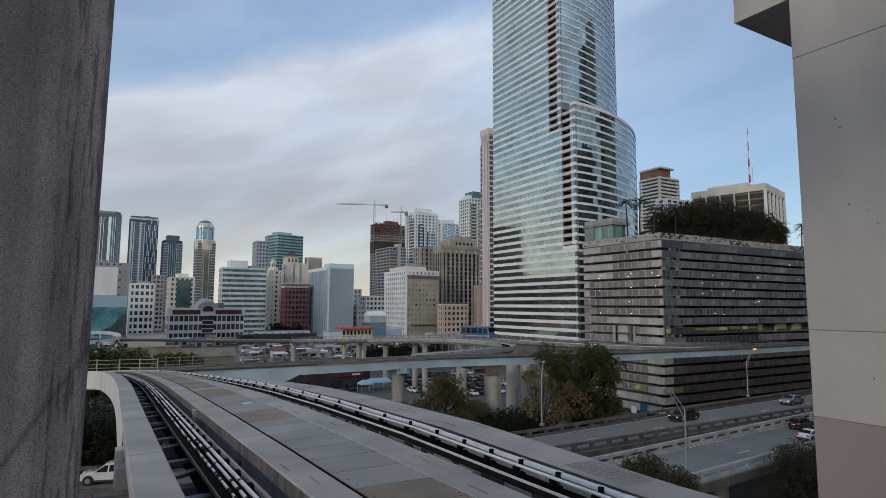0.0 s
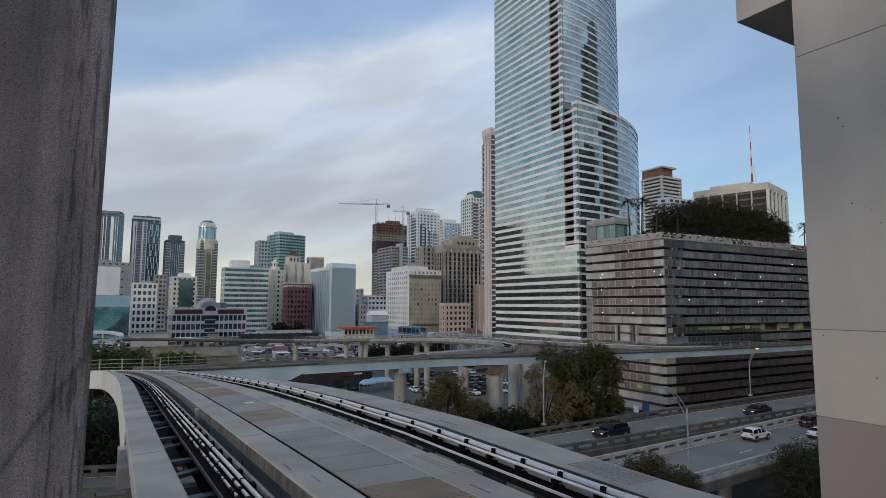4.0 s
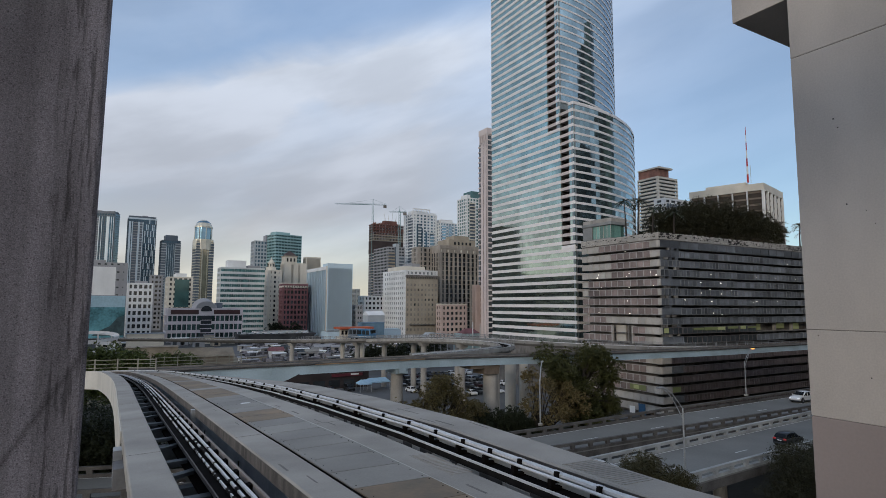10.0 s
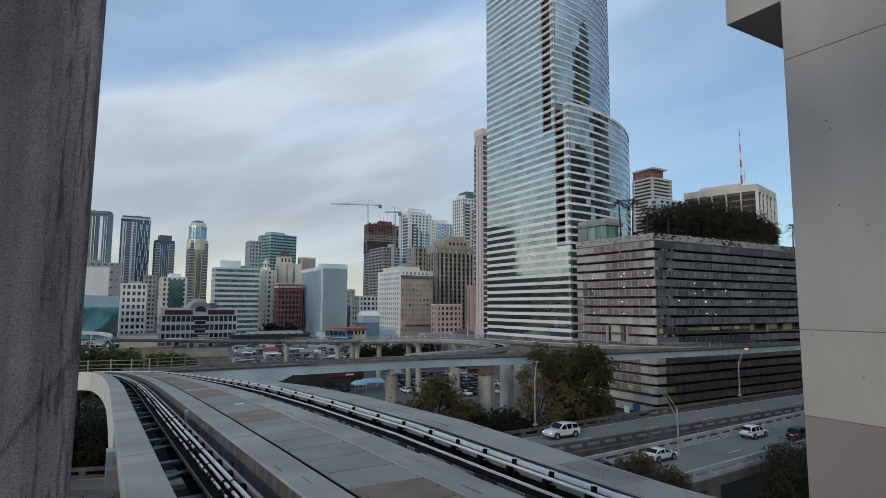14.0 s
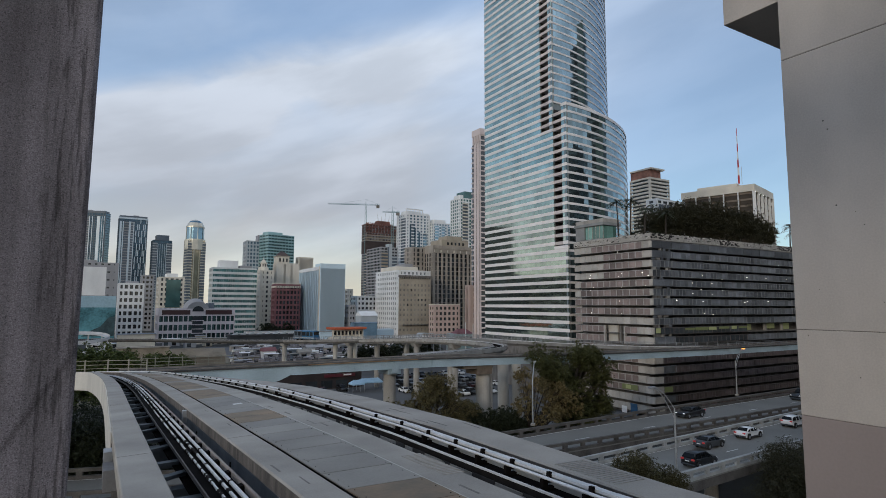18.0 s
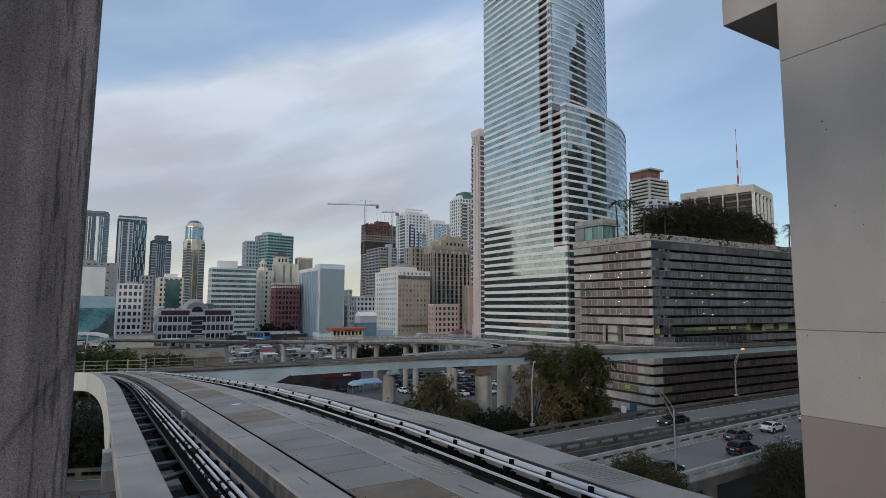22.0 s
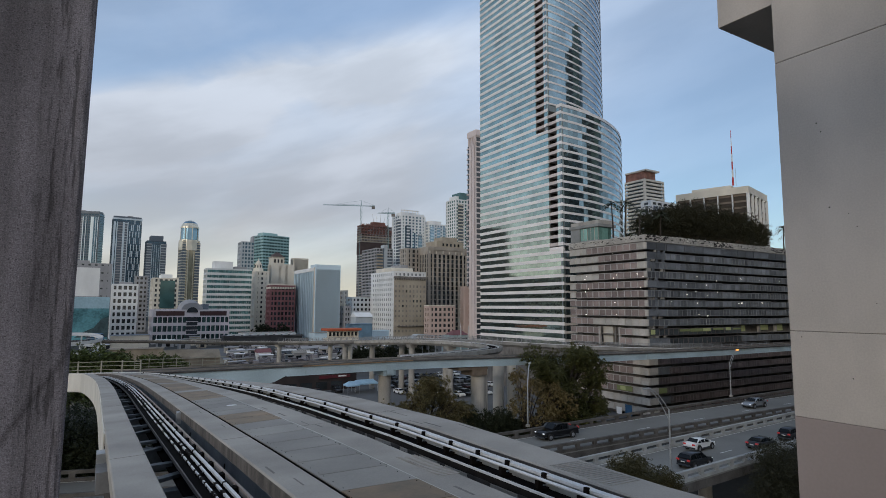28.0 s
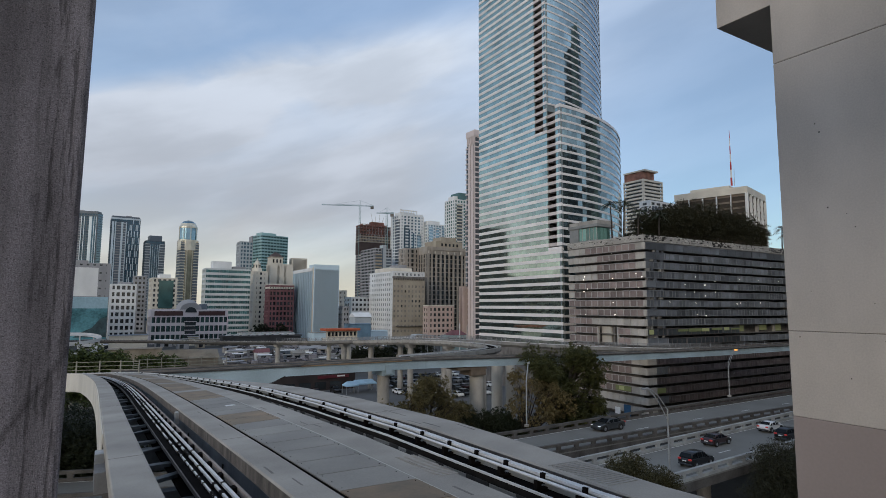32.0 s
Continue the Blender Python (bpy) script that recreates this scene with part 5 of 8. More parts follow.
for nm, r0, r1, z0, z1, m, n in (("upper_drum", 0.60, 0.60, -14, 1, GOLD, 12), ("glass_crown", 0.53, 0.53, 1, 19, G_CROWN, 12), ("crown_ring", 0.56, 0.56, 18, 20, GOLD, 12), ("crown_dome", 0.53, 0.44, 20, 25, GOLD, 12), ("crown_shoulder", 0.44, 0.30, 25, 28, G_CROWN, 12), ("crown_cap", 0.30, 0.08, 28, 30, GOLD, 12)):
    bm = bmesh.new()
    tube(bm, (0.5 * x, 0.5 * y, z + z0), (0.5 * x, 0.5 * y, z + z1), r0 * x, r1 * x, n)
    part(nm, bm, m, b_d)
for i in range(8):
    a = 2 * math.pi * i / 8
    bm = bmesh.new()
    tube(bm, (0.5 * x + 0.54 * x * math.cos(a), 0.5 * y + 0.54 * x * math.sin(a), z), (0.5 * x + 0.53 * x * math.cos(a), 0.5 * y + 0.53 * x * math.sin(a), z + 20), 0.5, 0.5, 5)
    part("crown_mullion", bm, GOLD, b_d)
roof_box(b_e, 0.55, 1.0, 0.2, 0.9, 8, GREYB)
roof_box(b_f, 0.05, 0.6, 0.2, 0.8, 3, TEALM)
roof_box(b_g, 0.2, 0.5, 0.2, 0.7, 3, GREYB)
roof_box(b_i, 0.3, 0.8, 0.2, 0.8, 1.5, GREYB)
x, y, z = size_of(b_i)
roof_box(b_k, 0.3, 0.75, 0.1, 0.8, 3, WHITE)
x, y, z = size_of(b_k)
part("green_glass_bay", boxed(0.28 * x, 0.85 * x, -0.5, 0.5, z * 0.45, z * 0.95), G_TEAL, b_k)
part("lower_bay", boxed(0.36 * x, 0.8 * x, -0.9, 0.5, 0, z * 0.42), WHITE, b_k)
# arched gable with fan window, dark upper strip
x, y, z = size_of(b_l)
bm = bmesh.new()
pts = [(0.36 * x, z), (0.64 * x, z)] + [(0.5 * x + 0.14 * x * math.cos(math.pi * i / 10), z + 4.2 * math.sin(math.pi * i / 10)) for i in range(1, 10)]
lo, hi = [bm.verts.new((a, -0.2, c)) for a, c in pts], [bm.verts.new((a, 3.0, c)) for a, c in pts]
bm.faces.new(lo)
bm.faces.new(hi[::-1])
for i in range(len(pts)):
    j = (i + 1) % len(pts)
    bm.faces.new((lo[j], lo[i], hi[i], hi[j]))
part("gable", bm, GREYB, b_l)
bm = bmesh.new()
c = bm.verts.new((0.5 * x, -0.32, z - 1.8))
arc_v = [bm.verts.new((0.5 * x + 3.3 * math.cos(math.pi * i / 10), -0.32, z - 1.8 + 3.3 * math.sin(math.pi * i / 10))) for i in range(11)]
for i in range(10):
    bm.faces.new((c, arc_v[i], arc_v[i + 1]))
part("fan_window", bm, G_DARK, b_l)
for f0, f1 in ((0.04, 0.4), (0.6, 0.96)):
    part("upper_strip", boxed(f0 * x, f1 * x, -0.06, 0.4, z - 3.8, z - 1.0), mat("dark_maroon_glazing", (0.05, 0.02, 0.022), 0.3, 0, 0.2, 0.2, 3, 0), b_l)
part("centre_bay", boxed(0.43 * x, 0.57 * x, -0.5, 0.4, 0, z - 4.7), G_DARK, b_l)
for k in range(5):
    part("bay_rail", boxed(0.42 * x, 0.58 * x, -0.62, -0.5, 2.6 + 2.6 * k, 3.0 + 2.6 * k), MAUVE, b_l)
dome(b_l, 0.52, 0.85, -1.5, 7.5, 8, GREYB, "dome")
roof_box(b_l, 0.66, 0.74, 0.3, 0.7, 3.4, DGREY)
roof_box(b_m, 0.16, 0.58, 0.2, 0.8, 5.5, WHITE)
roof_box(b_m, 0.62, 0.9, 0.2, 0.8, 2, GREYB)
# stepped lantern on one roof, an arched block with a dark pyramid cap on the other
x, y, z = size_of(b_n)
for nm, r0, r1, z0, z1, n in (("lantern_base", 4.4, 4.0, 0, 2.6, 8), ("lantern_drum", 2.9, 2.7, 2.6, 5.8, 12), ("lantern_ledge", 3.2, 3.0, 5.8, 6.4, 12), ("lantern_cap", 2.4, 1.2, 6.4, 8.8, 12), ("finial", 0.5, 0.15, 8.8, 11.0, 6)):
    bm = bmesh.new()
    tube(bm, (0.36 * x, 0.5 * y, z + z0), (0.36 * x, 0.5 * y, z + z1), r0, r1, n)
    part(nm, bm, CREAM, b_n)
for i in range(8):
    a = 2 * math.pi * (i + 0.5) / 8
    part("lantern_window", boxed(0.36 * x + 2.75 * math.cos(a) - 0.35, 0.36 * x + 2.75 * math.cos(a) + 0.35, 0.5 * y + 2.75 * math.sin(a) - 0.3, 0.5 * y + 2.75 * math.sin(a) + 0.3, z + 3.0, z + 5.2), G_DARK, b_n)
x, y, z = size_of(b_o)
part("attic", boxed(0.02 * x, 0.54 * x, 0, 0.9 * y, z, z + 5.4, 0.1), CREAM, b_o)
for k in range(3):
    part("attic_window", boxed((0.09 + 0.15 * k) * x, (0.16 + 0.15 * k) * x, -0.08, 0.02, z + 1.0, z + 4.0), G_DARK, b_o)
part("attic_cornice", boxed(-0.01 * x, 0.57 * x, -0.4, 0.93 * y, z + 5.4, z + 6.1, 0.05), TANM, b_o)
bm = bmesh.new()
for (h0, w0), (h1, w1) in (((6.1, 4.6), (8.2, 3.6)), ((8.2, 3.6), (10.4, 0.6))):
    lo = [bm.verts.new((0.28 * x + sx * w0, 0.46 * y + sy * w0, z + h0)) for sx, sy in ((-1, -1), (1, -1), (1, 1), (-1, 1))]
    hi = [bm.verts.new((0.28 * x + sx * w1, 0.46 * y + sy * w1, z + h1)) for sx, sy in ((-1, -1), (1, -1), (1, 1), (-1, 1))]
    for i in range(4):
        j = (i + 1) % 4
        bm.faces.new((lo[i], lo[j], hi[j], hi[i]))
    bm.faces.new(hi)
part("cap_roof", bm, mat("dark_brown_tile_roof", (0.075, 0.055, 0.052), 0.8, 0, 0.3, 0.3, 3, 0.1), b_o, "dark brown pyramid roof")
roof_box(b_q, 0.0, 1.0, 0.0, 1.0, 0.8, CREAM, "cornice")
x, y, z = size_of(b_q)
part("top_band", boxed(-0.12, x + 0.12, -0.12, y, z - 2.6, z - 1.3), CREAM, b_q)
for i in range(10):
    part("window_pane", boxed(x * (i + 0.3) / 10, x * (i + 0.75) / 10, -0.16, -0.1, z - 2.4, z - 1.5), G_DARK, b_q)
part("base_band", boxed(-0.15, x + 0.15, -0.15, y, 0, 4.0), TANM, b_q)
x, y, z = size_of(b_r)
part("edge_strip", boxed(-0.3, 0.3, 1.0, 3.2, 0, z + 0.2), CREAM, b_r, "sunlit cream edge strip")
part("coping", boxed(-0.3, 0.0, 4.0, y, z - 2.4, z + 0.1), WHITE, b_r)
part("upper_slab", boxed(0.05, x - 0.05, 0.0, 12, z, z + 2.2), BLUEW, b_r)
for i in range(12):
    part("facade_rib", boxed(-0.25, 0.0, 6 + 4 * i, 6.25 + 4 * i, 0, z - 2), BLUEW, b_r)
# tower under construction: bare upper frame, crane
x, y, z = size_of(b_s)
part("core_top", boxed(0.36 * x, 0.74 * x, 0.2 * y, 0.8 * y, z, z + 5), RUST, b_s)
part("dark_wrap", boxed(-0.4, x + 0.4, -0.4, y, z * 0.70, z * 0.825), mat("dark_netting", (0.055, 0.04, 0.038), 0.9, 0, 0.3, 0.1, 2, 0), b_s)
for i in range(7):
    full = 1 if i < 5 else 0.78
    z0 = z * 0.83 + 3.3 * i
    top_m = RUST if i > 2 else TANM
    part("slab_edge", boxed(-0.7, x * full + 0.7, -0.9, y, z0, z0 + 0.75), top_m, b_s)
    bm = bmesh.new()
    for k in range(13):
        c = x * full * k / 12
        box(bm, c - 0.35, c + 0.35, -0.6, 0.1, z0 + 0.75, z0 + 3.3)
    tagged(part("frame_column", bm, RUST if i > 2 else GREYB, b_s), kind="stuff")
    bm = bmesh.new()
    for k in range(9):
        c = x * full * (k + 0.1 * ((k * 7 + i * 3) % 9)) / 9
        box(bm, c, c + 2.2, -0.7, -0.3, z0 + 0.9, z0 + 2.3)
    tagged(part("formwork_panel", bm, RUST if i > 1 else DTAN, b_s), kind="stuff")
balconies(b_s, -0.04, 0.16, 4, z * 0.69, 3.4, 1.6, CREAM, 0.9)
balconies(b_s, 0.2, 1.0, 4, z * 0.69, 3.4, 0.8, GREYB, 0.9)
for k in range(4):
    bm = bmesh.new()
    c = x * (0.4 + 0.1 * k)
    tube(bm, (c, 4, z + 4.5), (c + 1.5 * (k - 1.5), 4, z + 16 - 3 * (k % 2)), 0.3, 0.12, 5)
    part("jib_boom", bm, GALV, b_s)


def crane(x, y, z0, z1, jib, back, yaw, label):
    c = thing("tower_crane", pose(x, y, 0, 0, 0, yaw), label, "crane")
    m = mat("crane_paint", (0.18, 0.30, 0.32), 0.5, 0.1, 0.2, 1, 5, 0)
    bm = bmesh.new()
    for dx, dy in ((-1, -1), (1, -1), (1, 1), (-1, 1)):
        tube(bm, (dx, dy, z0), (dx, dy, z1), 0.25, 0.25, 5)
    k = int((z1 - z0) / 3)
    for i in range(k):
        za, zb = z0 + 3 * i, z0 + 3 * i + 3
        s = 1 if i % 2 else -1
        tube(bm, (-s, -1, za), (s, -1, zb), 0.15, 0.15, 4)
        tube(bm, (-1, s, za), (-1, -s, zb), 0.15, 0.15, 4)
    part("mast", bm, m, c)
    bm = bmesh.new()
    for dy in (-0.8, 0.8):
        tube(bm, (-back, dy, z1), (jib, dy, z1), 0.22, 0.18, 5)
    tube(bm, (-back, 0, z1 + 1.4), (jib, 0, z1 + 1.0), 0.18, 0.14, 5)
    for i in range(int((jib + back) / 4)):
        xa = -back + 4 * i
        tube(bm, (xa, -0.8, z1), (xa + 2, 0, z1 + 1.3), 0.1, 0.1, 4)
        tube(bm, (xa + 2, 0, z1 + 1.3), (xa + 4, -0.8, z1), 0.1, 0.1, 4)
    part("jib", bm, m, c)
    bm = bmesh.new()
    tube(bm, (0, 0, z1), (0, 0, z1 + 7), 0.5, 0.15, 6)
    tube(bm, (0, 0, z1 + 7), (jib * 0.7, 0, z1 + 1), 0.08, 0.08, 4)
    tube(bm, (0, 0, z1 + 7), (-back, 0, z1 + 1), 0.08, 0.08, 4)
    part("apex", bm, m, c)
    part("counterweight", boxed(-back, -back + 4, -1, 1, z1 - 3.5, z1 - 0.3), CONC_D, c)
    return c


crane(276.5, 652, 0, 148.5, 47, 17, 157, "teal tower crane above the unfinished tower")
crane(284, 590, 0, 131, 12, 8, 157, "grey tower crane behind the white condo")
for b in (b_u, b_v, b_z):
    roof_box(b, 0.1, 0.7, 0.2, 0.8, 4, WHITE)
roof_box(b_u, 0.75, 0.98, 0.1, 0.9, 2.4, WHITE)
roof_box(b_z, 0.3, 0.9, 0.1, 0.9, 8, G_TEAL)
balconies(b_u, 0.0, 0.5, 6, 124, 3.6, 1.2, WHITE, 1.0, True)
for f0, f1, m in ((0.16, 0.22, G_CROWN), (0.34, 0.40, G_BLUE), (0.52, 0.58, G_CROWN), (0.70, 0.86, G_CROWN)):
    x, y, z = size_of(b_u)
    part("glass_bay", boxed(f0 * x, f1 * x, -0.5, 0.2, 4, z - 10 - 20 * f0), m, b_u)
balconies(b_u, 0.70, 0.86, 6, 108, 3.6, 1.2, WHITE, 0.7)
balconies(b_u, 0.22, 0.34, 6, 118, 3.6, 0.8, WHITE, 1.5)
part("crown_frame", boxed(0.02 * x, 0.72 * x, 0.5, 1.2, z + 5.0, z + 6.2), WHITE, b_u)
for k in range(7):
    part("crown_post", boxed((0.02 + 0.11 * k) * x, (0.045 + 0.11 * k) * x, 0.5, 1.2, z, z + 5.0), WHITE, b_u)
for f0, f1 in ((0.08, 0.28), (0.42, 0.58), (0.74, 0.9)):
    x, y, z = size_of(b_v)
    part("glass_bay", boxed(f0 * x, f1 * x, -0.5, 0.2, 4, z - 4), G_CROWN, b_v)
    balconies(b_v, f0, f1, 6, z - 6, 3.6, 1.1, WHITE, 0.8)
balconies(b_z, 0.14, 0.44, 6, 132, 3.6, 1.4, CREAM, 1.2)
balconies(b_z, 0.62, 0.92, 6, 128, 3.6, 1.4, WHITE, 1.2)
balconies(b_t, 0.04, 0.40, 6, 80, 3.4, 1.3, TANM, 1.5)
balconies(b_t, 0.62, 0.96, 6, 76, 3.4, 1.0, LGREY, 1.2)
x, y, z = size_of(b_t)
part("lift_shaft", boxed(0.46 * x, 0.66 * x, -0.6, 8, 0, z + 3.6), LGREY, b_t)
part("blank_strip", boxed(0.40 * x, 0.46 * x, -0.8, 1, 0, z), DGREY, b_t)
x, y, z = size_of(b_w)
for k in range(18):
    part("dentil", boxed(x * (k + 0.15) / 18, x * (k + 0.6) / 18, -0.5, 0.1, z - 5.4, z - 3.4), PIERT if k % 3 else CREAM, b_w)
part("string_course", boxed(-0.4, x + 0.4, -0.6, 0.2, z - 2.6, z - 1.9), PIERT, b_w)
for k in range(9):
    part("pier_head", boxed(x * k / 9 - 0.7, x * k / 9 + 0.7, -0.35, 0.1, 4, z - 0.4), PIERT, b_w)
bm = bmesh.new()
for k in range(5):
    box(bm, x * (0.42 + 0.1 * k), x * (0.46 + 0.1 * k), 0.19 * y, 0.2 * y, z + 1.4, z + 3.6)
tagged(part("attic_window", bm, G_DARK, b_w), kind="stuff")
roof_box(b_w, 0.28, 0.98, 0.2, 1.0, 5.5, TANM, "setback")
roof_box(b_w, 0.45, 0.85, 0.3, 0.9, 9, TANM)
roof_box(b_x, 0.1, 0.8, 0.25, 0.9, 3.2, CREAM)
roof_box(b_x, 0.5, 0.75, 0.4, 0.8, 6, GREYB)
x, y, z = size_of(b_x)
part("front_cladding", boxed(0.02, x + 0.06, -0.14, 0.0, 2, z - 4.6), TANM, b_x, "plain tan stone front")
part("cornice", boxed(-0.2, x + 0.3, -0.9, 0.2, z - 5.0, z - 3.6), CONC_D, b_x)
rng = random.Random(3)
FAINT = mat("stone_window_infill", (0.24, 0.215, 0.185), 0.8, 0, 0.2, 0.5, 4, 0.1, isl=0.3)
for k in range(10):
    bm, dk = bmesh.new(), bmesh.new()
    for i in range(9):
        a, c = (i + 0.5) / 9 * x, 5 + 3.5 * k
        box(dk if (i, k) in ((5, 6), (6, 6), (7, 6), (2, 5), (7, 5), (3, 8)) else bm, a - 0.6, a + 0.6, -0.18, -0.13, c, c + 1.7)
    tagged(part("faint_window", bm, FAINT, b_x), kind="stuff")
    if len(dk.verts):
        tagged(part("dark_window", dk, G_DARK, b_x), kind="stuff")
    else:
        dk.free()
    part("sill_course", boxed(0.02, x, -0.2, -0.13, 4.6 + 3.5 * k, 4.8 + 3.5 * k), TANM, b_x)
for k in range(14):
    part("cornice_bracket", boxed(x * (k + 0.2) / 14, x * (k + 0.6) / 14, -0.8, 0.0, z - 6.0, z - 5.0), CONC_D, b_x)
part("canopy_ledge", boxed(0.1 * x, x, -1.6, 0, 9.0, 9.5), CONC_D, b_x)
roof_box(b_y, 0.0, 1.0, 0.0, 1.0, 0.7, CREAM, "cornice")
x, y, z = size_of(b_ac)
part("roof_canopy", boxed(0.02 * x, 0.72 * x, -0.8, y, z + 5.2, z + 6.2), CREAM, b_ac)
# the red light on the penthouse is put into its wall colour
part("lit_penthouse", boxed(0.06 * x, 0.62 * x, 1.0, y, z, z + 5.2), mat("red_lit_wall", (0.26, 0.12, 0.085), 0.7, 0, 0.4, 0.3, 2, 0.05), b_ac, "penthouse wall with its red lighting in the colour")
part("lift_strip", boxed(-0.2, 1.0, -0.3, 1, 0, z), CREAM, b_ac)
x, y, z = size_of(b_aa)
# its west side: balcony edge, broad pale fins, dark window strips between them
for f0, f1 in ((0.47, 0.76), (0.12, 0.40), (0.0, 0.05)):
    part("pale_fin", boxed(-0.6, 0.1, f0 * y, f1 * y, 0, z - 9), PINKW, b_aa)
part("dark_strip", boxed(-0.2, 0.1, 0.05 * y, 0.9 * y, 0, z - 10), G_DARK, b_aa)
balconies(b_aa, 0.80, 1.03, 6, z - 10, 3.7, 0.9, PINKW, 1.0, True)
part("crown_band", boxed(-0.65, x, -0.55, y, z - 4, z + 0.4), PINKW, b_aa)
for k in range(5):
    part("crown_post", boxed(-0.6, 0.1, y * k / 5, y * (k + 0.5) / 5, z - 10, z - 4), PINKW, b_aa)

x, y, z = size_of(b_ae)
for i in range(5):
    part("sign_bar", boxed(2 + 2.6 * i, 3.9 + 2.6 * i, -0.25, -0.05, z - 6.5, z - 3.5), DGREY, b_ae)
# brown tower with pale fins and a red and white mast
b_ad = building("office_tower", "brown tower with pale vertical fins and a roof mast", 330.0, 190.5, 39, 41.5, 95.5, 3.7, 8.4, 0.28, 0.04, BROWN, glassy("bronze_glazing", (0.05, 0.035, 0.022), 0.2, 0, spec=0.3), 15, panes=False, rec=0.5, top=5)
x, y, z = size_of(b_ad)
part("roof_band", boxed(-0.9, x + 0.9, -0.9, y + 0.9, z - 3.6, z + 0.6), CREAM, b_ad)
for i in range(6):
    part("fin", boxed(-1.3, 0.3, y * i / 5 - 0.25, y * i / 5 + 0.25, 0, z - 3.4), WHITE, b_ad)
for i in range(6):
    part("fin", boxed(x * i / 5 - 0.4, x * i / 5 + 0.4, -1.2, 0.3, 0, z - 3.4), WHITE, b_ad)
for i in range(5):
    part("parapet_light", boxed(x * i / 5 + 0.2, x * i / 5 + 0.9, -1.1, -0.9, z - 4.4, z - 3.9), glow("parapet_glow", (1.0, 0.95, 0.85), 6) if i == 0 else bpy.data.materials["parapet_glow"], b_ad)
part("roof_plant", boxed(3, x - 3, 10, y - 8, z, z + 3), CREAM, b_ad)
mast = thing("radio_mast", b_ad.matrix_basis @ pose(4.6, 9, z + 3), "red and white banded radio mast on a roof", "antenna")
red, wht = mat("mast_red", (0.45, 0.03, 0.03), 0.5, 0, 0.1, 1, 5, 0), mat("mast_white", (0.7, 0.68, 0.66), 0.5, 0, 0.1, 1, 5, 0)
for i in range(7):
    bm = bmesh.new()
    tube(bm, (0, 0, 5 * i), (0, 0, 5 * i + 5), 0.62 - 0.07 * i, 0.56 - 0.07 * i, 8)
    part("mast_section", bm, red if i % 2 == 0 else wht, mast)
bm = bmesh.new()
tube(bm, (2.6, -1, 0), (2.6, -1, 11), 0.16, 0.1, 5)
part("whip_antenna", bm, GALV, mast)


# ---- foliage ----
def leaf_mat(name, base, alt):
    m = bpy.data.materials.new(name)
    m.use_nodes = True
    n, l = m.node_tree.nodes, m.node_tree.links
    b = n["Principled BSDF"]
    geo, ramp = n.new("ShaderNodeNewGeometry"), n.new("ShaderNodeValToRGB")
    ramp.color_ramp.elements[0].color, ramp.color_ramp.elements[1].color = (*base, 1), (*alt, 1)
    l.new(geo.outputs["Random Per Island"], ramp.inputs["Fac"])
    l.new(ramp.outputs["Color"], b.inputs["Base Color"])
    b.inputs["Roughness"].default_value = 0.6
    b.inputs["Specular IOR Level"].default_value = 0.25
    return m


LEAF = leaf_mat("leaf_green", (0.024, 0.031, 0.010), (0.10, 0.10, 0.033))
LEAF_R = leaf_mat("leaf_brown_green", (0.018, 0.018, 0.009), (0.06, 0.056, 0.028))
LEAF_Y = leaf_mat("leaf_olive", (0.06, 0.05, 0.022), (0.25, 0.19, 0.085))
LEAF_B = leaf_mat("leaf_brown_olive", (0.03, 0.029, 0.012), (0.10, 0.088, 0.038))
LEAF_O = leaf_mat("leaf_dull_olive", (0.045, 0.042, 0.018), (0.185, 0.15, 0.066))
LEAF_H = leaf_mat("leaf_hedge_green", (0.028, 0.042, 0.012), (0.10, 0.125, 0.036))
LEAF_D = leaf_mat("leaf_dark", (0.011, 0.016, 0.008), (0.038, 0.045, 0.02))


def crown_mesh(blobs, count, size, seed, flat=1.0):
    """Leaves on many small drooping sprays that hang about a few uneven masses."""
    rng = random.Random(seed)
    vs, fs = [], []
    tot = sum(r * r for *_, r in blobs)
    for bx, by, bz, r in blobs:
        k = int(count * r * r / tot)
        clumps = []
        for _ in range(max(14, k // 26)):
            d = Vector((rng.gauss(0, 1), rng.gauss(0, 1), rng.gauss(0, 1))).normalized()
            d *= r * (rng.random() ** 0.4) * rng.uniform(0.75, 1.18)
            way = Vector((d.x, d.y, 0)).normalized() if d.x or d.y else Vector((1, 0, 0))
            clumps.append((Vector((bx + d.x, by + d.y, bz + d.z * flat)), r * rng.uniform(0.10, 0.30), way))
        for i in range(k):
            c, cr, way = clumps[i % len(clumps)]
            u = rng.random()
            p = c + way * (u * cr * 1.5) + Vector((rng.gauss(0, 0.36), rng.gauss(0, 0.36), rng.gauss(0, 0.26))) * cr - Vector((0, 0, 0.9 * u * u * cr))
            a = Euler((rng.uniform(-0.9, 0.9), rng.uniform(-0.9, 0.9), rng.uniform(0, 6.3))).to_matrix()
            s = size * rng.uniform(0.55, 1.35)
            o = len(vs)
            for q in ((-s, 0, 0), (0, -s * 0.42, s * 0.1), (s, 0, -s * 0.12), (0, s * 0.42, s * 0.1)):
                vs.append(tuple(p + a @ Vector(q)))
            fs.append((o, o + 1, o + 2, o + 3))
    me = bpy.data.meshes.new("crown")
    me.from_pydata(vs, [], fs)
    return me


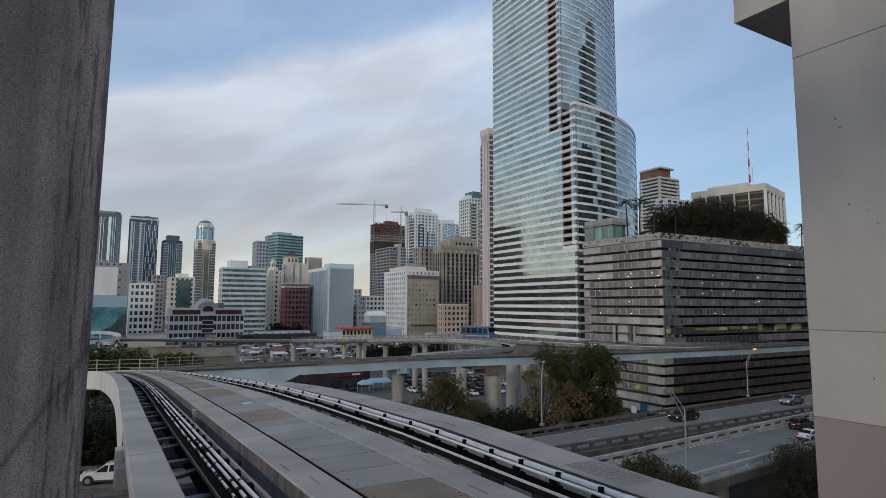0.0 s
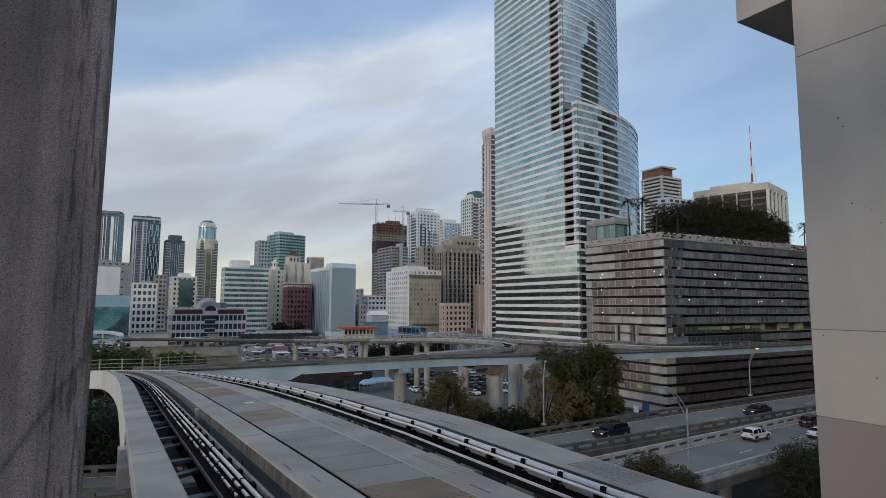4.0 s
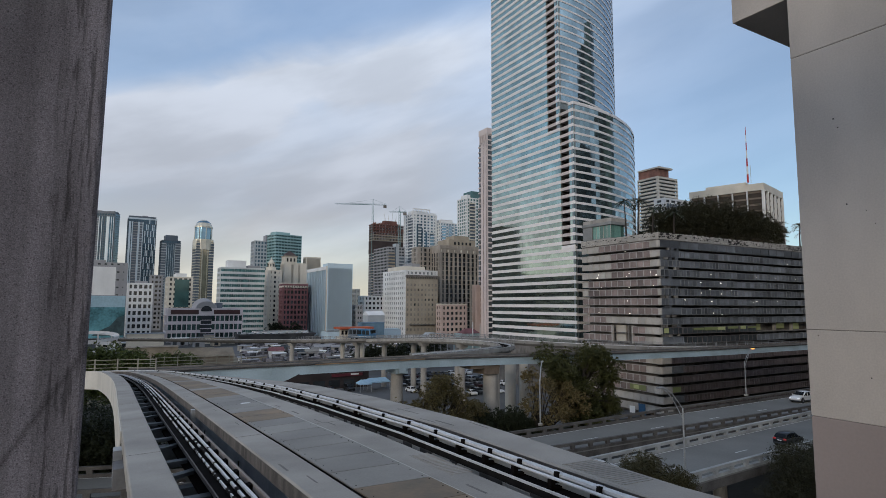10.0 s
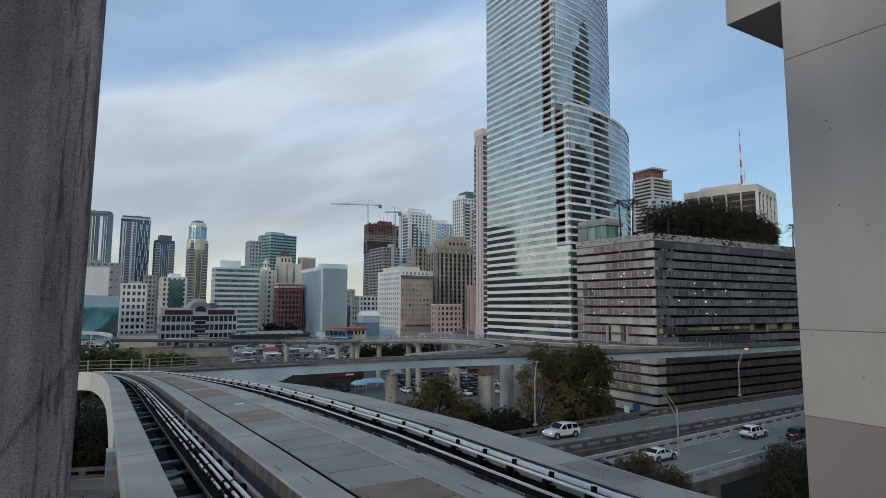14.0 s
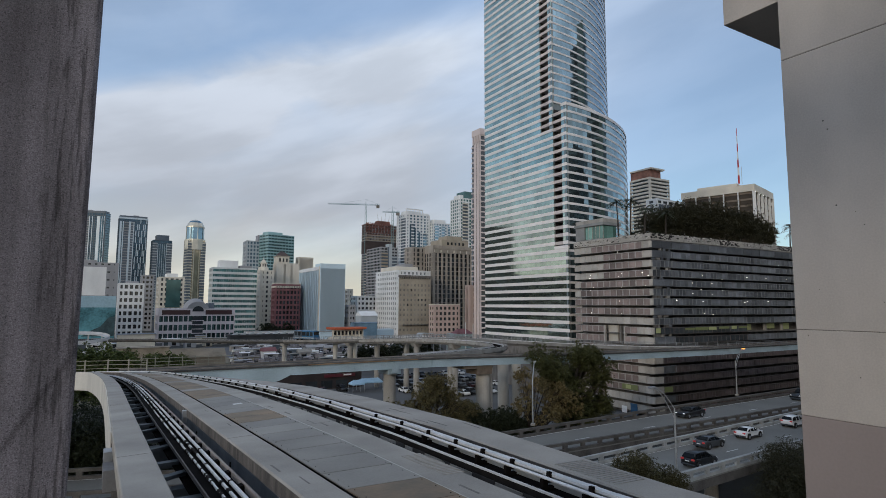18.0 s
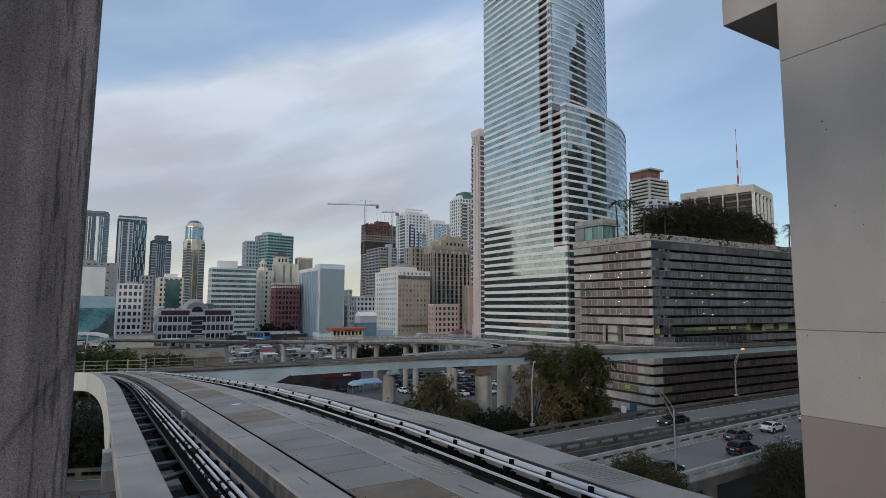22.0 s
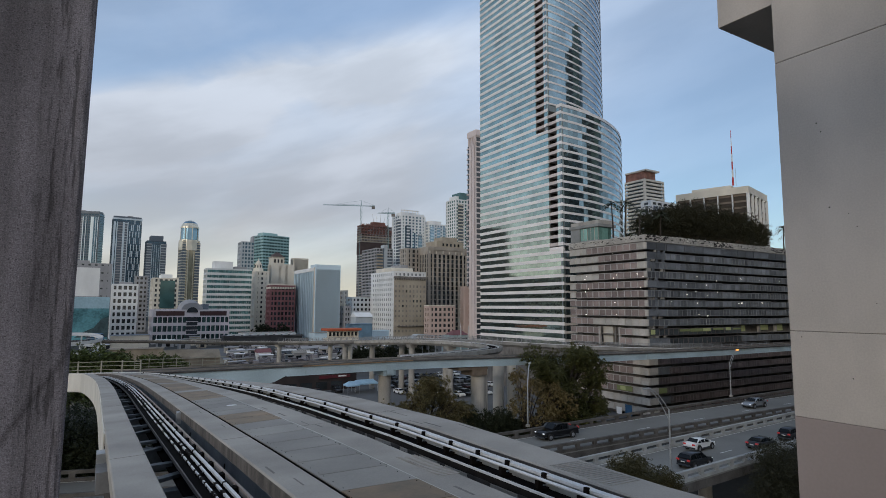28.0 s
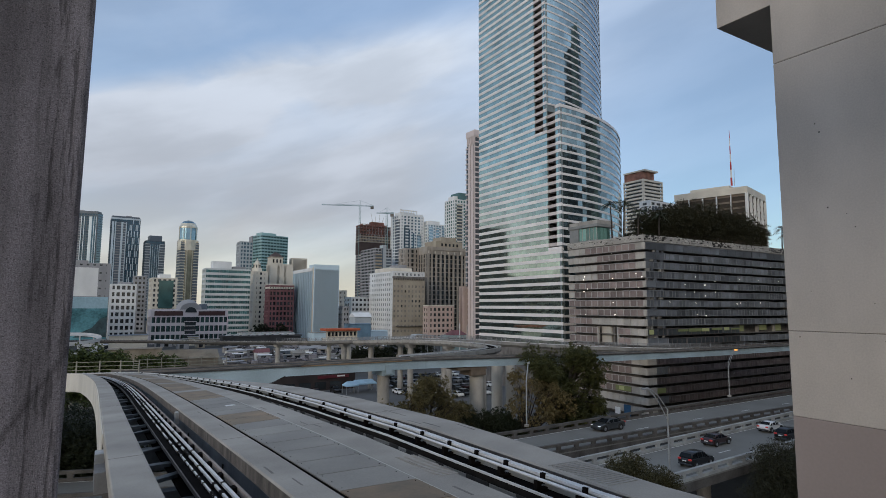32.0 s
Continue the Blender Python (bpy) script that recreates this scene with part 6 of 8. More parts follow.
def tree(x, y, z, h, blobs, count, size, seed, leaf, label, name="tree", trunk=0.3):
    """blobs: masses of leaves as offsets from the foot, with radius."""
    t = thing(name, pose(x, y, z), label, "tree" if name == "tree" else "bush")
    rng = random.Random(seed)
    bm = bmesh.new()
    top = (rng.uniform(-0.4, 0.4), rng.uniform(-0.4, 0.4), h * 0.55)
    mid = (top[0] * 0.3, top[1] * 0.6, h * 0.28)
    tube(bm, (0, 0, 0), mid, trunk, trunk * 0.8, 9)
    tube(bm, mid, top, trunk * 0.8, trunk * 0.5, 9)
    part("trunk", bm, BARK, t)
    for bx, by, bz, r in blobs:
        bm = bmesh.new()
        s = Vector(mid).lerp(Vector(top), rng.random())
        e = Vector((bx, by, bz + r * 0.3))
        m = s.lerp(e, 0.5) + Vector((0, 0, 0.4))
        tube(bm, s, m, trunk * 0.42, trunk * 0.28, 6)
        tube(bm, m, e, trunk * 0.28, trunk * 0.08, 6)
        for _ in range(3):
            d = Vector((rng.gauss(0, 1), rng.gauss(0, 1), rng.gauss(0, 0.7))).normalized() * r * 0.8
            tube(bm, m.lerp(e, rng.random()), Vector((bx, by, bz)) + d, trunk * 0.14, trunk * 0.04, 5)
        part("limb", bm, BARK, t)
    piece("crown", crown_mesh(blobs, count, size, seed), leaf, t)
    return t


def masses(spec, n, r0, r1, seed):
    """Uneven leaf masses scattered through a few loose regions (x, z, half width, half height)."""
    rng = random.Random(seed)
    out = []
    for cx, cz, hw, hh in spec:
        for _ in range(n):
            a, q = rng.uniform(0, 2 * math.pi), rng.random() ** 0.5
            out.append((cx + q * hw * math.cos(a), rng.uniform(-1.6, 1.6), cz + q * hh * math.sin(a), rng.uniform(r0, r1)))
    return out


tree(56.5, 60.4, 0, 17, masses(((0.2, 15.2, 3.2, 2.2), (-1.6, 12.2, 3.0, 2.2), (3.4, 12.2, 3.0, 2.4), (4.4, 8.6, 2.8, 2.6), (1.0, 8.4, 3.6, 2.8), (2.4, 5.2, 4.0, 2.0), (-3.4, 15.6, 2.2, 1.7), (5.0, 15.0, 1.8, 1.6), (6.0, 7.2, 2.6, 1.8)), 6, 0.9, 1.9, 12), 120000, 0.125, 1, LEAF, "tall broad green tree beside the highway", trunk=0.45)
tree(48.8, 58.9, 0, 13, masses(((-0.6, 12.8, 2.0, 1.5), (0.0, 10.4, 2.6, 1.8), (3.2, 11.4, 2.0, 1.6), (5.4, 10.2, 2.0, 1.6), (2.6, 8.6, 3.4, 1.6)), 6, 0.5, 1.2, 13), 30000, 0.11, 2, LEAF_Y, "sparse yellowing tree beside the highway", trunk=0.25)
tree(34.6, 61.2, 0, 13, masses(((1.0, 12.7, 2.2, 1.2), (-2.2, 11.4, 2.4, 1.4), (3.2, 11.6, 1.9, 1.5), (-3.6, 10.0, 1.8, 1.6), (0.4, 9.8, 4.2, 1.8), (3.0, 8.4, 2.6, 2.0), (-1.0, 8.0, 3.6, 1.6), (-4.6, 8.8, 1.6, 1.2), (5.0, 9.8, 1.6, 1.4)), 6, 0.7, 1.5, 14), 70000, 0.105, 3, LEAF_O, "olive-brown tree with thinning leaves", trunk=0.3)
tree(42.0, 60.8, 0, 8.5, masses(((-0.6, 8.8, 2.4, 1.6), (2.2, 8.6, 2.2, 1.4), (4.6, 7.4, 2.4, 1.4), (0.6, 6.8, 3.4, 1.6)), 5, 0.8, 1.6, 15), 40000, 0.115, 4, LEAF_D, "low dark green tree beside the highway", trunk=0.2)
tree(47.0, 60.2, 0, 7.5, [(0, 0, 7.6, 1.8), (1.8, 0, 7.2, 1.6), (3.2, 0, 7.5, 1.4)], 8000, 0.13, 5, LEAF_D, "small dark shrub behind the parapet", "shrub", 0.15)
tree(36.5, 31.6, 0, 10, [(-0.2, 0, 10.6, 1.2), (0.9, 0, 10.3, 1.1), (-1.2, 0, 10.0, 1.2), (0.2, 0, 9.0, 1.7), (-1.3, 0, 8.6, 1.5), (1.3, 0, 8.8, 1.3), (0, 0, 7.4, 1.7)], 46000, 0.07, 6, LEAF_B, "olive shrub in front of the highway", "shrub", 0.18)
tree(39.9, 31.2, 0, 9, [(0, 0, 9.3, 0.95), (0.8, 0, 8.7, 1.0), (-0.8, 0, 8.6, 1.0), (0, 0, 7.8, 1.3)], 24000, 0.065, 7, LEAF_B, "small olive shrub in front of the highway", "shrub", 0.14)
tree(55.0, 30.0, 0, 10, [(0, 0, 8.2, 2.3), (2.2, 0, 8.8, 2.2), (-1.8, 0, 6.2, 1.9), (0.8, 0, 5.8, 2.4), (4.2, 0, 7.5, 2.4), (3, 0, 5, 2.4), (-0.4, 0.3, 9.0, 1.6)], 48000, 0.085, 8, LEAF_R, "dense dark olive tree below the highway", trunk=0.25)
# dark growth below the guideway, and the tree tops behind the railing
for i, (x, y, h, r) in enumerate(((-1.2, 68.2, 11.2, 3.6), (1.6, 69, 10.8, 3.6), (-4.5, 69, 10.4, 3.6), (4.0, 72, 9.6, 3.4), (-2.5, 75, 11.2, 3.8), (0.6, 66.6, 8.6, 3.0))):
    tree(x, y, 0, h, [(0, 0, h - r * 0.5, r), (r * 0.7, 0.5, h * 0.55, r * 0.8), (-r * 0.6, -0.5, h * 0.5, r * 0.8), (0.4, 0, h * 0.3, r)], 30000, 0.15, 20 + i, LEAF_D, "dark dense tree beneath the guideway", trunk=0.25)
for i, (x, y, h, r) in enumerate(((-9, 150, 11.5, 4.6), (-4, 148, 12.0, 4.6), (1, 148, 12.2, 4.6), (5, 147, 11.0, 4.2), (11.5, 147, 10.4, 3.6), (14.5, 148, 10.2, 3.4))):
    tree(x, y, 0, h, [(0, 0, h - r * 0.6, r), (r * 0.8, 0, h - r * 0.8, r * 0.8), (-r * 0.8, 0, h - r * 0.9, r * 0.8), (0.3, -0.4, h * 0.5, r)], 26000, 0.34, 30 + i, LEAF_H, "round green street tree", trunk=0.3)
for i, x in enumerate((77, 83, 88.5, 94, 100, 106)):
    tree(x, 186 + 3 * (i % 2), 0, 9.6 - 0.4 * (i % 3), [(0, 0, 7.4, 3.2), (2.6, 0, 6.2, 2.8), (-2.4, 0, 5.6, 2.6), (0.5, 0, 3.8, 3.0)], 3600, 0.36, 90 + i, LEAF_D, "dark street tree beside the far guideway", trunk=0.25)
for i, (x, y) in enumerate(((96, 398), (101, 402), (112, 400), (160, 380))):
    tree(x, y, 0, 10, [(0, 0, 7.6, 3.4), (2.8, 0, 6.2, 2.8), (-2.6, 0, 6.0, 2.8), (0.5, 0, 3.8, 3.0)], 2400, 0.6, 110 + i, LEAF_D, "dark street tree in front of a facade", trunk=0.25)
# roof garden on the garage
for i, (x, y, h, r) in enumerate(((109.5, 85, 5.2, 2.2), (113.6, 86, 7.2, 3.0), (118, 86, 8.6, 3.6), (124, 86, 9.8, 4.2), (130, 86, 9.9, 4.4), (136, 86, 9.7, 4.4), (142, 86, 9.2, 4.2), (148, 87, 8.6, 3.8), (152.6, 86, 7.2, 3.0), (127, 93, 9.6, 4.6), (140, 93, 9.8, 4.6), (116, 92, 8, 3.8))):
    tree(x, y, 38.3, h, [(0, 0, h - r * 0.55, r), (r * 0.7, 0, h * 0.62, r * 0.75), (-r * 0.7, 0, h * 0.58, r * 0.75), (0, -0.6, h * 0.4, r * 0.8), (r * 0.4, 0.3, h - r * 0.3, r * 0.55), (-r * 0.5, 0.2, h - r * 0.4, r * 0.5)], 13000, 0.2, 40 + i, LEAF_R, "dark dense tree in the roof garden", trunk=0.2)
for i, (x, y, r) in enumerate(((171, 82, 2.0), (175, 82, 2.4), (180, 82, 2.0), (105, 83, 1.0), (101.5, 86, 0.8))):
    tree(x, y, 38.3, r * 1.3, [(0, 0, r * 0.9, r), (r * 0.6, 0, r * 0.6, r * 0.7)], 700, 0.25, 60 + i, LEAF_D, "low dark shrub on the garage roof", "shrub", 0.08)


def palm(x, y, z, h, seed, lean=0.0):
    t = thing("palm_tree", pose(x, y, z), "slim palm tree with drooping fronds", "palm", "palms of the roof garden")
    rng = random.Random(seed)
    bm = bmesh.new()
    p = Vector((0, 0, 0))
    for i in range(5):
        q = Vector((lean * ((i + 1) / 5) ** 2, 0, h * (i + 1) / 5))
        tube(bm, p, q, 0.2 - 0.018 * i, 0.19 - 0.018 * i, 8)
        p = q
    part("trunk", bm, BARK, t)
    for k in range(13):
        bm = bmesh.new()
        az, el = 2 * math.pi * k / 13 + rng.uniform(-0.2, 0.2), rng.uniform(-0.2, 1.0)
        ln = rng.uniform(2.2, 3.0)
        prev = None
        for j in range(8):
            u = j / 7
            r = ln * u
            c = p + Vector((math.cos(az) * r * math.cos(el * (1 - u)), math.sin(az) * r * math.cos(el * (1 - u)), r * math.sin(el) - 1.5 * u * u * ln * 0.5))
            side = Vector((-math.sin(az), math.cos(az), 0))
            if prev:
                w = 0.5 * math.sin(math.pi * min(u, 0.96)) + 0.06
                for sg in (-1, 1):
                    a, b, c2 = bm.verts.new(prev), bm.verts.new(c), bm.verts.new((prev + c) / 2 + side * sg * w + Vector((0, 0, -0.35 * w)) + (c - prev) * 0.6)
                    bm.faces.new((a, b, c2))
            prev = c
        part("frond", bm, LEAF_D, t)
    return t


for i, (x, y, h, ln) in enumerate(((99.2, 88.6, 8.2, -0.4), (99.4, 85.4, 8.0, 0.5), (100.0, 82.0, 6.0, 0.6), (107, 82, 5.5, 0.3), (160, 83, 6.5, 0.4), (164, 84, 5.5, 0.6))):
    palm(x, y, 38.3, h, 70 + i, ln)


# ---- street lamps ----
def street_lamp(x, y, z, h, arm, yaw, lit=False):
    p = thing("street_lamp", pose(x, y, z, 0, 0, yaw), "tall grey steel street lamp with a lit head" if lit else "tall grey steel street lamp with a curved arm", "street lamp", "street lamps of the highway")
    bm = bmesh.new()
    tube(bm, (0, 0, 0), (0, 0, h), 0.092, 0.066, 10)
    part("pole", bm, GALV, p)
    for dz in (0.0, -0.9):
        bm = bmesh.new()
        bend = [Vector((arm * i / 8, 0, h - 0.05 + dz * (1 - i / 8) + 1.9 * math.sin(i / 8 * math.pi / 2))) for i in range(9)]
        sweep(bm, lambda s, a, u: bend[s] + Vector((-u, a, u)) * 0.75, range(9), [(0.05 * math.cos(k * math.pi / 4), 0.05 * math.sin(k * math.pi / 4)) for k in range(8)])
        part("arm", bm, GALV, p)
    bm = boxed(arm - 0.15, arm + 0.55, -0.14, 0.14, h + 1.82, h + 1.98, 0.04)
    part("head", bm, glow("sodium_glow", (1.0, 0.38, 0.08), 2.6) if lit else GALV, p)
    part("base", boxed(-0.25, 0.25, -0.25, 0.25, 0, 0.25, 0.03), CONC, p)
    return p


street_lamp(43.8, 34.3 + 0.06 * (43.8 - 60), HZ + 0.95, 5.6, 2.2, 170)
street_lamp(90.2, 55.0 + 0.05 * (90.2 - 60), HZ + 0.95, 5.6, 2.6, 5, True)
street_lamp(45.9, 55.2, HZ + 0.95, 5.6, 1.6, 40)


# ---- far guideway with its station, the loop that leaves it, and the train ----
def along(pts):
    """A smooth line through plan points x, y, z; gives its place by length along it."""
    fine = []
    P = [Vector(p) for p in pts]
    for i in range(len(P) - 1):
        p0, p1, p2, p3 = P[max(i - 1, 0)], P[i], P[i + 1], P[min(i + 2, len(P) - 1)]
        for k in range(12):
            t = k / 12
            fine.append(0.5 * ((2 * p1) + (p2 - p0) * t + (2 * p0 - 5 * p1 + 4 * p2 - p3) * t * t + (3 * p1 - p0 - 3 * p2 + p3) * t ** 3))
    fine.append(P[-1])
    acc = [0.0]
    for a, b in zip(fine, fine[1:]):
        acc.append(acc[-1] + (b - a).length)

    def at(s, across, up):
        s = min(max(s, 0), acc[-1] - 0.001)
        i = max(k for k in range(len(acc) - 1) if acc[k] <= s)
        f = (s - acc[i]) / max(acc[i + 1] - acc[i], 1e-6)
        d = (fine[i + 1] - fine[i]).normalized()
        return fine[i].lerp(fine[i + 1], f) + Vector((d.y, -d.x, 0)).normalized() * across + Vector((0, 0, up))
    return at, acc[-1]


FAR, FAR_L = along([(-70, 390, 4.2), (-40, 345, 5.9), (-10, 300, 7.3), (16, 252, 9.2), (36, 212, 10.4), (54, 177, 11.8), (67, 150, 13.2), (74, 130, 14.4), (79.5, 114, 14.7), (86, 103, 14.45), (91, 90, 14.4), (97, 76, 14.6), (112, 69.5, 14.6), (126, 68.2, 14.6)])
LOOP, LOOP_L = along([(63.6, 150, 13.0), (68, 130, 14.2), (70.5, 115, 14.7), (70.8, 103, 14.9), (67.5, 92, 15.1), (60, 82, 15.5), (50, 74.8, 15.85), (41.5, 70.0, 16.1), (35.5, 67.6, 16.2)])
RAIL_P = mat("pale_grey_railing_paint", (0.24, 0.245, 0.25), 0.6, 0.1, 0.15, 1, 8, 0)
FAR_PIERS = (239.5, 267.4, 278.0, 289.4, 305.0)
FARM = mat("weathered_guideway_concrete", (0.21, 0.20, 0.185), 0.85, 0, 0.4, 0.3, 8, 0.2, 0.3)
FARD = mat("dark_guideway_concrete", (0.085, 0.083, 0.08), 0.85, 0, 0.3, 0.4, 8, 0.2, 0.2)
for at, ln, lab in ((FAR, FAR_L, "pale concrete guideway on piers curving past the tower"), (LOOP, LOOP_L, "pale concrete guideway loop joining the crossing line")):
    w = thing("guideway", pose(0, 0, 0), lab, "guideway", kind="structure")
    sl = [ln * i / 70 for i in range(71)]
    # the first stretch of the far line takes a darker concrete than the rest
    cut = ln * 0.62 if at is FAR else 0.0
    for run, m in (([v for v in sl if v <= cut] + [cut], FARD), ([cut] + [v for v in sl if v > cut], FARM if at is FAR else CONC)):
        if len(run) < 3:
            continue
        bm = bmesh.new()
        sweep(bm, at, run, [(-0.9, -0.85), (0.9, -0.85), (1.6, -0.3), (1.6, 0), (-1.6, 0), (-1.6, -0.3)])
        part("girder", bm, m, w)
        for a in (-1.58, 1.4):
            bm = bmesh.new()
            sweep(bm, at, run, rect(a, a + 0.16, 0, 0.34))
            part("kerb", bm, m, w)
    bm = bmesh.new()
    sweep(bm, at, sl, rect(-0.25, 0.25, 0.0, 0.2))
    part("guide_beam", bm, STEEL_D, w)
    for a in (-0.95, -0.55, 0.62, 1.05):
        bm = bmesh.new()
        sweep(bm, at, sl, rect(a, a + 0.07, 0.03, 0.3 if abs(a) > 0.9 else 0.16))
        part("power_rail", bm, RAIL_W if abs(a) > 0.9 else STEEL_D, w)
    for a, h in ((1.5, 0.7), (1.5, 1.1), (-1.55, 0.7), (-1.55, 1.1)):
        bm = bmesh.new()
        sweep(bm, at, [v for v in sl if (v > ln * 0.62 if at is FAR else v < 66)], rect(a, a + 0.05, h, h + 0.06))
        part("railing_bar", bm, RAIL_P, w)
    s = ln * 0.62 if at is FAR else 4.0
    while s < (ln if at is FAR else 66):
        for a in (1.49, -1.56):
            bm = bmesh.new()
            sweep(bm, at, [s, s + 0.09], rect(a, a + 0.09, -0.2, 1.2))
            part("railing_post", bm, RAIL_P, w)
        s += 2.4
    s = ln * 0.62 if at is FAR else 3.0
    while s < ln:
        bm = bmesh.new()
        sweep(bm, at, [s, s + 0.35], [(-1.75, -0.34), (1.75, -0.34), (1.75, -0.2), (-1.75, -0.2)])
        part("cross_beam", bm, CONC_D, w)
        s += 4.2
    for s in (FAR_PIERS if at is FAR else (23.1, 38.0, 53.0)):
        q = at(s, 0, 0)
        bm = bmesh.new()
        tube(bm, (q.x, q.y, 0), (q.x, q.y, q.z - 1.6), 0.75, 0.75, 16)
        part("pier", bm, CONC, w)
        bm = bmesh.new()
        sweep(bm, at, [s - 0.8, s + 0.8], [(-0.9, -1.6), (0.9, -1.6), (1.4, -0.75), (-1.4, -0.75)])
        part("pier_cap", bm, CONC, w)
    bm = bmesh.new()
    sweep(bm, at, sl, rect(-1.37, 1.37, 0.0, 0.03))
    part("running_surface", bm, STEEL_D if at is FAR else CONC_D, w)
    for a in (-0.85, 0.72):
        bm = bmesh.new()
        sweep(bm, at, sl, rect(a, a + 0.3, 0.03, 0.06))
        part("running_pad", bm, CONC, w)

st = thing("station", pose(57.5, 166.0, 0), "small guideway station with an orange tiled roof", "station")
part("platform", boxed(3, 13, 0, 4.5, 11.8, 13.2), CREAM, st)
part("roof", boxed(2.4, 13.6, -0.6, 5, 15.5, 16.2, 0.1), ORANGE, st, "orange tiled roof")
part("back_wall", boxed(3, 13, 0.9, 1.2, 13.2, 15.5), CREAM, st)
for i in range(9):
    part("post", boxed(3.1 + 1.2 * i, 3.25 + 1.2 * i, 0.1, 0.4, 13.2, 15.5), CREAM, st)
    if i < 8:
        part("window_pane", boxed(3.5 + 1.2 * i, 4.2 + 1.2 * i, 0.84, 0.895, 13.9, 15.1), G_DARK, st)
for x in (4.5, 11):
    bm = bmesh.new()
    tube(bm, (x, 2.2, 0), (x, 2.2, 11.8), 0.7, 0.7, 14)
    part("pier", bm, CONC_L, st)

TRAIN_B = mat("train_blue", (0.03, 0.13, 0.25), 0.35, 0.1, 0.15, 0.6, 6, 0)
train = thing("people_mover_car", pose(0, 0, 0), "blue people-mover car with dark windows", "train")
bm = boxed(-4.6, 4.6, -1.3, 1.3, 0.5, 3.2, 0.25)
for v in bm.verts:
    if abs(v.co.x) > 4.2 and v.co.z > 1.8:
        v.co.x *= 0.88
part("body", bm, TRAIN_B, train)
for y0 in (-1.33, 1.29):
    for x0, x1 in ((-3.9, -2.7), (-2.4, -1.2), (-0.9, 0.9), (1.2, 2.4), (2.7, 3.9)):
        part("window", boxed(x0, x1, y0, y0 + 0.04, 1.6, 2.8), G_DARK, train)
for x0 in (-4.3, 4.0):
    part("windscreen", boxed(x0, x0 + 0.3, -1.05, 1.05, 1.7, 2.9), G_DARK, train)
part("dark_wrap", boxed(-4.3, -0.6, -1.325, 1.325, 0.7, 3.1), DGREY, train)
part("stripe", boxed(-4.4, 4.4, -1.335, 1.335, 0.9, 1.1), mat("train_pale_stripe", (0.5, 0.55, 0.6), 0.4, 0, 0.1, 1, 5, 0), train)
for x0 in (-3.0, 3.0):
    for y0 in (-0.9, 0.9):
        bm = bmesh.new()
        tube(bm, (x0, y0 - 0.15, 0.36), (x0, y0 + 0.15, 0.36), 0.36, 0.36, 14)
        part("wheel", bm, STEEL_D, train)


# ---- lots and low buildings beyond the guideways ----
tagged(part("sand_lot", boxed(-20, 48, 150, 330, 0.034, 0.06), mat("tan_bare_ground", (0.20, 0.165, 0.115), 0.95, 0, 0.3, 0.05, 1, 0.2), None), "bare tan sand lot", "lot", kind="structure")
tagged(part("car_lot", boxed(48.2, 150, 192, 330, 0.034, 0.06), mat("pale_lot_asphalt", (0.11, 0.11, 0.115), 0.9, 0, 0.25, 0.06, 2, 0.1), None), "pale asphalt car lot", "lot", kind="structure")
mural = thing("mural_wall", pose(-26, 420, 0), "building side with a teal and blue seascape mural", "building")
part("wall", boxed(0, 33, 0, 12, 0, 28.5), GREYB, mural)
part("mural", boxed(0.2, 32.8, -0.15, 0, 1, 28.2), mat("seascape_paint", (0.03, 0.19, 0.22), 0.6, 0, 0.7, 0.09, 0.8, 0, 0, 0, (0.10, 0.26, 0.30)), mural, "teal and blue seascape painting")
part("sky_band", boxed(0.2, 32.8, -0.2, -0.15, 21, 28.2), mat("mural_sky_paint", (0.34, 0.50, 0.58), 0.6, 0, 0.25, 0.05, 0.8, 0), mural)
bm = bmesh.new()
v = [bm.verts.new((a, d, c)) for d in (-0.21, -0.151) for a, c in ((15, 3), (32.8, 3), (32.8, 15.5), (29, 14.5), (25, 9), (20, 6.5))]
for k in range(6):
    bm.faces.new((v[k], v[(k + 1) % 6], v[6 + (k + 1) % 6], v[6 + k]))
bm.faces.new(v[:6])
bm.faces.new(v[11:5:-1])
bmesh.ops.recalc_face_normals(bm, faces=bm.faces[:])
part("painted_cliff", bm, mat("mural_cliff_paint", (0.05, 0.09, 0.10), 0.6, 0, 0.5, 0.2, 1.5, 0), mural)

RAMPM = mat("pale_grey_ramp_concrete", (0.46, 0.47, 0.48), 0.85, 0, 0.2, 0.4, 5, 0.1, 0.4)
ramp = thing("spiral_ramp", pose(-6.5, 228, 0), "pale grey concrete spiral car ramp with open sides", "ramp")
for z in (4.4, 7.9, 11.4):
    bm = bmesh.new()
    n = 40
    for r0, r1, z0, z1 in ((7.6, 9.0, 0, 0.35), (8.8, 9.0, 0.35, 0.95)):
        rings = [[bm.verts.new((rr * math.cos(2 * math.pi * i / n), rr * math.sin(2 * math.pi * i / n), zz + 0.13 * rr * math.sin(2 * math.pi * i / n))) for rr, zz in ((r0, z + z0), (r1, z + z0), (r1, z + z1), (r0, z + z1))] for i in range(n)]
        for i in range(n):
            a, b = rings[i], rings[(i + 1) % n]
            for k in range(4):
                bm.faces.new((a[k], a[(k + 1) % 4], b[(k + 1) % 4], b[k]))
    part("ramp_turn", bm, RAMPM, ramp)
for i in range(10):
    a = 2 * math.pi * i / 10
    bm = bmesh.new()
    tube(bm, (8.3 * math.cos(a), 8.3 * math.sin(a), 0), (8.3 * math.cos(a), 8.3 * math.sin(a), 11.5 + 1.05 * math.sin(a)), 0.18, 0.25, 8)
    part("column", bm, RAMPM, ramp)


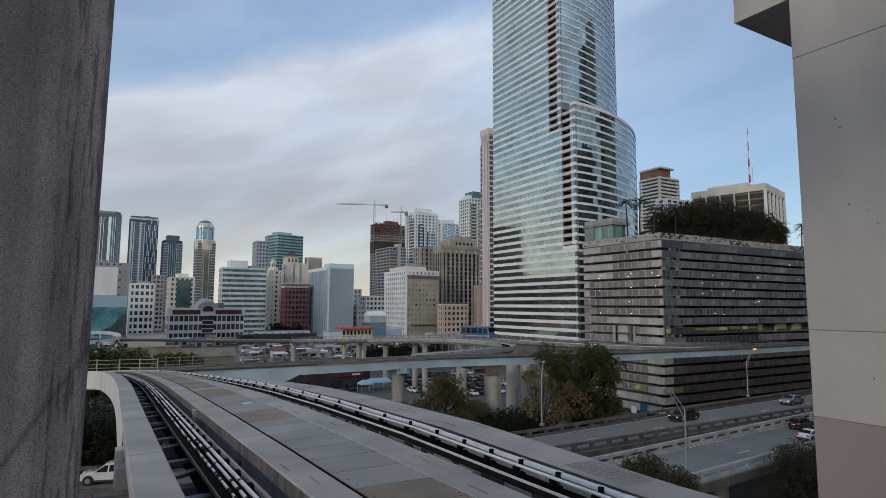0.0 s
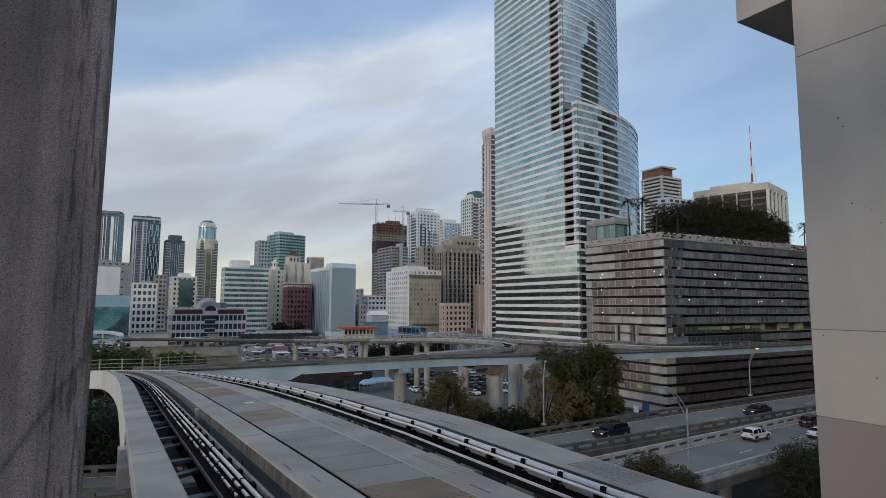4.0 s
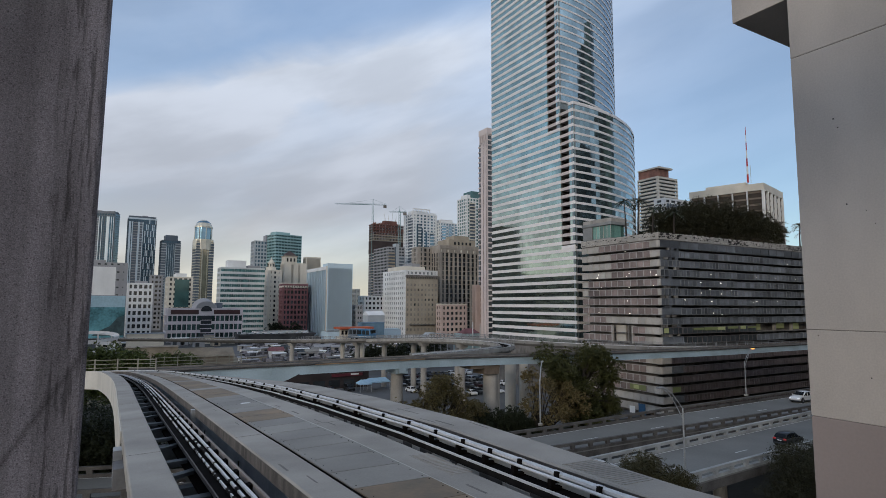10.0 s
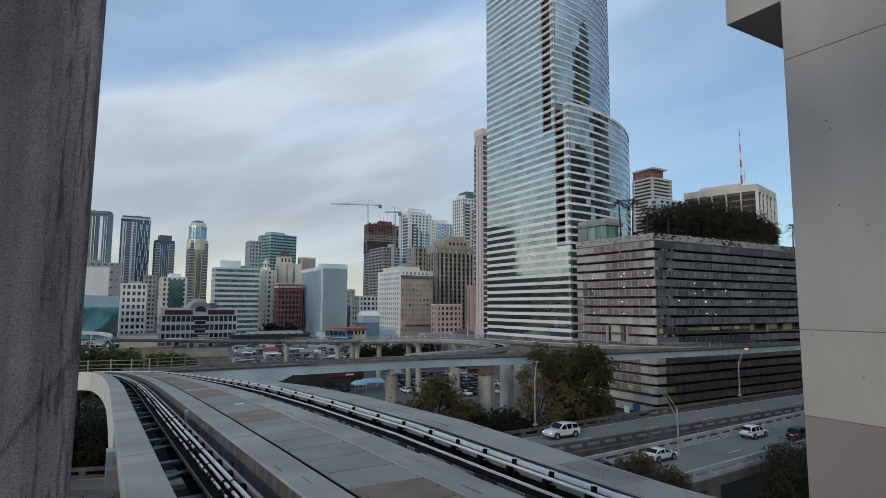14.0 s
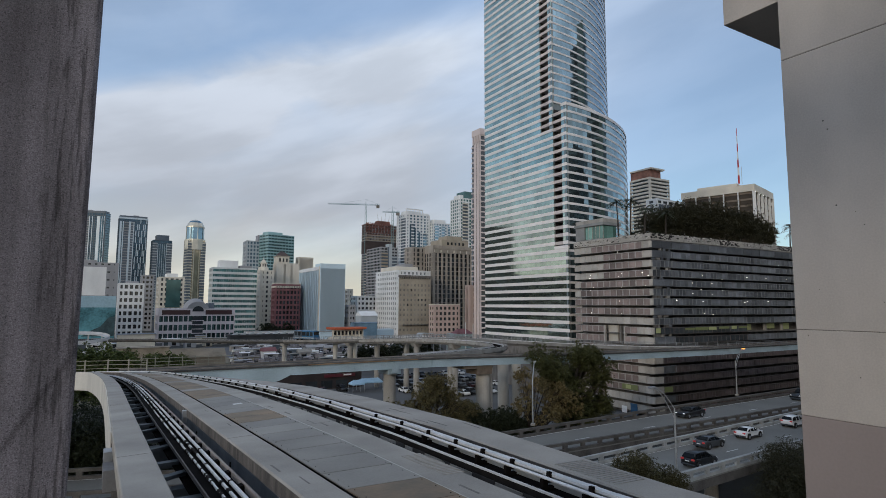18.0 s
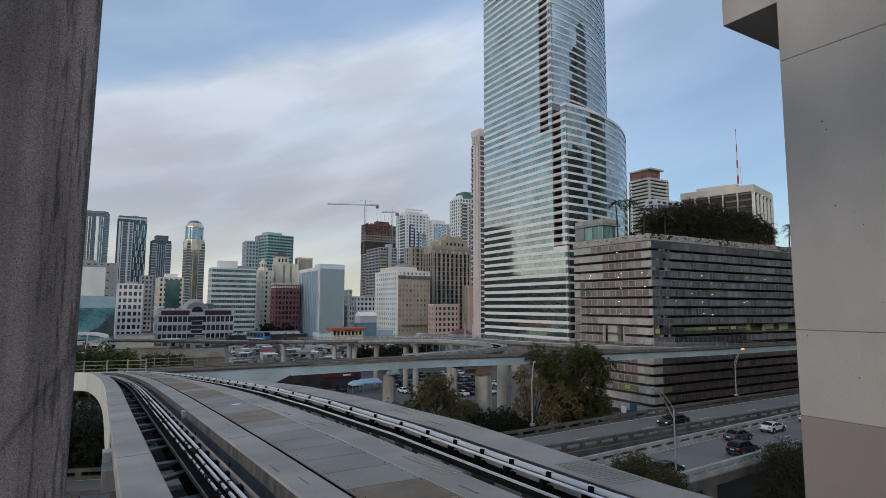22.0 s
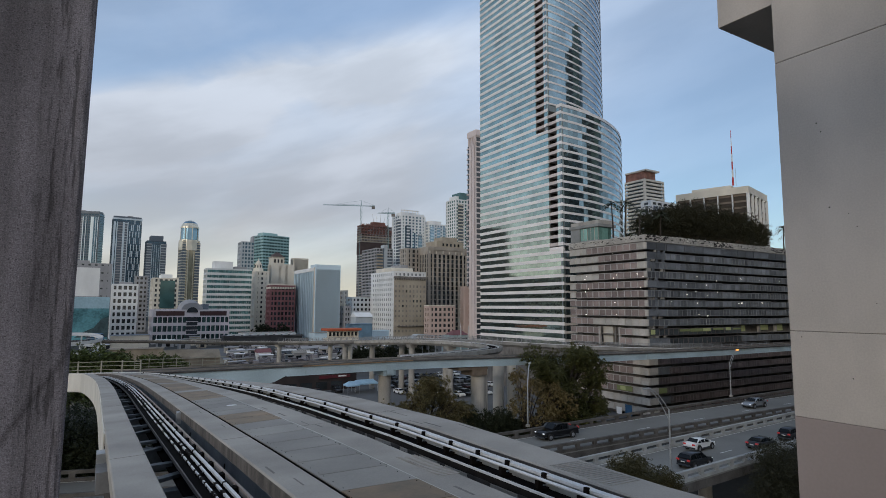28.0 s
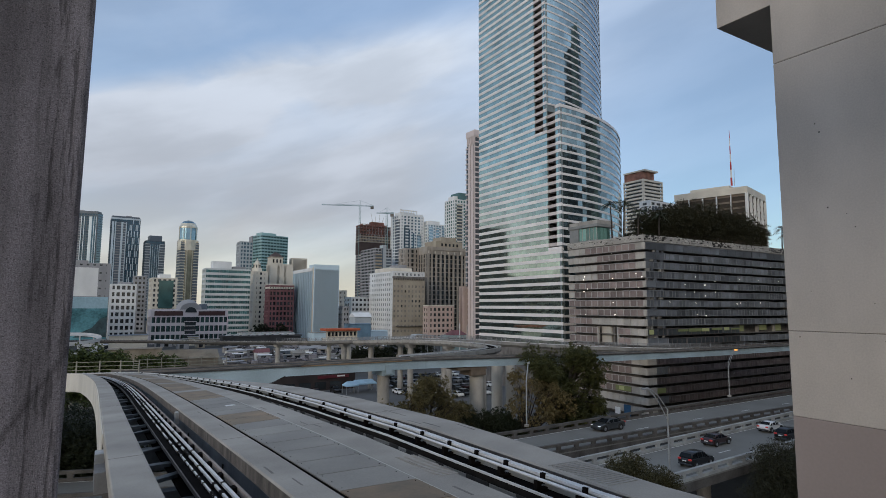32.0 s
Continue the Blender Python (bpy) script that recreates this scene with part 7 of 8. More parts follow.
def shed(x, y, ln, dp, h, wall_m, roof_m, label, peak=0.0, yaw=0, openings=True):
    s = thing("shed", pose(x, y, 0.06, 0, 0, yaw), label, "shed")
    part("wall", boxed(0, ln, 0, dp, 0, h), wall_m, s)
    bm = bmesh.new()
    v = [bm.verts.new(p) for p in ((-0.4, -0.4, h), (ln + 0.4, -0.4, h), (ln + 0.4, dp + 0.4, h), (-0.4, dp + 0.4, h), (-0.4, dp / 2, h + peak + 0.3), (ln + 0.4, dp / 2, h + peak + 0.3))]
    for f in ((0, 1, 5, 4), (2, 3, 4, 5), (1, 2, 5), (3, 0, 4), (3, 2, 1, 0)):
        bm.faces.new([v[i] for i in f])
    part("roof", bm, roof_m, s)
    for i in range(max(1, int(ln / 4)) if openings else 0):
        part("opening", boxed(1 + 4 * i, 3 + 4 * i, -0.05, 0.0, 0.3, min(2.4, h - 0.3)), G_DARK, s)
    return s


rng = random.Random(11)
shed(4.5, 214, 15.5, 6, 8.6, DTAN, DTAN, "plain tan block wall beside the sand lot", openings=False)
shed(21, 230, 20, 10, 3.4, DTAN, DTAN, "low tan shed with a pitched roof", 2.6, openings=False)
shed(6, 290, 15, 8, 9.6, CREAM, DGREY, "cream block with rooftop units")
shed(58, 243, 5.5, 4, 3.6, WHITE, BRICK, "small white kiosk with a red roof", 1.2)
shed(74, 345, 30, 14, 7.0, WHITE, ROOFM, "large white flat-roofed warehouse")
shed(128, 300, 18, 12, 9, BLUEW, BLUEW, "blue-roofed hall behind the station")
shed(125.5, 300, 10, 8, 17.0, LGREY, WHITE, "pale gabled block behind the station", 2.2, openings=False)
BLUEP_W = mat("dull_blue_wall", (0.13, 0.22, 0.30), 0.7, 0, 0.3, 0.2, 2, 0.1)
shed(116, 286, 13, 6, 13.4, BLUEP_W, BLUEP_W, "low blue block behind the station", openings=False)
kiosk = thing("kiosk", pose(118.4, 190, 0), "pale teal kiosk tower with a red roof and white masts", "kiosk")
part("wall", boxed(0, 9, 0, 5, 0, 11.9), mat("pale_teal_render", (0.30, 0.42, 0.43), 0.8, 0, 0.2, 0.3, 4, 0.1), kiosk)
part("window_band", boxed(0.4, 8.6, -0.05, 0, 9.6, 10.8), G_DARK, kiosk)
bm = bmesh.new()
v = [bm.verts.new(p) for p in ((1.6, -0.3, 11.9), (9.3, -0.3, 11.9), (9.3, 5.3, 11.9), (1.6, 5.3, 11.9), (3.6, 2.5, 13.8), (7.4, 2.5, 13.8))]
for f in ((0, 1, 5, 4), (1, 2, 5), (2, 3, 4, 5), (3, 0, 4), (3, 2, 1, 0)):
    bm.faces.new([v[k] for k in f])
part("roof", bm, BRICK, kiosk, "red hipped roof")
for x, h in ((5.4, 16.4), (8.9, 15.4)):
    bm = bmesh.new()
    tube(bm, (x, -0.6, 0), (x, -0.6, h), 0.22, 0.16, 8)
    part("mast", bm, WHITE, kiosk)
canopy = thing("canopy", pose(100, 185, 0), "long white lean-to canopy on slim posts", "canopy")
bm = bmesh.new()
for (x0, z0), (x1, z1) in (((0.2, 11.2), (2.1, 12.8)), ((2.1, 12.8), (5, 12.75)), ((5, 12.75), (18.6, 11.2))):
    v = [bm.verts.new((x, y, z + dz)) for x, z in ((x0, z0), (x1, z1)) for y in (0, 4) for dz in (-0.28, 0)]
    for f in ((0, 1, 3, 2), (4, 6, 7, 5), (0, 4, 5, 1), (2, 3, 7, 6), (1, 5, 7, 3), (0, 2, 6, 4)):
        bm.faces.new([v[k] for k in f])
bmesh.ops.recalc_face_normals(bm, faces=bm.faces[:])
part("roof", bm, LGREY, canopy)
for k in range(7):
    part("post", boxed(1.2 + 2.8 * k, 1.36 + 2.8 * k, 0.3, 0.46, 0, 11.6 - 0.1 * k), GALV, canopy)
shed(112, 330, 24, 12, 7, BLUEW, ROOFM, "white block behind the station")
# small buildings, trailers and canopies crowded on the lots
for i in range(46):
    y = 214 + 2.2 * i + rng.uniform(-4, 4)
    x = y * math.tan(radians(rng.uniform(10.5, 25.5)))
    shed(x, y, rng.uniform(2.5, 9), rng.uniform(2.5, 5), rng.uniform(1.8, 3.4), rng.choice((GREYB, GREYB, CONC, TANM, DGREY, WHITE)), rng.choice((WHITE, ROOFM, ROOFM, GREYB, CONC_D)), "small lot building with a pale roof", rng.choice((0.0, 0.0, 0.8)), rng.uniform(-12, 12))
for i in range(14):
    y = 330 + 2.8 * i + rng.uniform(-4, 4)
    shed(y * math.tan(radians(rng.uniform(-1.0, 9.5))), y, rng.uniform(4, 11), rng.uniform(3, 6), rng.uniform(2.4, 5.0), rng.choice((GREYB, TANM, CONC, CREAM)), rng.choice((WHITE, ROOFM, ROOFM, GREYB)), "low flat building beyond the sand lot", 0.0, rng.uniform(-8, 8))
# crates, stalls and stored goods between them, too many to count
YARD = mat("mixed_yard_goods", (0.17, 0.16, 0.17), 0.8, 0, 0.3, 0.5, 4, 0.1, isl=0.95)
yr = random.Random(31)
for a0, a1 in ((10.5, 15.0), (15.0, 20.0), (20.0, 25.5)):
    bm = bmesh.new()
    for i in range(260):
        y = 206 + 120 * yr.random() ** 1.3
        x = y * math.tan(radians(yr.uniform(a0, a1)))
        ln, dp, h = yr.uniform(0.5, 3.2), yr.uniform(0.5, 2.2), yr.uniform(0.6, 2.6)
        box(bm, x, x + ln, y, y + dp, 0.06, 0.06 + h)
        if i % 4 == 0:
            box(bm, x - 0.2, x + ln + 0.2, y - 0.2, y + dp + 0.2, 0.061 + h, 0.16 + h)
    tagged(part("yard_goods", bm, YARD, None), "crowded small stalls, crates and stored goods on the lot", "goods", kind="stuff")
DARKR = mat("dark_tar_roof", (0.045, 0.047, 0.052), 0.9, 0, 0.35, 0.2, 3, 0.1)
hall = thing("sawtooth_hall", pose(62, 336, 0), "dark hall with a row of white sail-shaped skylights", "hall")
part("wall", boxed(0, 44, 0, 10, 0, 5.2), DARKR, hall)
part("roof", boxed(-0.5, 44.5, -0.5, 10.5, 5.2, 6.2), DARKR, hall)
for i in range(9):
    bm = bmesh.new()
    v = [bm.verts.new(p) for p in ((4.5 * i + 1, -0.6, 6.2), (4.5 * i + 4, -0.6, 6.2), (4.5 * i + 3.8, -0.6, 7.6), (4.5 * i + 1, 1.5, 6.2), (4.5 * i + 4, 1.5, 6.2), (4.5 * i + 3.8, 1.5, 7.6))]
    for f in ((0, 1, 2), (5, 4, 3), (0, 2, 5, 3), (1, 4, 5, 2), (0, 3, 4, 1)):
        bm.faces.new([v[k] for k in f])
    part("skylight", bm, LGREY, hall)
# an unseen block added south of the highway to keep the sky off the garage foot
building("office_block", "unseen plain grey block added to shade the garage foot", 72, -30, 110, 46, 48, 4, 8, 0.5, 0.2, GREYB, G_DARK, panes=False)
# a block off to the west that the tower's glass mirrors
building("office_block", "brown-grey office block with ribbon windows", -105, 245, 52, 70, 40, 3.6, 5, 0.5, 0.1, TANM, G_DARK, panes=False)
# dark shops with a red fascia under the guideway
shop = thing("shop_row", pose(34, 152, 0.03), "dark shop row with a red fascia sign", "shop")
part("wall", boxed(0, 30, 0, 5, 0, 6.4), mat("dark_brick_shop", (0.028, 0.02, 0.02), 0.85, 0, 0.4, 0.3, 4, 0.2), shop)
part("fascia", boxed(19, 28, -0.3, 0, 3.2, 4.0), mat("red_fascia", (0.09, 0.012, 0.018), 0.5, 0, 0.2, 0.5, 4, 0), shop)
part("sign_bar", boxed(24.5, 26.8, -0.36, -0.3, 3.5, 3.9), WHITE, shop)
for i in range(6):
    part("shop_window", boxed(1 + 4.3 * i, 4.2 + 4.3 * i, -0.06, 0, 0.3, 2.3), G_DARK, shop)
for x0, y0, ln in ((60.2, 143.5, 6.6), (57.2, 141.5, 3.4)):
    tn = thing("canopy_tent", pose(x0, y0, 0.03), "white and pale blue peaked canopy tent", "tent", "tents on the parking lot")
    bm = bmesh.new()
    v = [bm.verts.new(p) for p in ((0, 0, 2.3), (ln, 0, 2.3), (ln, 3.2, 2.3), (0, 3.2, 2.3), (0.8, 1.6, 3.2), (ln - 0.8, 1.6, 3.2), (0, 0, 2.0), (ln, 0, 2.0), (ln, 3.2, 2.0), (0, 3.2, 2.0))]
    for f in ((0, 1, 5, 4), (1, 2, 5), (2, 3, 4, 5), (3, 0, 4), (6, 7, 1, 0), (7, 8, 2, 1), (8, 9, 3, 2), (9, 6, 0, 3)):
        bm.faces.new([v[k] for k in f])
    part("canopy", bm, mat("tent_cloth", (0.30, 0.46, 0.60), 0.8, 0, 0.1, 1, 6, 0.1), tn)
    for px_, py_ in ((0.1, 0.1), (ln - 0.1, 0.1), (ln - 0.1, 3.1), (0.1, 3.1)):
        bm = bmesh.new()
        tube(bm, (px_, py_, 0), (px_, py_, 2.3), 0.05, 0.05, 6)
        part("leg", bm, GALV, tn)


# ---- vehicles ----
def paint(name, c, metal=0.3):
    m = mat(name, c, 0.28, metal, 0.05, 0.5, 4, 0)
    m.node_tree.nodes["Principled BSDF"].inputs["Coat Weight"].default_value = 0.6
    return m


BLACKP, SILVERP, DKRED = paint("black_paint", (0.012, 0.012, 0.014)), paint("silver_paint", (0.36, 0.38, 0.41), 0.6), paint("dark_red_paint", (0.035, 0.010, 0.012))
DKGREY, WHITEP, BLUEP = paint("dark_grey_paint", (0.05, 0.055, 0.06)), paint("white_paint", (0.72, 0.72, 0.72), 0.0), paint("blue_paint", (0.015, 0.06, 0.16))
TYRE = mat("tyre_rubber", (0.02, 0.02, 0.02), 0.9, 0, 0.2, 5, 30, 0)
RIM = mat("alloy_rim", (0.4, 0.4, 0.42), 0.35, 0.8, 0.1, 5, 20, 0)
TAIL = glow("tail_lamp_red", (0.42, 0.03, 0.03), 0.3)
HEAD = glow("head_lamp_white", (0.95, 0.96, 1.0), 0.7)
CARG = glassy("car_glass", (0.008, 0.010, 0.012), 0.15, spec=0.2)
SHAPES = {
    # outline of the side, back to front: x, z; then the glass house
    "sedan": ([(-2.3, 0.35), (-2.36, 0.75), (-2.2, 1.0), (-1.6, 1.06), (0.75, 1.0), (1.9, 0.86), (2.3, 0.66), (2.34, 0.35)], [(-1.75, 1.03), (-1.05, 1.42), (-0.1, 1.46), (0.35, 1.40), (1.15, 0.97)], 0.9, (-1.4, 1.42)),
    "suv": ([(-2.25, 0.42), (-2.32, 0.9), (-2.25, 1.08), (-1.9, 1.12), (0.9, 1.08), (2.0, 0.98), (2.3, 0.72), (2.34, 0.42)], [(-2.15, 1.1), (-1.85, 1.62), (-0.9, 1.72), (0.2, 1.68), (1.05, 1.07)], 0.94, (-1.4, 1.42)),
    "van": ([(-2.2, 0.38), (-2.24, 1.0), (-2.22, 1.15), (-0.2, 1.15), (1.35, 1.10), (1.95, 1.02), (2.2, 0.84), (2.28, 0.6), (2.28, 0.38)], [(-2.2, 1.12), (-2.16, 1.70), (-2.0, 1.86), (-1.4, 1.93), (0.1, 1.91), (0.55, 1.80), (1.45, 1.06)], 0.92, (-1.4, 1.45)),
    "pickup": ([(-2.8, 0.5), (-2.84, 1.0), (-2.8, 1.14), (-1.2, 1.14), (1.1, 1.14), (2.4, 1.04), (2.72, 0.8), (2.74, 0.5)], [(-1.2, 1.12), (-1.0, 1.74), (-0.4, 1.84), (0.5, 1.80), (1.3, 1.12)], 0.98, (-1.75, 1.75)),
}


def shell(outline, half, tumble, zb, zt, curve=0.05):
    """A side outline drawn across the car in slices: narrower towards the top and the ends, rounded over at the flanks."""
    bm = bmesh.new()
    reach = max(abs(x) for x, _ in outline)
    fine = []
    for (x0, z0), (x1, z1) in zip(outline, outline[1:]):
        k = max(1, int(abs(x1 - x0) / 0.5))
        fine += [(x0 + (x1 - x0) * i / k, z0 + (z1 - z0) * i / k) for i in range(k)]
    fine.append(outline[-1])

    def w(x, z):
        return (half - tumble * max(0.0, (z - zb) / (zt - zb)) ** 1.4) * (1 - 0.10 * (abs(x) / reach) ** 5)
    rows = []
    for f in (-1, -0.93, -0.7, 0, 0.7, 0.93, 1):
        e = abs(f) ** 6
        rows.append([bm.verts.new((x * (1 - 0.015 * f * f - 0.012 * e), f * w(x, z), z - curve * e * max(0.0, (z - zb) / (zt - zb)) - 0.02 * f * f)) for x, z in fine])
    n = len(fine)
    for a, b in zip(rows, rows[1:]):
        for i in range(n):
            j = (i + 1) % n
            bm.faces.new((a[j], a[i], b[i], b[j]))
    bm.faces.new(rows[0])
    bm.faces.new(rows[-1][::-1])
    bmesh.ops.recalc_face_normals(bm, faces=bm.faces[:])
    for f in bm.faces:
        f.smooth = len(f.verts) == 4
    return bm


def car(kind, colour, label, parked=False, k=1.0):
    low, house, half, axles = SHAPES[kind]
    c = thing("van" if kind == "van" else "pickup_truck" if kind == "pickup" else "car", pose(0, 0, 0), label, kind if kind in ("van", "pickup") else "car", "parked cars" if parked else "cars on the highway")
    zt = max(z for _, z in house)
    bm = shell(low, half, 0.06, 0.35, 1.1)
    part("body", bm, colour, c)
    part("roof", shell(house, half - 0.06, 0.22, 0.95, zt), colour, c)
    glass = [(x * 0.985 + (0.02 if x < 0 else -0.02), z - 0.07 if z > 1.25 else z) for x, z in house]
    if kind == "van":
        glass = [(0.32, 1.16), (0.34, 1.66), (0.56, 1.70), (1.28, 1.12)]
    part("glasshouse", shell(glass, half - 0.045, 0.22, 0.95, zt), CARG, c)
    if not parked:
        # door pillars and dark wheel arches
        for xp in ((-0.12, -0.95) if kind != "van" else (0.33,)):
            for sgn in (-1, 1):
                bm = bmesh.new()
                quad = [Vector((xp + dx, sgn * (half - 0.035 - 0.22 * max(0.0, (zz - 0.95) / (zt - 0.95)) ** 1.4), zz)) for dx, zz in ((-0.05, 1.06), (0.05, 1.06), (0.0, zt - 0.1), (-0.1, zt - 0.1))]
                f = bm.faces.new([bm.verts.new(p) for p in quad])
                r = bmesh.ops.extrude_face_region(bm, geom=[f])
                for v in r["geom"]:
                    if isinstance(v, bmesh.types.BMVert):
                        v.co.y += sgn * 0.02
                bmesh.ops.recalc_face_normals(bm, faces=bm.faces[:])
                part("pillar", bm, colour, c)
        for xw in axles:
            for sgn in (-1, 1):
                bm = bmesh.new()
                tube(bm, (xw, sgn * (half - 0.12), 0.38), (xw, sgn * (half - 0.008), 0.38), 0.43, 0.42, 18)
                part("wheel_arch", bm, TYRE, c)
        part("sill", boxed(axles[0] + 0.45, axles[1] - 0.45, -half + 0.05, half - 0.05, 0.22, 0.40, 0.03), DKGREY, c)
        part("front_bumper", boxed(low[-1][0] - 0.25, low[-1][0] - 0.01, -half + 0.16, half - 0.16, 0.24, 0.46, 0.05), DKGREY, c)
    (xa, za), (xb, zb) = house[-2], house[-1]
    wins = [(xa, za, xb, zb)]
    if kind != "van":
        wins.append((house[1][0], house[1][1], house[0][0], house[0][1]))
    for x0, z0, x1, z1 in wins:
        s = 0.03 if x1 > 0 else -0.03
        bm = bmesh.new()
        pts = [Vector((x0 + (x1 - x0) * f + s, y, z0 + (z1 - z0) * f + 0.02)) for f, y in ((0.12, -(half - 0.36)), (0.12, half - 0.36), (0.92, half - 0.2), (0.92, -(half - 0.2)))]
        bm.faces.new([bm.verts.new(p) for p in pts])
        r = bmesh.ops.extrude_face_region(bm, geom=bm.faces[:])
        for v in r["geom"]:
            if isinstance(v, bmesh.types.BMVert):
                v.co += Vector((s * 0.8, 0, 0.02))
        bmesh.ops.recalc_face_normals(bm, faces=bm.faces[:])
        part("windscreen" if x1 > 0 else "rear_window", bm, CARG, c)
    if kind == "pickup":
        part("load_bed", boxed(-2.7, -1.3, -0.82, 0.82, 1.0, 1.15), VOIDM, c)
    for x in axles:
        for sgn in (-1, 1):
            y = sgn * (half - 0.1)
            bm = bmesh.new()
            r = 0.36 if kind in ("suv", "pickup") else 0.33
            tube(bm, (x, y - 0.11, r), (x, y + 0.11, r), r, r, 18)
            wh = part("wheel", bm, TYRE, c)
            bm = bmesh.new()
            tube(bm, (x, y + sgn * 0.112, r), (x, y + sgn * 0.125, r), r * 0.62, r * 0.55, 12)
            if parked:
                bm.free()
            else:
                part("rim", bm, RIM, wh)
    fx, fz = low[-2]
    bx, bz = low[1]
    for sgn in (-1, 1):
        y0, y1 = sorted((sgn * (half - 0.12), sgn * (half - 0.46)))
        if parked:
            continue
        part("headlight", boxed(fx - 0.2, fx + 0.025, *((y0 + 0.06, y1 - 0.04) if sgn > 0 else (y0 + 0.04, y1 - 0.06)), fz - 0.01, fz + 0.06, 0.025), HEAD, c)
        part("tail_light", boxed(bx - 0.03, bx + 0.12, y0, y1, bz + 0.02, bz + 0.2, 0.02), TAIL, c)
        part("mirror", boxed(0.7, 0.86, *sorted((sgn * (half - 0.02), sgn * (half + 0.16))), 1.02, 1.16, 0.03), colour, c)
    if parked:
        return c
    part("bumper", boxed(low[0][0] - 0.04, low[0][0] + 0.2, -half + 0.1, half - 0.1, 0.36, 0.55, 0.03), DKGREY, c)
    part("plate_bar", boxed(bx - 0.05, bx - 0.02, -0.24, 0.24, bz - 0.12, bz), WHITEP, c)
    if k != 1.0:
        for ob in c.children_recursive:
            ob.data.transform(Matrix.Scale(k, 4))
    return c


# parked cars: five built, the rest copied
def parked():
    kinds = [car(k, p, l, True) for k, p, l in (("sedan", WHITEP, "white sedan parked on the lot"), ("suv", SILVERP, "silver sport utility car parked on the lot"), ("sedan", DKGREY, "dark grey sedan parked on the lot"), ("suv", BLACKP, "black sport utility car parked on the lot"), ("sedan", DKRED, "dark red sedan parked on the lot"))]
    spots = []
    for z, y, x0, n, yaw in ((0.03, 147, 36, 8, 90), (0.03, 139, 42, 5, 84), (0.03, 148, 72, 12, 96), (0.03, 136, 70, 11, 90), (0.03, 125, 72, 7, 90), (0.03, 163, 78, 10, 90), (0.06, 215, 52, 10, 88), (0.06, 230, 58, 11, 90), (0.06, 250, 66, 14, 92),
                            (0.06, 266, 62, 16, 90), (0.06, 282, 72, 16, 90), (0.06, 207, 50, 12, 80), (0.06, 222, 50, 9, 96), (0.06, 238, 72, 13, 85), (0.06, 258, 74, 12, 90), (0.06, 274, 60, 10, 94), (0.06, 298, 70, 14, 88)):
        for i in range(n):
            if rng.random() < 0.86:
                spots.append((x0 + 2.9 * i + rng.uniform(-0.3, 0.3), y + rng.uniform(-0.5, 0.5), z, yaw + rng.choice((0, 180)) + rng.uniform(-4, 4)))
    for i, (x, y, z, a) in enumerate(spots):
        if i < 5:
            kinds[i].matrix_basis = pose(x, y, z, 0, 0, a)
        else:
            copy_thing(kinds[rng.randrange(5)], pose(x, y, z, 0, 0, a))


parked()


# ---- moving things ----
def drive(c, lane, yaw, rows):
    out = lane > 45
    rr = []
    for (t, x), (t2, x2) in zip(rows, rows[1:]):
        # close rows where the road bends
        k = 1 if not out or x < -60 or x > 45 else max(1, int(abs(x2 - x) / 8))
        for i in range(min(k, 60)):
            rr.append((t + (t2 - t) * i / min(k, 60), x + (x2 - x) * i / min(k, 60)))
    rr.append(rows[-1])
    walk(c, [(t, pose(x, lane + (veer(x) if out else 0.06 * (x - 60)), HZ + 0.012, 0, 0, yaw - (math.degrees(math.atan(turn(x))) if out else -3.43))) for t, x in rr])


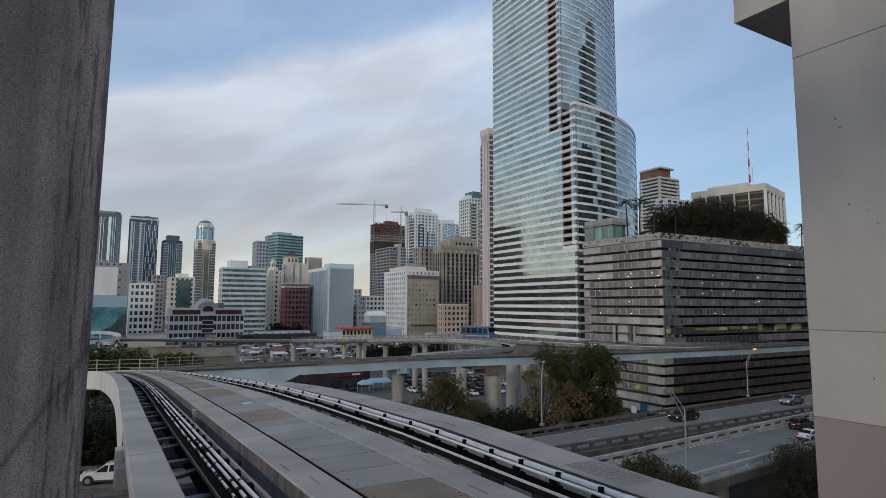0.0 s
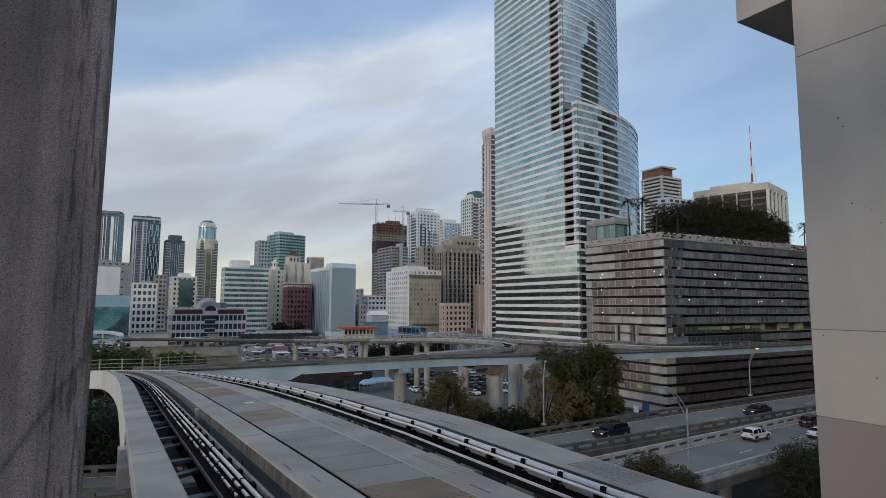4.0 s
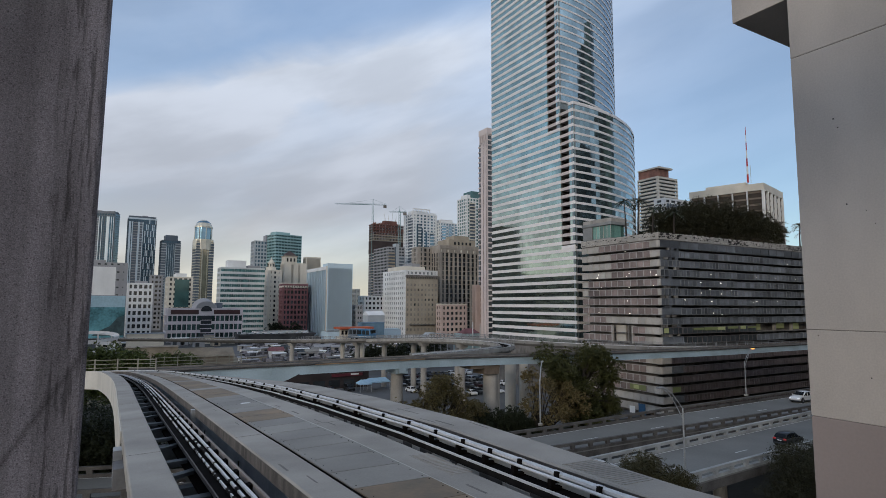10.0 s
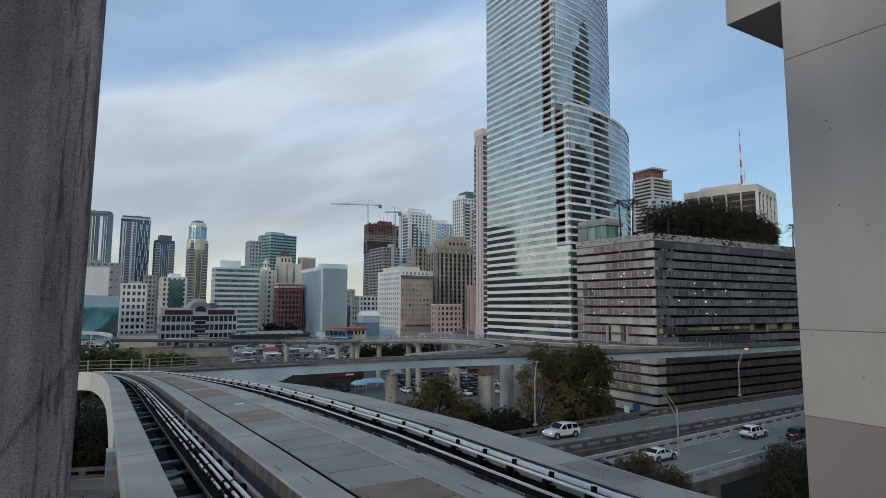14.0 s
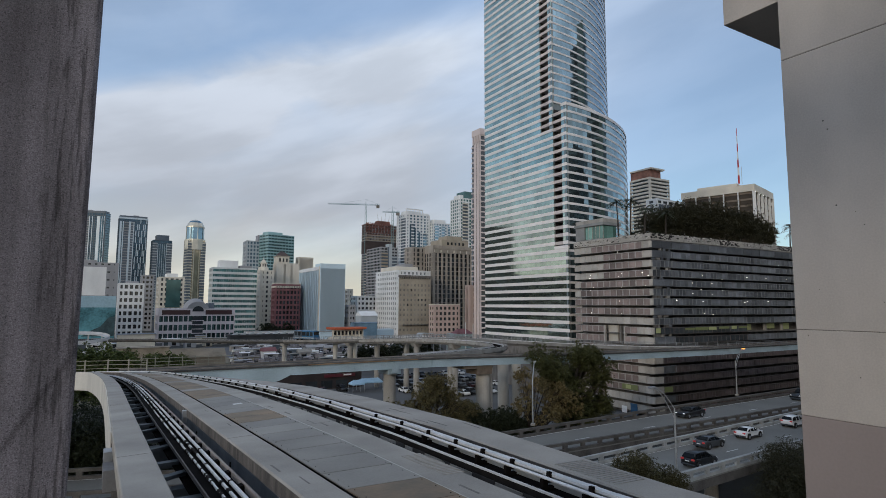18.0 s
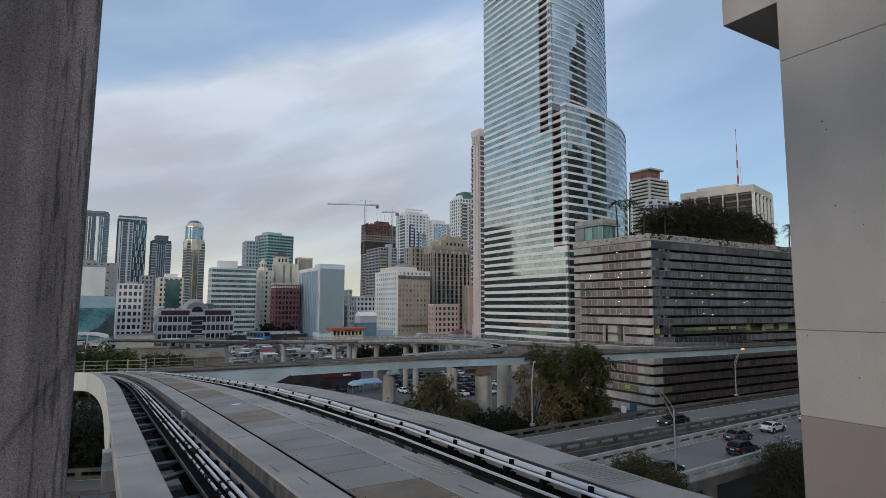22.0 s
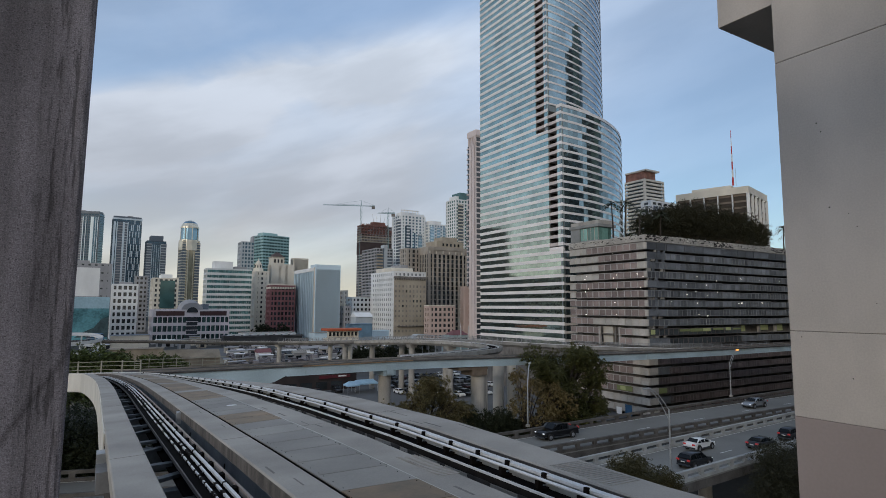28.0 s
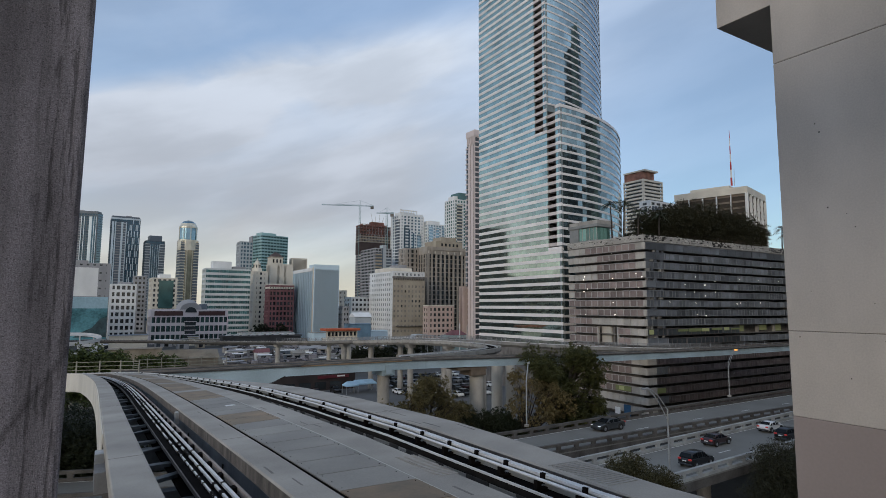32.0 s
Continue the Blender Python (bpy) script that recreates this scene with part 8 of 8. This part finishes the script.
def motions():
    drive(car("sedan", BLACKP, "black four-door sedan driving on the highway"), 52.2, 180, [(0.0, 68.4), (0.5, 60.4), (1.0, 52.2), (1.5, 44.1), (32.0, -450.0)])
    drive(car("sedan", SILVERP, "silver four-door sedan driving on the highway"), 52.2, 180, [(0.0, 94.9), (0.5, 88.4), (1.0, 81.6), (1.5, 74.5), (2.0, 67.1), (2.5, 59.5), (3.0, 51.3), (3.5, 43.0), (6.0, -1.5), (32.0, -466.9)])
    drive(car("suv", BLACKP, "black sport utility car driving on the highway"), 49.6, 180, [(0.0, 115.2), (1.5, 93.9), (2.0, 86.8), (2.5, 78.8), (3.0, 70.0), (3.5, 60.8), (32.0, -463.6)])
    drive(car("sedan", DKRED, "dark red four-door sedan driving on the highway"), 49.6, 180, [(0.0, 132.4), (3.0, 94.0), (3.5, 87.6), (5.5, 56.9), (6.0, 48.7), (6.5, 40.6), (8.5, 0.6), (9.0, -9.6), (32.0, -480.0)])
    drive(car("suv", DKGREY, "dark grey sport utility car driving on the highway"), 49.6, 180, [(0.0, 165.3), (5.5, 83.9), (6.0, 76.5), (6.5, 68.8), (7.0, 60.6), (7.5, 52.1), (8.0, 43.2), (32.0, -384.0)])
    drive(car("van", WHITEP, "white small panel van driving on the highway"), 52.2, 180, [(0.0, 207.8), (6.5, 99.9), (7.0, 91.6), (7.5, 82.3), (8.0, 72.2), (8.5, 61.6), (9.0, 50.7), (9.5, 39.9), (32.0, -446.1)])
    drive(car("suv", WHITEP, "white sport utility car driving on the highway"), 52.2, 180, [(0.0, 206.6), (9.5, 102.1), (10.0, 98.5), (10.5, 93.9), (11.0, 88.3), (11.5, 82.2), (12.0, 75.9), (12.5, 69.1), (13.0, 62.1), (13.5, 54.7), (14.0, 47.4), (14.5, 40.7), (32.0, -221.8)])
    drive(car("sedan", BLACKP, "black four-door sedan driving on the highway"), 52.2, 180, [(0.0, 341.1), (16.5, 96.9), (17.0, 89.5), (17.5, 81.1), (18.0, 72.0), (18.5, 62.4), (19.0, 52.4), (19.5, 42.2), (32.0, -212.8)])
    drive(car("pickup", BLACKP, "black crew-cab pickup truck driving on the highway"), 52.2, 180, [(0.0, 372.2), (18.5, 94.7), (19.0, 87.2), (19.5, 79.0), (20.0, 70.0), (20.5, 60.0), (21.0, 50.0), (21.5, 40.5), (32.0, -159.0)])
    drive(car("sedan", BLACKP, "black four-door sedan driving on the highway"), 49.6, 180, [(0.0, 418.5), (20.5, 90.5), (21.0, 82.5), (21.5, 74.1), (22.0, 65.0), (22.5, 55.4), (23.0, 45.6), (32.0, -130.8)])
    drive(car("sedan", BLUEP, "blue four-door sedan driving on the highway"), 52.2, 180, [(0.0, 358.0), (23.0, 100.4), (23.5, 94.8), (24.0, 88.3), (24.5, 80.8), (25.0, 72.7), (25.5, 64.3), (29.0, -1.0), (32.0, -57.1)])
    drive(car("pickup", BLACKP, "black crew-cab pickup truck driving on the highway"), 52.2, 180, [(0.0, 464.6), (25.0, 99.6), (25.5, 92.3), (27.5, 57.2), (28.0, 47.8), (32.0, -27.4)])
    drive(car("sedan", SILVERP, "silver four-door sedan driving on the highway"), 52.2, 180, [(0.0, 503.8), (27.5, 96.8), (28.0, 89.4), (28.5, 81.7), (29.0, 73.4), (29.5, 64.7), (30.0, 55.5), (30.5, 46.0), (32.0, 17.5)])
    drive(car("sedan", DKGREY, "dark grey four-door sedan driving on the highway"), 52.2, 180, [(0.0, 497.5), (29.5, 96.3), (30.0, 89.5), (30.5, 82.0), (31.0, 74.0), (31.5, 65.5), (32.0, 56.8)])
    drive(car("suv", WHITEP, "white sport utility car driving on the highway", k=0.87), 40.3, 0, [(0.0, 23.5), (1.5, 42.1), (2.0, 48.3), (2.5, 53.2), (3.0, 57.6), (3.5, 61.7), (5.5, 75.4), (6.0, 77.9), (6.5, 79.4), (32.0, 155.9)])
    drive(car("suv", BLACKP, "black sport utility car driving on the highway", k=0.87), 36.7, 0, [(0.0, 10.9), (5.5, 50.5), (6.0, 54.1), (6.5, 57.3), (7.0, 59.9), (7.5, 62.0), (8.0, 63.8), (8.5, 64.9), (9.0, 65.7), (10.0, 66.8), (12.5, 68.8), (13.0, 69.5), (13.5, 70.4), (14.5, 71.9), (32.0, 98.2)])
    drive(car("suv", WHITEP, "white sport utility car driving on the highway", k=0.87), 40.3, 0, [(0.0, -36.6), (11.5, 50.8), (12.0, 54.6), (12.5, 58.2), (13.0, 61.5), (13.5, 64.6), (14.0, 67.5), (14.5, 69.9), (16.5, 76.6), (17.0, 77.5), (18.0, 78.2), (19.0, 79.2), (20.0, 80.5), (32.0, 98.5)])
    drive(car("sedan", WHITEP, "white four-door sedan driving on the highway", k=0.87), 40.3, 0, [(0.0, -23.6), (14.0, 49.2), (14.5, 51.8), (16.5, 62.1), (17.0, 64.2), (17.5, 65.8), (18.0, 66.9), (19.0, 68.4), (20.0, 69.6), (21.0, 70.8), (22.0, 72.9), (23.0, 76.3), (23.5, 78.1), (24.0, 79.8), (32.0, 107.0)])
    drive(car("sedan", DKGREY, "dark grey four-door sedan driving on the highway", k=0.87), 40.3, 0, [(0.0, -23.8), (17.0, 54.4), (17.5, 56.7), (18.0, 58.6), (18.5, 60.3), (19.0, 61.5), (20.0, 62.8), (21.0, 63.4), (22.0, 64.7), (23.0, 66.6), (24.0, 69.5), (24.5, 71.5), (25.0, 74.0), (25.5, 77.1), (32.0, 117.4)])
    drive(car("suv", BLACKP, "black sport utility car driving on the highway", k=0.87), 36.7, 0, [(0.0, -20.5), (17.0, 47.5), (17.5, 49.2), (18.0, 51.0), (18.5, 52.7), (19.0, 54.1), (20.0, 56.1), (21.0, 57.8), (22.0, 59.1), (23.0, 60.3), (24.0, 61.7), (24.5, 62.9), (25.0, 64.2), (25.5, 65.3), (27.5, 70.2), (32.0, 81.2)])
    drive(car("sedan", BLACKP, "black four-door sedan driving on the highway", k=0.87), 36.7, 0, [(0.0, -43.2), (22.5, 46.8), (23.0, 48.0), (23.5, 49.5), (24.0, 50.9), (24.5, 52.1), (25.0, 53.2), (25.5, 54.6), (27.5, 61.8), (28.0, 64.2), (28.5, 67.1), (29.0, 69.8), (29.5, 71.9), (32.0, 82.4)])
    drive(car("sedan", WHITEP, "white four-door sedan driving on the highway", k=0.87), 40.3, 0, [(0.0, -53.9), (25.5, 48.1), (27.5, 55.8), (28.0, 57.8), (28.5, 59.8), (29.0, 61.8), (29.5, 63.6), (30.0, 65.5), (30.5, 67.4), (31.0, 69.3), (31.5, 71.6), (32.0, 74.1)])
    drive(car("suv", BLACKP, "black sport utility car driving on the highway", k=0.87), 36.7, 0, [(0.0, -60.1), (27.5, 49.9), (28.0, 51.2), (28.5, 52.9), (29.0, 55.1), (29.5, 57.5), (30.0, 60.2), (30.5, 63.0), (31.0, 66.0), (31.5, 68.8), (32.0, 71.1)])
    drive(car("sedan", DKRED, "dark red four-door sedan driving on the highway", k=0.87), 40.3, 0, [(0.0, -235.1), (29.0, 43.3), (29.5, 48.1), (30.0, 51.7), (30.5, 54.6), (31.0, 57.1), (31.5, 59.3), (32.0, 61.5)])
    drive(car("suv", BLACKP, "black sport utility car driving on the highway", k=0.87), 36.7, 0, [(0.0, -75.4), (30.5, 46.6), (31.0, 48.1), (31.5, 49.8), (32.0, 51.7)])
    drive(car("suv", WHITEP, "white sport utility car driving on the highway"), 52.2, 180, [(0.0, 0.4), (32.0, -545.0)])
    drive(car("suv", DKRED, "dark red sport utility car driving on the highway", k=0.87), 40.3, 0, [(0.0, 77.0), (3.5, 78.6), (8.0, 86.0), (32.0, 150.0)])
    drive(car("sedan", WHITEP, "white four-door sedan driving on the highway", k=0.87), 36.7, 0, [(0.0, 71.6), (3.5, 72.8), (5.5, 75.5), (8.0, 82.0), (32.0, 140.0)])
    rows = []
    for t, s in ((0, 311.0), (1.5, 302.7), (3, 292.2), (6, 282.9), (8, 277.8), (10, 269.2), (12, 265.8), (14, 261.9), (17, 252.1), (19, 246.2), (21, 236.1), (23, 217.3), (25, 195.1), (28, 128.7), (32, 20.0)):
        p, q = FAR(s, 0, 0.02), FAR(s + 1, 0, 0.02)
        d = q - p
        rows.append((t, pose(p.x, p.y, p.z, 0, 0, math.degrees(math.atan2(d.y, d.x)))))
    walk(train, rows)


motions()
